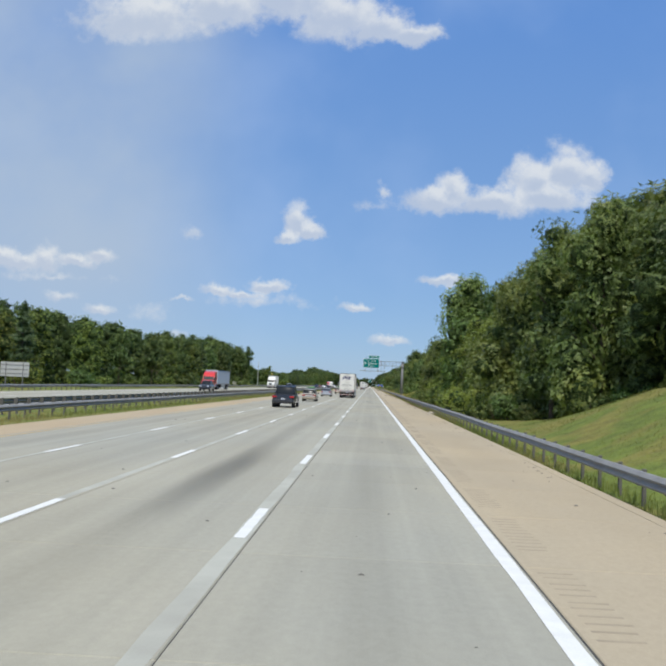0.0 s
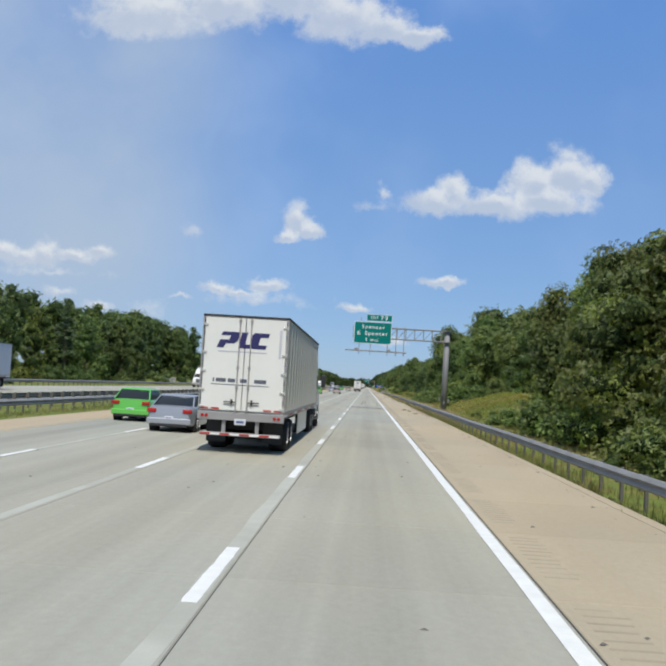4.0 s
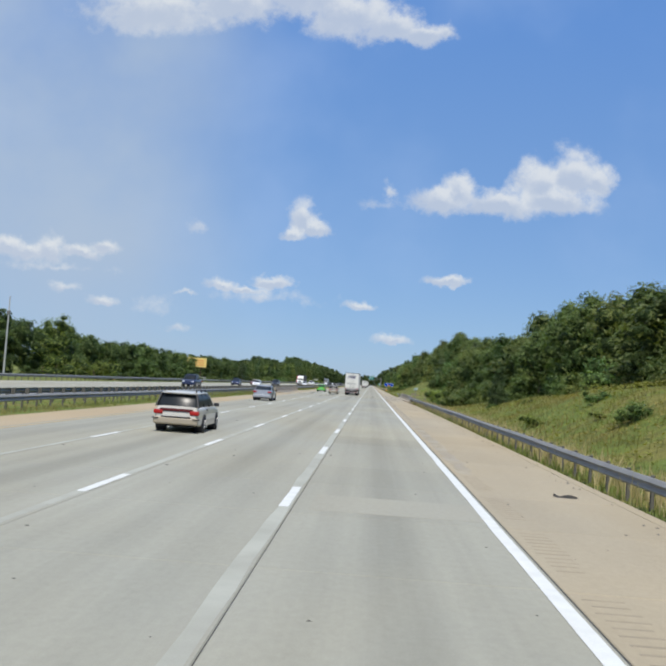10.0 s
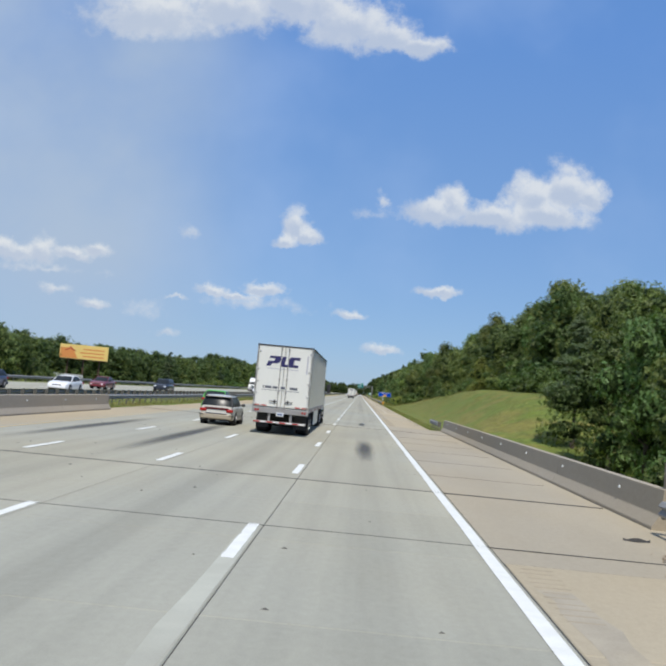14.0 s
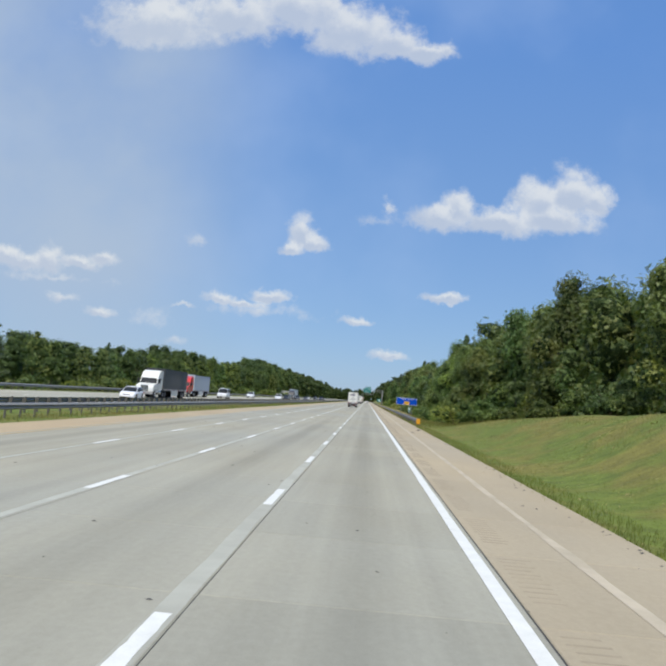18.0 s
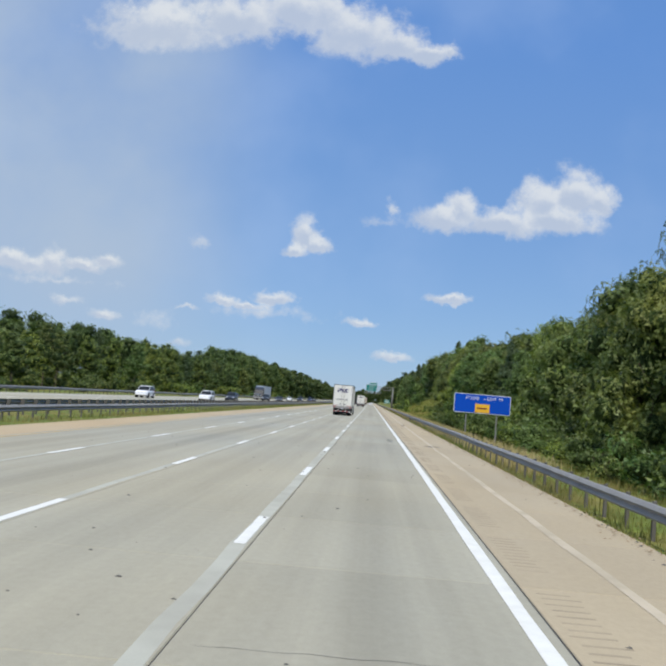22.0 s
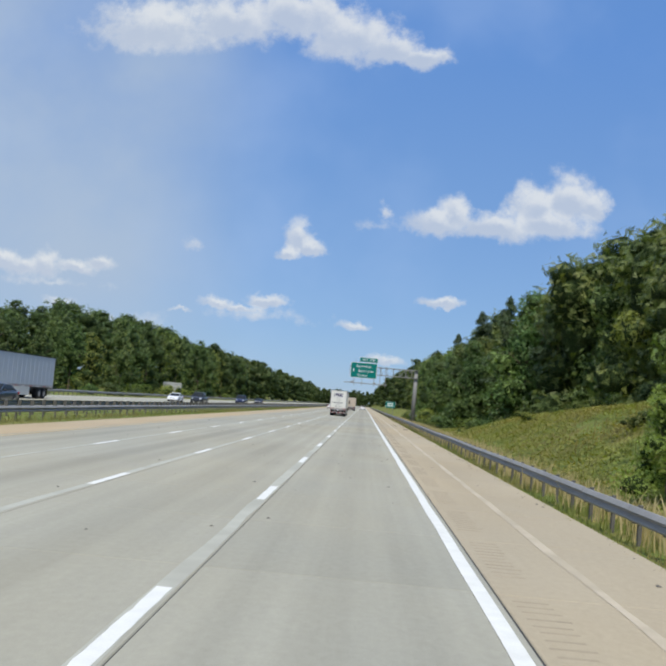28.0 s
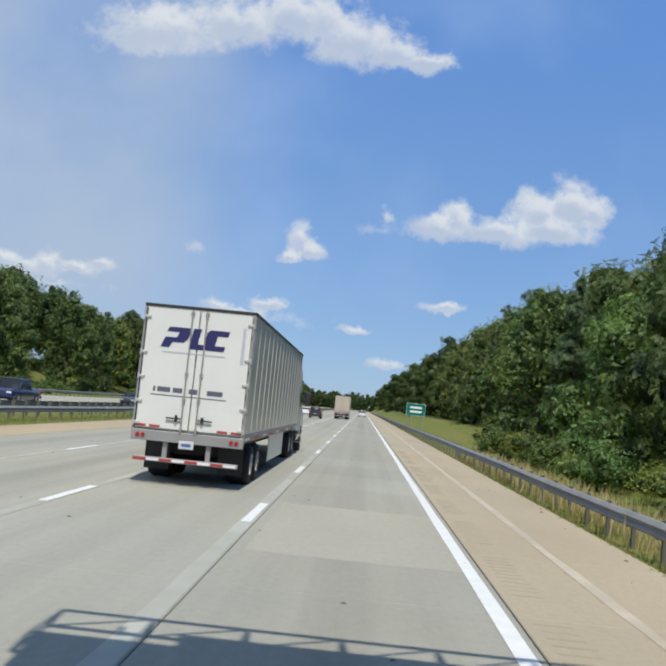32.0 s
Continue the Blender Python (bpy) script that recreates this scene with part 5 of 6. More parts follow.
for i in range(2600):
    y = rng.uniform(0, 1050)
    x = rng.uniform(-13.5, 3.2) if i % 3 else 3.25 - abs(rng.normal()) * 0.25
    if BRIDGE[0] - 3 < y < BRIDGE[1] + 3 and x > 0:
        continue
    s, a, b = rng.uniform(0.008, 0.035) * (1.1 if i % 3 == 0 else 1.0), rng.uniform(0, 6.28), len(v)
    for k in range(3):
        q = a + k * 2.1
        v.append((x + math.cos(q) * s * 1.8, y + math.sin(q) * s, 0.003))
    v.append((x, y, 0.003 + s * 0.7))
    f += [(b, b + 1, b + 3), (b + 1, b + 2, b + 3), (b + 2, b, b + 3)]
tagged(part_mesh("grit", mesh_from("grit", v, f), M["post"]), "scattered dark grit and litter on the concrete", "grit", kind="stuff")
v, f = [], []
M["litter"] = material("brown leaf litter", (0.27, 0.19, 0.11), 0.9, var=0.4, scale=3)
for i in range(14000):
    y = rng.choice((rng.uniform(200, 235), rng.uniform(95, 130), rng.uniform(270, 320), rng.uniform(425, 455), rng.uniform(690, 850), rng.uniform(690, 850)))
    x = (3.58 if y < 452 else 3.30) + rng.normal() * 0.22
    s, a, b = rng.uniform(0.015, 0.05), rng.uniform(0, 6.28), len(v)
    z = 0.0 if x < (3.62 if y < 452 else 3.3) else ground_z(x, y) + 0.01
    for k in range(3):
        q = a + k * 2.1
        v.append((x + math.cos(q) * s, y + math.sin(q) * s * 1.6, z + rng.uniform(0, 0.025)))
    f.append((b, b + 1, b + 2))
tagged(part_mesh("leaf_litter", mesh_from("leaf_litter", v, f), M["litter"]), "brown leaf litter and dirt along the grass edge", "leaf litter", kind="stuff")
# pale boulder half sunk in the verge
rng2 = np.random.default_rng(4)
sv, sf = lobe_shell(rng2, (0, 0, 0), (0.42, 0.35, 0.20), 2)
ob = part_mesh("boulder", mesh_from("boulder", sv, sf), M["parapet"], smooth=True)
ob.location = (3.80, 81.5, -0.08)
tagged(ob, "pale rounded boulder half sunk in the grass edge", "boulder")

# ---------------------------------------------------------------- verge grass
def verge_grass(name, label, x0, x1, y0, y1, count, h0, h1, mat, seed, clump=0.0, skip=None):
    rng = np.random.default_rng(seed)
    if clump:
        cy = rng.uniform(y0, y1, int(count / 9))
        cx = rng.uniform(x0, x1, int(count / 9))
        k = rng.integers(0, len(cy), count)
        y, x = cy[k] + rng.normal(size=count) * clump, cx[k] + rng.normal(size=count) * clump
    else:
        y, x = rng.uniform(y0, y1, count), rng.uniform(x0, x1, count)
    if skip:
        keep = ~((y > skip[0]) & (y < skip[1]))
        x, y = x[keep], y[keep]
    n = len(x)
    z = np.array([ground_z(a, b) for a, b in zip(x, y)]) - 0.03
    h = rng.uniform(h0, h1, n)
    a = rng.uniform(0, 6.28, n)
    w = rng.uniform(0.006, 0.014, n) * (1 + h)
    lean = rng.normal(size=(n, 2)) * 0.18 * h[:, None]
    p = np.stack([x, y, z], 1)
    side = np.stack([np.cos(a) * w, np.sin(a) * w, np.zeros(n)], 1)
    mid = p + np.concatenate([lean * 0.35, (h * 0.6)[:, None]], 1)
    tip = p + np.concatenate([lean, h[:, None]], 1)
    v = np.stack([p - side, p + side, mid + side * 0.8, mid - side * 0.8, tip], 1).reshape(-1, 3)
    f = []
    for i in range(n):
        b = 5 * i
        f += [(b, b + 1, b + 2, b + 3), (b + 3, b + 2, b + 4)]
    ob = part_mesh(name, mesh_from(name, v.tolist(), f), mat)
    return tagged(ob, label, "grass", kind="stuff")


verge_grass("verge_grass", "short green grass along the shoulder edge under the rail", 3.25, 4.7, 508, 1060, 31000, 0.06, 0.25, M["verge"], 41)
verge_grass("verge_grass", "short green grass between the shoulder and the rail", 3.61, 4.8, -5, 452, 26000, 0.06, 0.25, M["verge"], 40)
verge_grass("verge_grass", "thin grass creeping over the shoulder edge before the rail", 3.18, 3.75, 508, 1040, 16000, 0.04, 0.15, M["verge"], 48, 0.12)
verge_grass("verge_grass", "thin grass creeping over the wider shoulder edge", 3.48, 4.0, -5, 452, 14000, 0.04, 0.15, M["verge"], 39, 0.12)
verge_grass("rail_grass", "olive grass tufts round the guard rail posts", 3.85, 4.35, -5, 1060, 15000, 0.16, 0.42, M["verge"], 50, 0.12, (450, 664))
verge_grass("tall_grass", "tall green roadside grass on the bank", 4.4, 12.5, 120, 1060, 75000, 0.10, 0.5, M["meadow"], 42, 0.5, (448, 664))
verge_grass("mown_grass", "mown bright green grass on the open bank", 4.2, 13.0, 5, 120, 22000, 0.03, 0.10, M["grass"], 47)
verge_grass("mown_grass", "mown green grass on the open bank", 3.3, 12.0, 508, 664, 30000, 0.03, 0.10, M["grass"], 43)
verge_grass("dry_grass", "short dry straw tufts in the mown bank", 3.4, 12.0, 508, 664, 7000, 0.03, 0.10, M["straw"], 38, 0.5)
verge_grass("dry_grass", "pale dry straw-coloured seed heads behind the rail", 4.3, 5.7, 200, 445, 13000, 0.32, 0.85, M["straw"], 44, 0.3)
verge_grass("dry_grass", "pale dry straw-coloured seed heads behind the rail", 4.2, 5.5, 730, 1060, 20000, 0.35, 0.90, M["straw"], 45, 0.3)
verge_grass("median_grass", "short green grass in the median strip", -21.5, -16.75, 20, 1150, 20000, 0.06, 0.22, M["grass"], 46)
verge_grass("median_grass", "taller olive grass under the median guard rail", -18.5, -17.5, 20, 1150, 30000, 0.16, 0.40, M["verge"], 49)


def weed_cover(name, label, x0, x1, spans, count, seed):
    """Low broad weeds in patches over a rough bank, as one mesh."""
    rng = np.random.default_rng(seed)
    v, f = [], []
    while len(f) < count:
        a, b = spans[rng.integers(len(spans))]
        x, y = rng.uniform(x0, x1), rng.uniform(a, b)
        if noise.noise(Vector((x * 0.35, y * 0.22, 3.0))) + 0.5 * noise.noise(Vector((x * 1.1, y * 0.9, 7.0))) < -0.42:
            continue
        z, s, k = ground_z(x, y), rng.uniform(0.035, 0.10), len(v)
        tilt, turn = rng.uniform(-0.5, 0.9), rng.uniform(0, 6.28)
        z += rng.uniform(0.0, 0.28)
        for j in range(3):
            q = turn + j * 2.1
            v.append((x + math.cos(q) * s, y + math.sin(q) * s * 1.3, z + math.cos(q - turn) * s * tilt))
        f.append((k, k + 1, k + 2))
    return tagged(part_mesh(name, mesh_from(name, v, f), M["weed"]), label, "weeds", kind="stuff")


weed_cover("bank_weeds", "low olive and brown weeds in patches on the rough bank", 5.0, 14.5, ((265, 448), (870, 1010), (870, 1010), (198, 248)), 140000, 52)

# ---------------------------------------------------------------- concrete slabs
me = slab_mesh("slab", LANES[0][1] - LANES[0][0], SLAB)
me.materials.append(M["concrete"])
sh = slab_mesh("panel", 3.16, SLAB)
sh.materials.append(M["shoulder"])
near = range(0, 230)
for i in near:
    y = FIRST + SLAB * i
    ob = new("slab", me)
    ob.parent, ob.location = road, ((LANES[0][0] + LANES[0][1]) / 2, y, 0)
    if not BRIDGE[0] - SLAB < y < BRIDGE[1]:
        ob = new("panel", sh)
        ob.parent, ob.location = right_shoulder, (1.725, y, -0.006)


def slab_field(name, x0, x1, i0, i1, mat, parent, z=0.0):
    """The remaining slabs of a lane, joined."""
    v, f = [], []
    for i in range(i0, i1):
        y, b, g, e = FIRST + SLAB * i, len(v), 0.006, 0.012
        for dz, ins in ((-0.03, g), (-e + z, g), (z, g + e)):
            v += [(x0 + ins, y + ins, dz), (x1 - ins, y + ins, dz), (x1 - ins, y + SLAB - ins, dz), (x0 + ins, y + SLAB - ins, dz)]
        for k in range(2):
            for j in range(4):
                f.append((b + 4 * k + j, b + 4 * k + (j + 1) % 4, b + 4 * k + 4 + (j + 1) % 4, b + 4 * k + 4 + j))
        f.append((b + 8, b + 9, b + 10, b + 11))
    tagged(part_mesh(name, mesh_from(name, v, f), mat, parent), kind="stuff")


slab_field("slabs", LANES[0][0], LANES[0][1], 230, 415, M["concrete"], road)
for x0, x1 in LANES[1:]:
    slab_field("slabs", x0, x1, -8, 415, M["concrete"], road)
slab_field("panels", 0.145, 3.305, 230, 415, M["shoulder"], right_shoulder, -0.006)


# ---------------------------------------------------------------- vehicles
def paint(name, colour, rough=0.32, metal=0.0, coat=0.6):
    m = material(name, colour, rough, metal, var=0.05, scale=0.8, fine=6, where="object")
    m.node_tree.nodes["Principled BSDF"].inputs["Coat Weight"].default_value = coat
    return m


M["tyre"] = material("black tyre rubber", (0.022, 0.022, 0.023), 0.85, var=0.2, where="object")
M["rim"] = material("dull alloy rim", (0.42, 0.42, 0.43), 0.4, 0.7, var=0.1, where="object")
M["glass"] = material("dark tinted car glass", (0.018, 0.022, 0.025), 0.30, 0.0, var=0.02, where="object", spec=0.22)
M["black"] = material("black plastic trim", (0.025, 0.025, 0.027), 0.6, var=0.15, where="object")
M["tail"] = material("red tail lamp lens", (0.36, 0.014, 0.012), 0.25, var=0.05, where="object")
M["maroon_lens"] = material("dark maroon tail panel", (0.085, 0.010, 0.012), 0.25, var=0.05, where="object")
M["amber"] = material("amber marker lens", (0.65, 0.22, 0.02), 0.3, var=0.05, where="object")
M["lamp"] = material("clear headlamp lens", (0.75, 0.77, 0.78), 0.15, var=0.03, where="object")
M["plate_white"] = material("pale number plate", (0.62, 0.64, 0.66), 0.5, var=0.05, where="object")
M["plate_ink"] = material("blue grey plate ink", (0.10, 0.14, 0.28), 0.5, var=0.05, where="object")
M["chrome"] = material("polished steel", (0.55, 0.55, 0.55), 0.18, 1.0, var=0.05, where="object")
M["under"] = material("dark chassis steel", (0.035, 0.034, 0.033), 0.75, 0.3, var=0.25, where="object")
M["white_coat"] = paint("white lorry paint", (0.71, 0.71, 0.655), 0.45, coat=0.2)
M["steel_side"] = material("ribbed stainless trailer side", (0.66, 0.665, 0.63), 0.38, 0.55, var=0.10, scale=0.8, fine=5, where="object")
M["pale_steel"] = material("pale galvanised fittings", (0.52, 0.52, 0.49), 0.5, 0.4, var=0.12, where="object")
M["navy"] = material("navy blue emblem print", (0.024, 0.022, 0.105), 0.5, var=0.08, where="object")
M["grey_print"] = material("faint grey print", (0.48, 0.48, 0.52), 0.6, var=0.05, where="object")
M["dark_print"] = material("dark grey print", (0.10, 0.11, 0.14), 0.6, var=0.05, where="object")
M["rw_red"] = material("red reflective tape", (0.40, 0.045, 0.04), 0.5, var=0.1, where="object")
M["rw_white"] = material("white reflective tape", (0.78, 0.76, 0.74), 0.5, var=0.1, where="object")
M["bumper_grey"] = material("grey painted steel bumper", (0.33, 0.32, 0.31), 0.55, 0.3, var=0.2, where="object")


def wheel(parent, x, y, r, w, out, dual=False):
    """A wheel whose outer face looks along out (+1 or -1 in x)."""
    bm = bmesh.new()
    prof = [(r * 0.56, -w / 2), (r * 0.90, -w / 2), (r * 0.985, -w * 0.36), (r, -w * 0.18), (r, w * 0.18), (r * 0.985, w * 0.36), (r * 0.90, w / 2), (r * 0.56, w / 2)]
    seg = 20
    rings = [[bm.verts.new((x + b, y + a * math.cos(6.2832 * i / seg), r + a * math.sin(6.2832 * i / seg))) for i in range(seg)] for a, b in prof]
    for p, q in zip(rings, rings[1:]):
        for i in range(seg):
            bm.faces.new((p[i], p[(i + 1) % seg], q[(i + 1) % seg], q[i]))
    t = part("wheel", bm, M["tyre"], parent, smooth=True)
    bm = bmesh.new()
    dish = x + out * (w * 0.5 - 0.012)
    tube(bm, (dish, y, r), (dish - out * 0.05, y, r), r * 0.57, 18)
    tube(bm, (dish + out * 0.03, y, r), (dish, y, r), r * 0.22, 12)
    for i in range(6):
        a = i * 1.0472
        box(bm, (dish + out * 0.012, y + math.cos(a) * r * 0.38, r + math.sin(a) * r * 0.38), (0.03, r * 0.13, r * 0.34), 0.0, Matrix.Rotation(-(a - 1.5708) * -1, 4, "X"))
    part("rim", bm, M["rim"], t)
    return t


def loft(bm, rings, cap=True):
    """Skin through rings of equal length."""
    vs = [[bm.verts.new(p) for p in ring] for ring in rings]
    n = len(vs[0])
    for a, b in zip(vs, vs[1:]):
        for i in range(n):
            bm.faces.new((a[i], a[(i + 1) % n], b[(i + 1) % n], b[i]))
    if cap:
        bm.faces.new(vs[0]), bm.faces.new(vs[-1][::-1])


# side shape: rear to front. body: (y, top of the body at that y); cabin: belt and roof corners.
SHAPES = {
    "wagon": dict(L=4.72, W=1.75, H=1.50, sill=0.24, deck=[(0, 0.62), (0.06, 0.95), (1.0, 0.97), (3.2, 0.95), (4.2, 0.84), (4.6, 0.70), (4.72, 0.52)],
                  belt=(0.10, 3.45), roof=(0.42, 2.55), r=0.315, axles=(0.98, 3.62)),
    "sedan": dict(L=4.80, W=1.82, H=1.44, sill=0.22, deck=[(0, 0.60), (0.05, 0.98), (0.9, 1.02), (3.1, 0.94), (4.2, 0.84), (4.66, 0.70), (4.80, 0.50)],
                  belt=(0.62, 3.45), roof=(1.40, 2.55), r=0.32, axles=(1.02, 3.80)),
    "hatch": dict(L=4.35, W=1.80, H=1.50, sill=0.22, deck=[(0, 0.58), (0.05, 1.00), (0.8, 1.02), (2.9, 0.96), (3.8, 0.86), (4.22, 0.70), (4.35, 0.50)],
                  belt=(0.22, 3.25), roof=(0.85, 2.30), r=0.33, axles=(0.85, 3.45)),
    "suv": dict(L=4.85, W=1.92, H=1.75, sill=0.30, deck=[(0, 0.70), (0.05, 1.10), (1.0, 1.12), (3.2, 1.10), (4.4, 1.02), (4.76, 0.86), (4.85, 0.60)],
                belt=(0.12, 3.55), roof=(0.40, 2.70), r=0.37, axles=(0.95, 3.82)),
    "van": dict(L=5.60, W=2.00, H=2.08, sill=0.32, deck=[(0, 0.70), (0.04, 1.15), (1.0, 1.18), (4.2, 1.15), (5.1, 1.05), (5.5, 0.88), (5.60, 0.60)],
                belt=(0.06, 4.70), roof=(0.22, 3.85), r=0.37, axles=(1.10, 4.45)),
    "pickup": dict(L=5.80, W=2.00, H=1.88, sill=0.38, deck=[(0, 0.75), (0.04, 1.10), (1.9, 1.12), (4.2, 1.15), (5.3, 1.10), (5.7, 0.95), (5.80, 0.65)],
                   belt=(2.0, 4.40), roof=(2.25, 3.70), r=0.40, axles=(1.20, 4.75)),
}


def car(shape, coat, label, category="car", lower=None, rails=False):
    """A car whose tail is at y = 0 and whose nose points along +y."""
    s = SHAPES[shape]
    c = thing("car" if category == "car" else category.replace(" ", "_"), label, category, group="traffic")
    hw = s["W"] / 2
    bm = bmesh.new()
    rings = []
    L = s["L"]
    stops = sorted({y for y, q in s["deck"]} | {0.03, 0.14, 0.4, L * 0.3, L * 0.5, L * 0.7, L - 0.35, L - 0.05})
    for y in stops:
        top = interp(s["deck"], y)
        e = abs(y / L - 0.5) * 2
        k = 1.0 - 0.05 * e ** 3 - 0.11 * e ** 14
        w, z0 = hw * k, s["sill"] + 0.12 * e ** 10
        half = []
        for fw, fz in ((0.90, 0.0), (0.975, 0.04), (1.0, 0.16), (1.004, 0.40), (0.998, 0.62), (0.972, 0.84), (0.935, 0.95), (0.87, 0.995), (0.5, 1.02)):
            half.append((w * fw, z0 + (top - z0) * fz))
        rings.append([(-x, y, z) for x, z in half] + [(x, y, z) for x, z in half[::-1]])
    loft(bm, rings)
    body = part("body", bm, coat, c, smooth=True)
    body.data.set_sharp_from_angle(angle=radians(38))
    # black discs on the sides paint the shaded wheel wells; no recess is cut
    for ay in s["axles"]:
        for side in (-1, 1):
            bm = bmesh.new()
            tube(bm, (side * (hw - 0.30), ay, s["r"] + 0.02), (side * (hw + 0.004), ay, s["r"] + 0.02), s["r"] * 1.17, 24)
            part("wheel_arch", bm, M["black"], body)
    if lower is not None:
        mid, run = (s["axles"][0] + s["axles"][1]) / 2, s["axles"][1] - s["axles"][0] - 2.5 * s["r"]
        for at, size, bev, nm in (((-hw + 0.018, mid, s["sill"] + 0.14), (0.05, run, 0.24), 0.02, "side_cladding"), ((hw - 0.018, mid, s["sill"] + 0.14), (0.05, run, 0.24), 0.02, "side_cladding"),
                                  ((0, 0.02, s["sill"] + 0.19), (s["W"] * 0.95, 0.17, 0.27), 0.06, "rear_bumper"), ((0, s["L"] - 0.05, s["sill"] + 0.19), (s["W"] * 0.90, 0.14, 0.26), 0.05, "front_bumper")):
            bm = bmesh.new()
            box(bm, at, size, bev, seg=2)
            part(nm, bm, lower, body)
        bm = bmesh.new()
        box(bm, (0, -0.02, s["sill"] + 0.335), (s["W"] * 0.62, 0.12, 0.03), 0.008)
        for side in (-1, 1):
            box(bm, (side * hw * 0.86, 0.0, s["sill"] + 0.27), (0.24, 0.20, 0.035), 0.008)
        part("bumper_strip", bm, M["black"], body)
    else:
        bm = bmesh.new()
        box(bm, (0, 0.0, s["sill"] + 0.20), (s["W"] * 0.96, 0.12, 0.24), 0.04, seg=2)
        part("bumper", bm, coat, body)
        bm = bmesh.new()
        box(bm, (0, -0.01, s["sill"] + 0.06), (s["W"] * 0.80, 0.10, 0.12), 0.02)
        part("valance", bm, M["black"], body)
    # cabin: glass body, painted roof and pillars
    belt_z = [interp(s["deck"], s["belt"][0]), interp(s["deck"], s["belt"][1])]
    b0, b1, r0, r1 = s["belt"][0], s["belt"][1], s["roof"][0], s["roof"][1]
    wb, wr, H = hw * 0.88, hw * 0.735, s["H"]
    bm = bmesh.new()
    rings = []
    for f, out in ((0.0, 0.0), (0.35, 0.035), (0.7, 0.035), (1.0, 0.0)):
        w = wb + (wr - wb) * f + out
        y0, y1 = b0 + (r0 - b0) * f - out * 0.8, b1 + (r1 - b1) * f + out * 0.8
        za, zb = belt_z[0] - 0.03, belt_z[1] - 0.03
        za, zb = za + (H - 0.05 - za) * f, zb + (H - 0.05 - zb) * f
        rings.append([(-w * 0.80, y0, za), (0, y0 - 0.03, za), (w * 0.80, y0, za), (w, y0 + 0.10, za), (w, (y0 + y1) / 2, (za + zb) / 2), (w, y1 - 0.16, zb),
                      (w * 0.78, y1, zb), (0, y1 + 0.06, zb), (-w * 0.78, y1, zb), (-w, y1 - 0.16, zb), (-w, (y0 + y1) / 2, (za + zb) / 2), (-w, y0 + 0.10, za)])
    loft(bm, rings)
    part("glasshouse", bm, M["glass"], c, "dark tinted windows", True).data.set_sharp_from_angle(angle=radians(40))
    bm = bmesh.new()
    rings = []
    for grow, z in ((0.025, H - 0.075), (0.02, H - 0.045), (-0.02, H - 0.018), (-0.10, H), (-0.30, H + 0.012)):
        w, y0, y1 = wr + grow, r0 - grow - 0.04, r1 + grow + 0.04
        rings.append([(-w * 0.80, y0, z), (0, y0 - 0.03, z), (w * 0.80, y0, z), (w, y0 + 0.10, z), (w, (y0 + y1) / 2, z), (w, y1 - 0.16, z),
                      (w * 0.78, y1, z), (0, y1 + 0.06, z), (-w * 0.78, y1, z), (-w, y1 - 0.16, z), (-w, (y0 + y1) / 2, z), (-w, y0 + 0.10, z)])
    loft(bm, rings)
    part("roof", bm, coat, c, smooth=True).data.set_sharp_from_angle(angle=radians(45))
    for side in (-1, 1):
        n = 4 if shape in ("wagon", "suv", "van") else 3
        for i in range(n):
            k = i / (n - 1)
            yb, yr = b0 + (b1 - b0) * k, r0 + (r1 - r0) * k
            zb = belt_z[0] + (belt_z[1] - belt_z[0]) * k
            bm = bmesh.new()
            a, b = Vector((side * (wb + 0.038), yb, zb - 0.02)), Vector((side * (wr + 0.030), yr, H - 0.06))
            d = 0.05 if 0 < i < n - 1 else 0.07
            vs = [bm.verts.new(p) for p in (a + Vector((0, -d, 0)), a + Vector((0, d, 0)), b + Vector((0, d, 0)), b + Vector((0, -d, 0)))]
            ws = [bm.verts.new(v.co - Vector((side * 0.04, 0, 0))) for v in vs]
            bm.faces.new(vs), bm.faces.new(ws[::-1])
            for j in range(4):
                bm.faces.new((vs[j], ws[j], ws[(j + 1) % 4], vs[(j + 1) % 4]))
            part("pillar", bm, M["black"] if 0 < i < n - 1 or (shape == "wagon" and i == 0) else coat, c)
        bm = bmesh.new()
        box(bm, (side * (hw + 0.08), b1 - 0.45, belt_z[1] + 0.10), (0.20, 0.10, 0.14), 0.03)
        part("mirror", bm, M["black"], c)
        # lamps
        bm = bmesh.new()
        tz = interp(s["deck"], 0.05) - 0.16
        box(bm, (side * (hw * 0.765), 0.06, tz), (hw * 0.40, 0.20, 0.16), 0.045, seg=2)
        part("tail_lamp", bm, M["tail"], body, "red tail lamp")
        bm = bmesh.new()
        box(bm, (side * (hw * 0.66), s["L"] - 0.11, interp(s["deck"], s["L"] - 0.1) - 0.10), (hw * 0.36, 0.16, 0.14), 0.03)
        part("headlamp", bm, M["lamp"], body, "clear headlamp")
        if shape != "pickup":
            bm = bmesh.new()
            box(bm, (side * (hw - 0.02), b0 + (b1 - b0) * 0.42, belt_z[0] - 0.10), (0.05, 0.16, 0.03), 0.008)
            part("handle", bm, M["black"], body)
        if rails:
            bm = bmesh.new()
            tube(bm, (side * wr * 0.92, r0 + 0.1, H + 0.07), (side * wr * 0.92, r1 - 0.25, H + 0.07), 0.022, 8)
            for yy in (r0 + 0.12, (r0 + r1) / 2, r1 - 0.28):
                box(bm, (side * wr * 0.92, yy, H + 0.03), (0.04, 0.08, 0.09), 0.008)
            part("roof_rail", bm, M["black"], c)
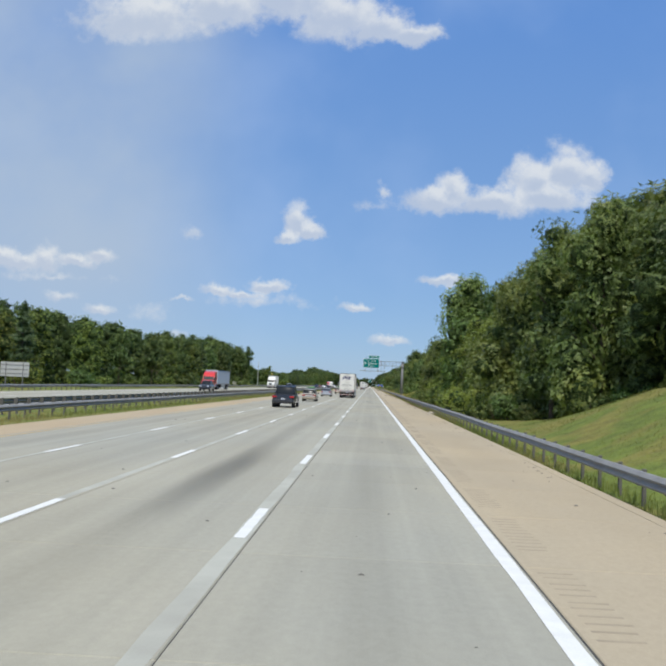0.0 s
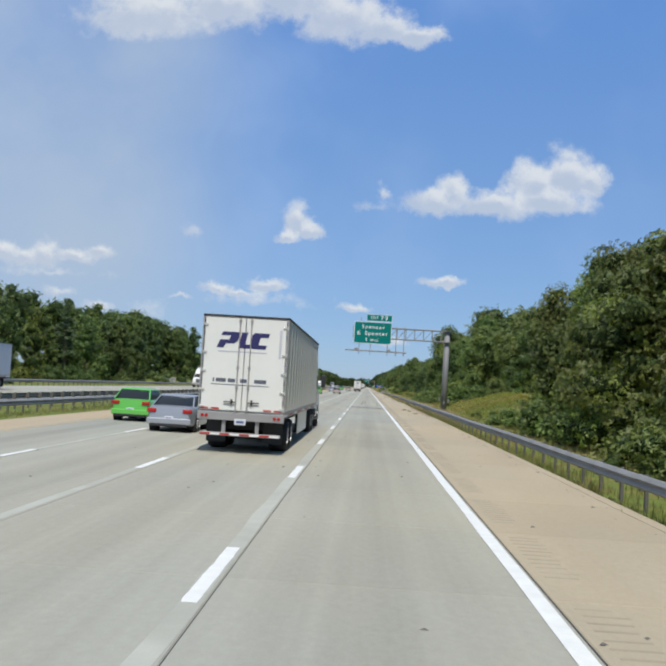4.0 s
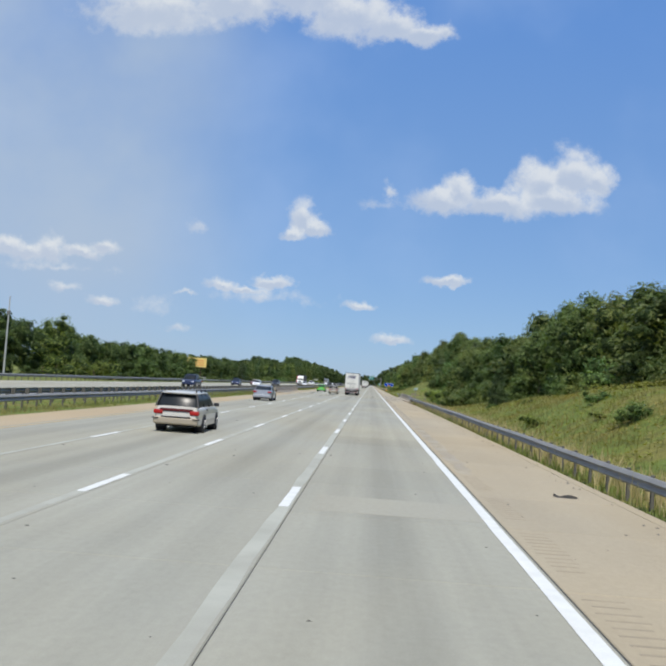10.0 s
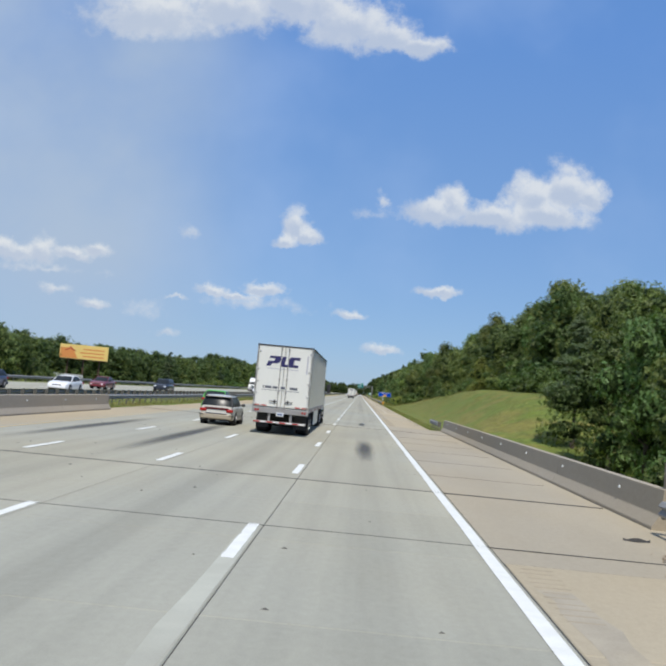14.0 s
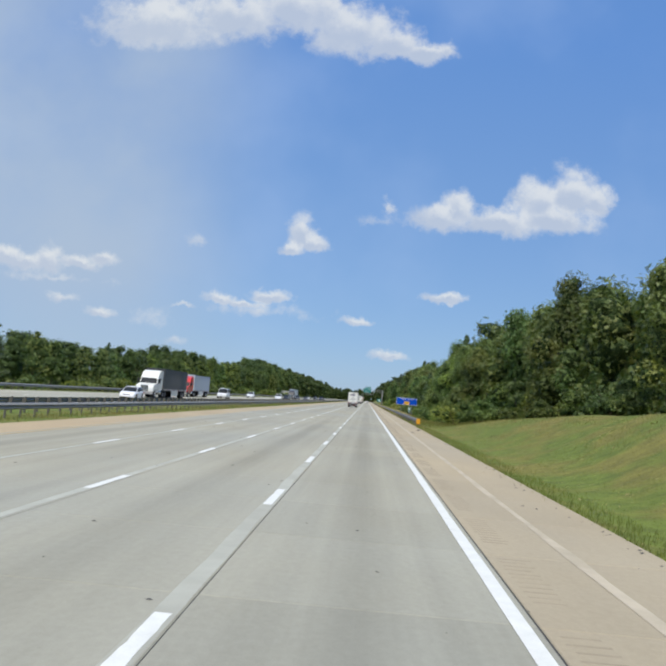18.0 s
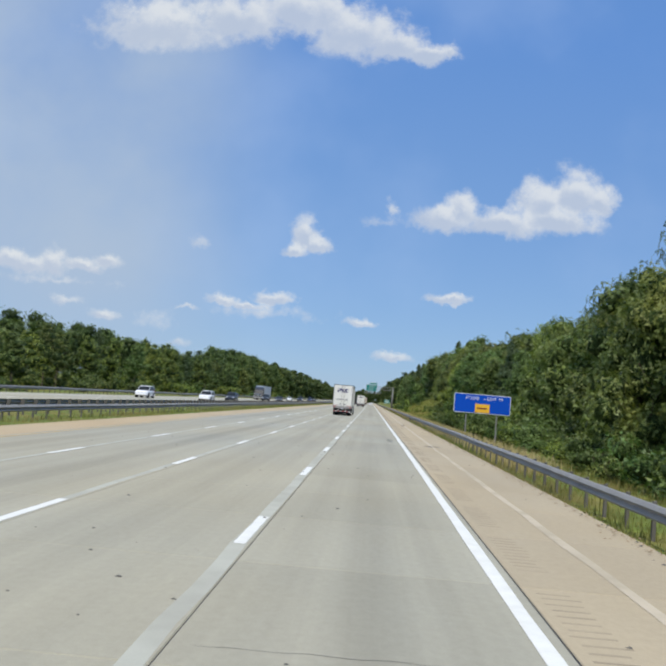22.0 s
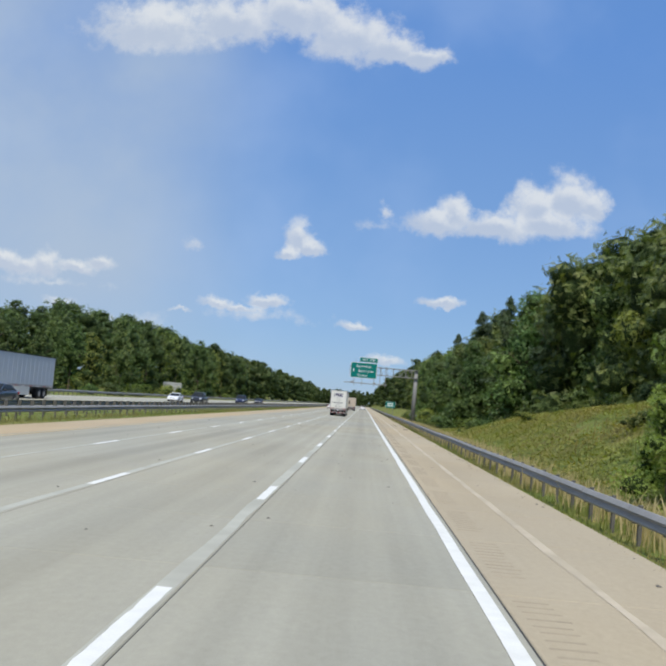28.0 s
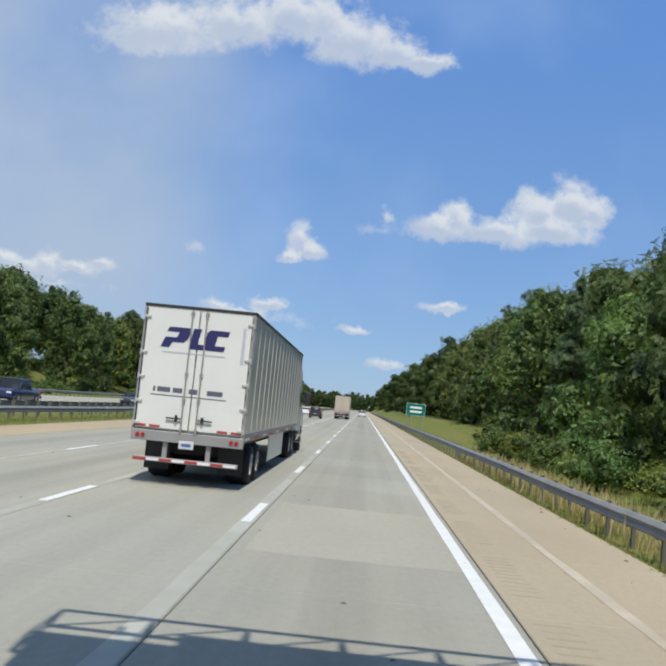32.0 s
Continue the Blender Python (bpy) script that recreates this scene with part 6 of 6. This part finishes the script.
        for ay in s["axles"]:
            wheel(c, side * (hw - 0.082), ay, s["r"], 0.21, side)
    bm = bmesh.new()
    box(bm, (0, -0.005 if lower is None else 0.0, interp(s["deck"], 0.03) - 0.30), (0.34, 0.04, 0.17), 0.01)
    pl = part("plate", bm, M["plate_white"], body)
    bm = bmesh.new()
    box(bm, (0, -0.028 if lower is None else -0.022, interp(s["deck"], 0.03) - 0.30), (0.24, 0.006, 0.07))
    part("bar", bm, M["plate_ink"], pl)
    bm = bmesh.new()
    box(bm, (0, s["L"] - 0.06, s["sill"] + 0.32), (hw * 0.9, 0.08, 0.16), 0.02)
    part("grille", bm, M["black"], body)
    bm = bmesh.new()
    box(bm, (0, s["L"] / 2, s["sill"] + 0.04), (s["W"] * 0.78, s["L"] * 0.86, 0.14))
    part("underside", bm, M["under"], c)
    if shape == "pickup":
        bm = bmesh.new()
        box(bm, (0, 1.0, 1.105), (hw * 1.55, 1.72, 0.05))
        part("bed", bm, M["black"], c)
    if shape in ("wagon",):
        bm = bmesh.new()
        box(bm, (0, 0.045, interp(s["deck"], 0.06) - 0.13), (s["W"] * 0.70, 0.12, 0.11), 0.02)
        part("tail_band", bm, M["maroon_lens"], body, "dark red band between the tail lamps")
        bm = bmesh.new()
        prism(bm, [(r0 - 0.24, H - 0.05), (r0 + 0.02, H - 0.01), (r0 + 0.02, H - 0.06), (r0 - 0.22, H - 0.09)], -wr * 0.95, wr * 0.95, "x")
        part("spoiler", bm, coat, c)
        bm = bmesh.new()
        tube(bm, (0.02, b0 + 0.03, belt_z[0] + 0.03), (-0.36, b0 + 0.10, belt_z[0] + 0.16), 0.012, 6)
        part("wiper", bm, M["black"], c)
    return c


def stripe_bar(parent, name, x0, x1, y, z, h, n, depth=0.02):
    """Alternating red and white reflective tape."""
    for i in range(n):
        bm = bmesh.new()
        w = (x1 - x0) / n
        box(bm, (x0 + w * (i + 0.5), y, z), (w - 0.004, depth, h))
        part(name, bm, M["rw_red"] if i % 2 == 0 else M["rw_white"], parent)


def tractor(parent, coat, y, sleeper=True):
    """The cab of an articulated lorry; y: where the back of the cab stands."""
    bm = bmesh.new()
    roof = 3.75 if sleeper else 2.9
    prof = [(y, 1.05), (y, roof), (y + 0.5, roof + 0.05), (y + 1.6, roof - 0.25), (y + 2.35, 2.75), (y + 2.75, 1.95), (y + 4.55, 1.70), (y + 4.75, 1.45), (y + 4.80, 0.85), (y + 3.6, 0.75), (y + 1.0, 0.75)]
    prism(bm, prof, -1.18, 1.18, "x")
    bmesh.ops.bevel(bm, geom=list(bm.edges), offset=0.07, segments=2, affect="EDGES")
    cab = part("cab", bm, coat, parent)
    bm = bmesh.new()
    loft(bm, [[(-1.05, y + 2.42, 2.70), (1.05, y + 2.42, 2.70), (1.12, y + 2.80, 1.98), (-1.12, y + 2.80, 1.98)],
              [(-1.05, y + 2.36, 2.68), (1.05, y + 2.36, 2.68), (1.12, y + 2.72, 1.96), (-1.12, y + 2.72, 1.96)]])
    part("windscreen", bm, M["glass"], cab)
    for side in (-1, 1):
        bm = bmesh.new()
        box(bm, (side * 1.185, y + 2.0, 2.30), (0.02, 0.72, 0.62), 0.005)
        part("side_window", bm, M["glass"], cab)
        for ya, yb, za, zb in ((1.50, 1.515, 0.95, 2.85), (2.52, 2.535, 0.95, 2.55), (1.50, 2.53, 0.94, 0.955), (2.62, 2.64, 0.95, 1.85)):
            bm = bmesh.new()
            box(bm, (side * 1.181, y + (ya + yb) / 2, (za + zb) / 2), (0.008, yb - ya, zb - za))
            part("door_seam", bm, M["black"], cab)
        bm = bmesh.new()
        box(bm, (side * 1.19, y + 1.62, 1.72), (0.03, 0.16, 0.04), 0.008)
        part("door_handle", bm, M["chrome"], cab)
        bm = bmesh.new()
        box(bm, (side * 1.183, y + 0.75, 2.55), (0.014, 0.42, 0.50), 0.004)
        part("sleeper_window", bm, M["glass"], cab)
        bm = bmesh.new()
        prism(bm, [(y - 0.55, 1.30), (y - 0.55, 3.70), (y - 0.01, 3.72), (y - 0.01, 1.10)], side * 1.15, side * 1.19, "x")
        part("side_fairing", bm, coat, cab)
        for k in range(2):
            bm = bmesh.new()
            box(bm, (side * 1.12, y + 2.1, 0.45 + 0.32 * k), (0.24, 0.7, 0.05), 0.01)
            part("step", bm, M["bumper_grey"], cab)
        # the cab's wheel well: its shade is a black disc too
        bm = bmesh.new()
        tube(bm, (side * 1.0, y + 3.75, 0.53), (side * 1.192, y + 3.75, 0.53), 0.62, 24)
        part("wheel_arch", bm, M["black"], cab)
        bm = bmesh.new()
        box(bm, (side * 1.45, y + 2.62, 2.35), (0.24, 0.14, 0.62), 0.05, seg=2)
        tube(bm, (side * 1.2, y + 2.6, 2.5), (side * 1.45, y + 2.62, 2.5), 0.025, 6)
        part("mirror", bm, M["black"], cab)
        bm = bmesh.new()
        box(bm, (side * 0.92, y + 4.68, 1.22), (0.36, 0.22, 0.24), 0.05, seg=2)
        part("headlamp", bm, M["lamp"], cab)
        bm = bmesh.new()
        tube(bm, (side * 1.0, y - 0.15, 1.0), (side * 1.0, y - 0.15, 3.6), 0.08, 10)
        part("exhaust", bm, M["chrome"], cab)
        bm = bmesh.new()
        tube(bm, (side * 0.98, y + 0.3, 0.78), (side * 0.98, y + 1.7, 0.78), 0.30, 14)
        part("fuel_tank", bm, M["chrome"], cab)
    bm = bmesh.new()
    box(bm, (0, y + 4.80, 1.32), (1.0, 0.10, 0.75), 0.04)
    part("grille", bm, M["chrome"], cab)
    bm = bmesh.new()
    box(bm, (0, y + 4.82, 0.66), (2.36, 0.22, 0.36), 0.06, seg=2)
    part("bumper", bm, M["bumper_grey"], cab)
    bm = bmesh.new()
    box(bm, (0, y + 0.6, 0.92), (0.9, 7.6, 0.22))
    part("frame", bm, M["under"], cab)
    for side in (-1, 1):
        wheel(parent, side * 1.06, y + 3.75, 0.51, 0.30, side)
        for ay in (y - 1.2, y - 2.5):
            wheel(parent, side * 0.93, ay, 0.51, 0.56, side)


def trailer(parent, side_mat, door_mat, length=16.15, emblem=False):
    """A box trailer; its doors are at y = 0."""
    hw, floor, top = 1.295, 1.14, 4.11
    bm = bmesh.new()
    box(bm, (0, length / 2 + 0.05, (floor + top) / 2), (2 * hw - 0.03, length - 0.1, top - floor))
    body = part("trailer_box", bm, side_mat, parent)
    n = 15
    for side in (-1, 1):
        for i in range(n + 1):
            bm = bmesh.new()
            box(bm, (side * (hw - 0.008), 0.12 + (length - 0.24) * i / n, (floor + top) / 2 + 0.03), (0.022, 0.07, top - floor - 0.34), 0.005)
            part("rib", bm, side_mat, body)
        for z, h, nm in ((floor + 0.08, 0.20, "lower_rail"), (top - 0.03, 0.07, "upper_rail")):
            bm = bmesh.new()
            box(bm, (side * (hw - 0.006), length / 2, z), (0.03, length, h), 0.006)
            part(nm, bm, M["bumper_grey"] if nm == "lower_rail" else M["black"], body)
        for i in range(9):
            bm = bmesh.new()
            box(bm, (side * (hw + 0.011), 0.5 + i * 1.85, floor + 0.05), (0.005, 0.9, 0.05))
            part("tape", bm, M["rw_red"] if i % 2 else M["rw_white"], body)
        bm = bmesh.new()
        box(bm, (side * (hw - 0.05), 8.4, 0.74), (0.03, 4.6, 0.78), 0.01)
        part("side_skirt", bm, M["white_coat"], body, "white side skirt")
        bm = bmesh.new()
        box(bm, (side * 0.75, 12.2, 0.62), (0.12, 0.16, 1.1), 0.01)
        box(bm, (side * 0.75, 12.2, 0.10), (0.26, 0.26, 0.05))
        part("landing_leg", bm, M["under"], body)
        # door leaf
        door = bmesh.new()
        box(door, (side * 0.615, -0.02, (floor + top) / 2 + 0.02), (1.20, 0.045, top - floor - 0.22), 0.008)
        leaf = part("door", door, door_mat, parent)
        for k, x in enumerate((0.17,)):
            bm = bmesh.new()
            tube(bm, (side * x, -0.075, floor + 0.05), (side * x, -0.075, top - 0.09), 0.019, 8)
            part("lock_rod", bm, M["bumper_grey"], leaf)
            for z in (floor + 0.12, 1.95, 2.55, top - 0.16):
                bm = bmesh.new()
                box(bm, (side * x, -0.065, z), (0.075, 0.05, 0.09), 0.01)
                part("rod_guide", bm, M["bumper_grey"], leaf)
        bm = bmesh.new()
        box(bm, (side * 0.36, -0.085, 1.52), (0.34, 0.03, 0.035), 0.006)
        box(bm, (side * 0.30, -0.075, 1.52), (0.06, 0.05, 0.16), 0.01)
        part("handle", bm, M["black"], leaf)
        for z in (1.36, 1.86, 2.42, 2.98, 3.80):
            bm = bmesh.new()
            box(bm, (side * 1.20, -0.055, z), (0.15, 0.04, 0.065), 0.01)
            tube(bm, (side * 1.275, -0.06, z - 0.07), (side * 1.275, -0.06, z + 0.07), 0.022, 8)
            part("hinge", bm, M["pale_steel"], leaf)
        bm = bmesh.new()
        box(bm, (side * 1.272, 0.0, (floor + top) / 2), (0.045, 0.10, top - floor), 0.01)
        part("door_post", bm, M["bumper_grey"], body)
        for k, x in enumerate((0.78, 1.10)):
            bm = bmesh.new()
            box(bm, (side * x, -0.046, floor + 0.17), (0.24, 0.006, 0.055))
            part("tape", bm, M["rw_red"], leaf)
        for k, x in enumerate((1.02, 1.14)):
            bm = bmesh.new()
            tube(bm, (side * x, -0.055, floor - 0.05), (side * x, -0.085, floor - 0.05), 0.05, 12)
            part("tail_lamp", bm, M["tail"], body, "round red tail lamp")
        bm = bmesh.new()
        box(bm, (side * 0.50, 0.06, 0.84), (0.11, 0.10, 0.52), 0.01)
        part("guard_strut", bm, M["bumper_grey"], body)
        bm = bmesh.new()
        box(bm, (side * 0.88, 1.05, 0.62), (0.60, 0.02, 0.72), 0.004)
        part("mudflap", bm, M["black"], body)
        for ay in (2.15, 3.45):
            wheel(parent, side * 0.96, ay, 0.50, 0.58, side)
    for z, h, nm, mt in ((top - 0.03, 0.065, "header", M["black"]), (floor - 0.05, 0.24, "sill", M["bumper_grey"])):
        bm = bmesh.new()
        box(bm, (0, -0.015, z), (2 * hw, 0.10, h), 0.012)
        part(nm, bm, mt, body)
    guard = bmesh.new()
    box(guard, (0, -0.02, 0.56), (2.42, 0.09, 0.10), 0.01)
    g = part("underride_guard", guard, M["bumper_grey"], body)
    stripe_bar(g, "tape", -1.18, 1.18, -0.072, 0.56, 0.055, 8, 0.008)
    bm = bmesh.new()
    box(bm, (0, -0.07, floor - 0.20), (0.34, 0.03, 0.18), 0.008)
    pl = part("plate", bm, M["plate_white"], body)
    bm = bmesh.new()
    box(bm, (0, -0.09, floor - 0.20), (0.22, 0.006, 0.07))
    part("bar", bm, M["plate_ink"], pl)
    bm = bmesh.new()
    for ay in (2.15, 3.45):
        tube(bm, (-0.9, ay, 0.50), (0.9, ay, 0.50), 0.07, 8)
    box(bm, (0, 2.8, 0.80), (1.5, 3.2, 0.30))
    box(bm, (0, 2.8, 0.48), (1.15, 0.8, 0.34))
    box(bm, (0, 6.3, 0.80), (1.0, 3.6, 0.24))
    box(bm, (0, 8.0, floor - 0.09), (2.2, length - 1.0, 0.16))
    part("running_gear", bm, M["under"], body)
    if emblem:
        shapes = [[(-0.93, 3.02), (-0.70, 3.02), (-0.62, 3.14), (-0.34, 3.14), (-0.22, 3.22), (-0.14, 3.46), (-0.72, 3.46), (-0.80, 3.36), (-0.46, 3.36), (-0.52, 3.24), (-0.82, 3.24)],
                  [(-0.20, 3.02), (0.22, 3.02), (0.25, 3.13), (0.03, 3.13), (0.12, 3.46), (-0.09, 3.46)],
                  [(0.28, 3.02), (0.74, 3.02), (0.77, 3.13), (0.49, 3.13), (0.55, 3.34), (0.82, 3.34), (0.86, 3.46), (0.36, 3.46), (0.27, 3.40), (0.20, 3.10)]]
        em = None
        for poly in shapes:
            bm = bmesh.new()
            prism(bm, [(-0.03 + x * 0.88, z * 1.08 - 0.13) for x, z in poly], -0.0500, -0.0435, "y")
            em = part("emblem", bm, M["navy"], body, "slanted navy blue emblem shape")
        bm = bmesh.new()
        box(bm, (-0.06, -0.0455, 3.02), (1.45, 0.004, 0.035))
        part("bar", bm, M["grey_print"], body)
        bm = bmesh.new()
        for k, (x, w) in enumerate(((-0.90, 0.05), (-0.68, 0.30), (-0.36, 0.22), (0.0, 0.20), (0.50, 0.36))):
            box(bm, (x + 0.02, -0.0455, 2.16), (w, 0.004, 0.11))
        part("bar", bm, M["dark_print"], body)
        bm = bmesh.new()
        box(bm, (-0.08, -0.0455, 2.03), (1.75, 0.004, 0.022))
        part("bar", bm, M["dark_print"], body)
        bm = bmesh.new()
        box(bm, (1.06, -0.0455, 3.30), (0.07, 0.004, 0.85))
        part("bar", bm, M["grey_print"], body)


def semi(cab_mat, side_mat, door_mat, label, emblem=False, length=16.15, sleeper=True):
    t = thing("semi_truck", label, "truck", group="traffic")
    trailer(t, side_mat, door_mat, length, emblem)
    tractor(t, cab_mat, length + 0.85, sleeper)
    return t


def standing(ob, x, y, oncoming=False, turn=0.0):
    """Puts a vehicle on the road: y is its tail, or its nose when it comes the other way."""
    length = max((v[1] for c in ob.children_recursive for v in c.bound_box), default=5.0) if oncoming else 0
    ob.matrix_basis = pose(x, y + length, 0.022 if oncoming else 0.002, 0, 0, 180 if oncoming else turn)
    return ob


M["silver"] = paint("silver grey car paint", (0.40, 0.42, 0.45), 0.35, 0.5)
M["green_car"] = paint("bright lime green car paint", (0.12, 0.46, 0.07), 0.30)
M["cream"] = paint("pale champagne car paint", (0.64, 0.61, 0.53), 0.32, 0.1)
M["gold"] = paint("dull gold cladding", (0.42, 0.36, 0.27), 0.45, 0.2)
M["night"] = paint("near-black car paint", (0.020, 0.023, 0.030), 0.28)
M["blue_car"] = paint("dark navy car paint", (0.012, 0.020, 0.065), 0.30)
M["white_car"] = paint("white car paint", (0.78, 0.79, 0.80), 0.35)
M["red_cab"] = paint("bright red lorry paint", (0.55, 0.022, 0.022), 0.35)
M["maroon"] = paint("maroon car paint", (0.16, 0.015, 0.02), 0.32)
M["box_grey"] = paint("pale grey container", (0.42, 0.47, 0.52), 0.5, coat=0.1)
M["box_dark"] = paint("dark curtain trailer side", (0.05, 0.055, 0.06), 0.6, coat=0.1)
M["tan_box"] = paint("tan painted box", (0.50, 0.43, 0.34), 0.55, coat=0.1)

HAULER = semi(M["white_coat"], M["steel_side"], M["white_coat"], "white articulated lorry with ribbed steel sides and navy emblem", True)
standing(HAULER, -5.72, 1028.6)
# the same lorry again, each copy placed to fit the camera's view there
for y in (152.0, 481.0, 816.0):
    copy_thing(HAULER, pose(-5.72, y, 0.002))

WAGON = standing(car("wagon", M["cream"], "champagne estate car with gold cladding and roof rails", lower=M["gold"], rails=True), -9.28, 213.9)
# one estate car repeated where it suits the camera's view
for y in (110.3, 346.0, 485.0):
    copy_thing(WAGON, pose(-9.28, y, 0.002))
standing(car("sedan", M["silver"], "silver saloon car in the middle lane"), -9.6, 160.0)
LIME = standing(car("hatch", M["green_car"], "bright lime green hatchback in the outer lane"), -12.7, 505.0)
# one hatchback repeated, its spots chosen from the camera's view
for y in (166.0, 322.0):
    copy_thing(LIME, pose(-12.7, y, 0.002))
standing(car("pickup", M["night"], "near-black pickup truck ahead in the middle lane", "pickup truck"), -9.4, 78.0)
standing(car("sedan", M["silver"], "silver grey saloon car in the outer lane"), -12.5, 399.0)
standing(car("suv", M["white_car"], "white sport utility car far ahead"), -1.9, 1246.0)
standing(semi(M["white_coat"], M["tan_box"], M["tan_box"], "tan-backed box lorry far ahead in the traffic", False, 12.0), -5.5, 1168.0)
standing(car("suv", M["night"], "dark sport utility car far ahead"), -9.2, 1150.0)
standing(car("sedan", M["white_car"], "white saloon car far ahead"), -12.6, 1180.0)

# oncoming traffic
standing(semi(M["red_cab"], M["box_grey"], M["box_grey"], "oncoming articulated lorry with a bright red cab"), -35.2, 183.0, True)
standing(car("pickup", M["night"], "dark pickup truck on the opposite carriageway", "pickup truck"), -31.4, 160.0, True)
standing(semi(M["white_coat"], M["white_coat"], M["white_coat"], "oncoming white box lorry", False, 7.5), -35.2, 300.0, True)
standing(car("suv", M["white_car"], "white sport utility car on the opposite carriageway"), -31.5, 330.0, True)
standing(car("suv", M["night"], "dark sport utility car on the opposite carriageway"), -28.0, 289.0, True)
standing(car("sedan", M["night"], "dark saloon car on the opposite carriageway"), -28.0, 306.0, True)
standing(car("pickup", M["blue_car"], "dark navy pickup truck on the opposite carriageway", "pickup truck"), -28.0, 440.0, True)
standing(car("sedan", M["white_car"], "white saloon car on the opposite carriageway"), -28.0, 516.0, True)
standing(car("hatch", M["blue_car"], "dark navy hatchback on the opposite carriageway"), -31.6, 508.0, True)
standing(car("sedan", M["maroon"], "maroon saloon car on the opposite carriageway"), -31.6, 540.0, True)
standing(car("suv", M["night"], "black sport utility car on the opposite carriageway"), -28.0, 556.0, True)
standing(semi(M["white_coat"], M["box_dark"], M["box_dark"], "oncoming lorry with a white cab and dark trailer"), -31.6, 687.0, True)
standing(car("hatch", M["white_car"], "white hatchback on the opposite carriageway"), -28.0, 665.0, True)
standing(semi(M["red_cab"], M["box_grey"], M["box_grey"], "oncoming lorry with a red cab and grey trailer"), -35.2, 728.0, True)
standing(car("van", M["white_car"], "white delivery van on the opposite carriageway", "van"), -31.6, 752.0, True)
standing(car("suv", M["white_car"], "white sport utility car beside the far guard rail"), -35.0, 823.0, True)
standing(car("suv", M["white_car"], "white sport utility car near the median rail"), -28.2, 836.0, True)
standing(car("suv", M["night"], "dark sport utility car near the median rail"), -28.2, 862.0, True)
standing(semi(M["night"], M["box_grey"], M["box_grey"], "oncoming lorry hauling a pale grey container"), -34.2, 951.0, True)
standing(car("sedan", M["night"], "dark saloon car beside the median rail"), -27.4, 943.0, True)
standing(car("suv", M["night"], "dark sport utility car passing the container lorry"), -30.6, 939.0, True)
standing(car("sedan", M["white_car"], "white saloon car near the far guard rail"), -32.0, 1026.0, True)
standing(car("pickup", M["night"], "black pickup truck near the median", "pickup truck"), -27.8, 1024.0, True)
standing(car("pickup", M["blue_car"], "dark blue pickup truck on the opposite carriageway", "pickup truck"), -27.4, 1071.0, True)
standing(car("sedan", M["night"], "black saloon car further down the opposite carriageway"), -28.0, 1108.0, True)
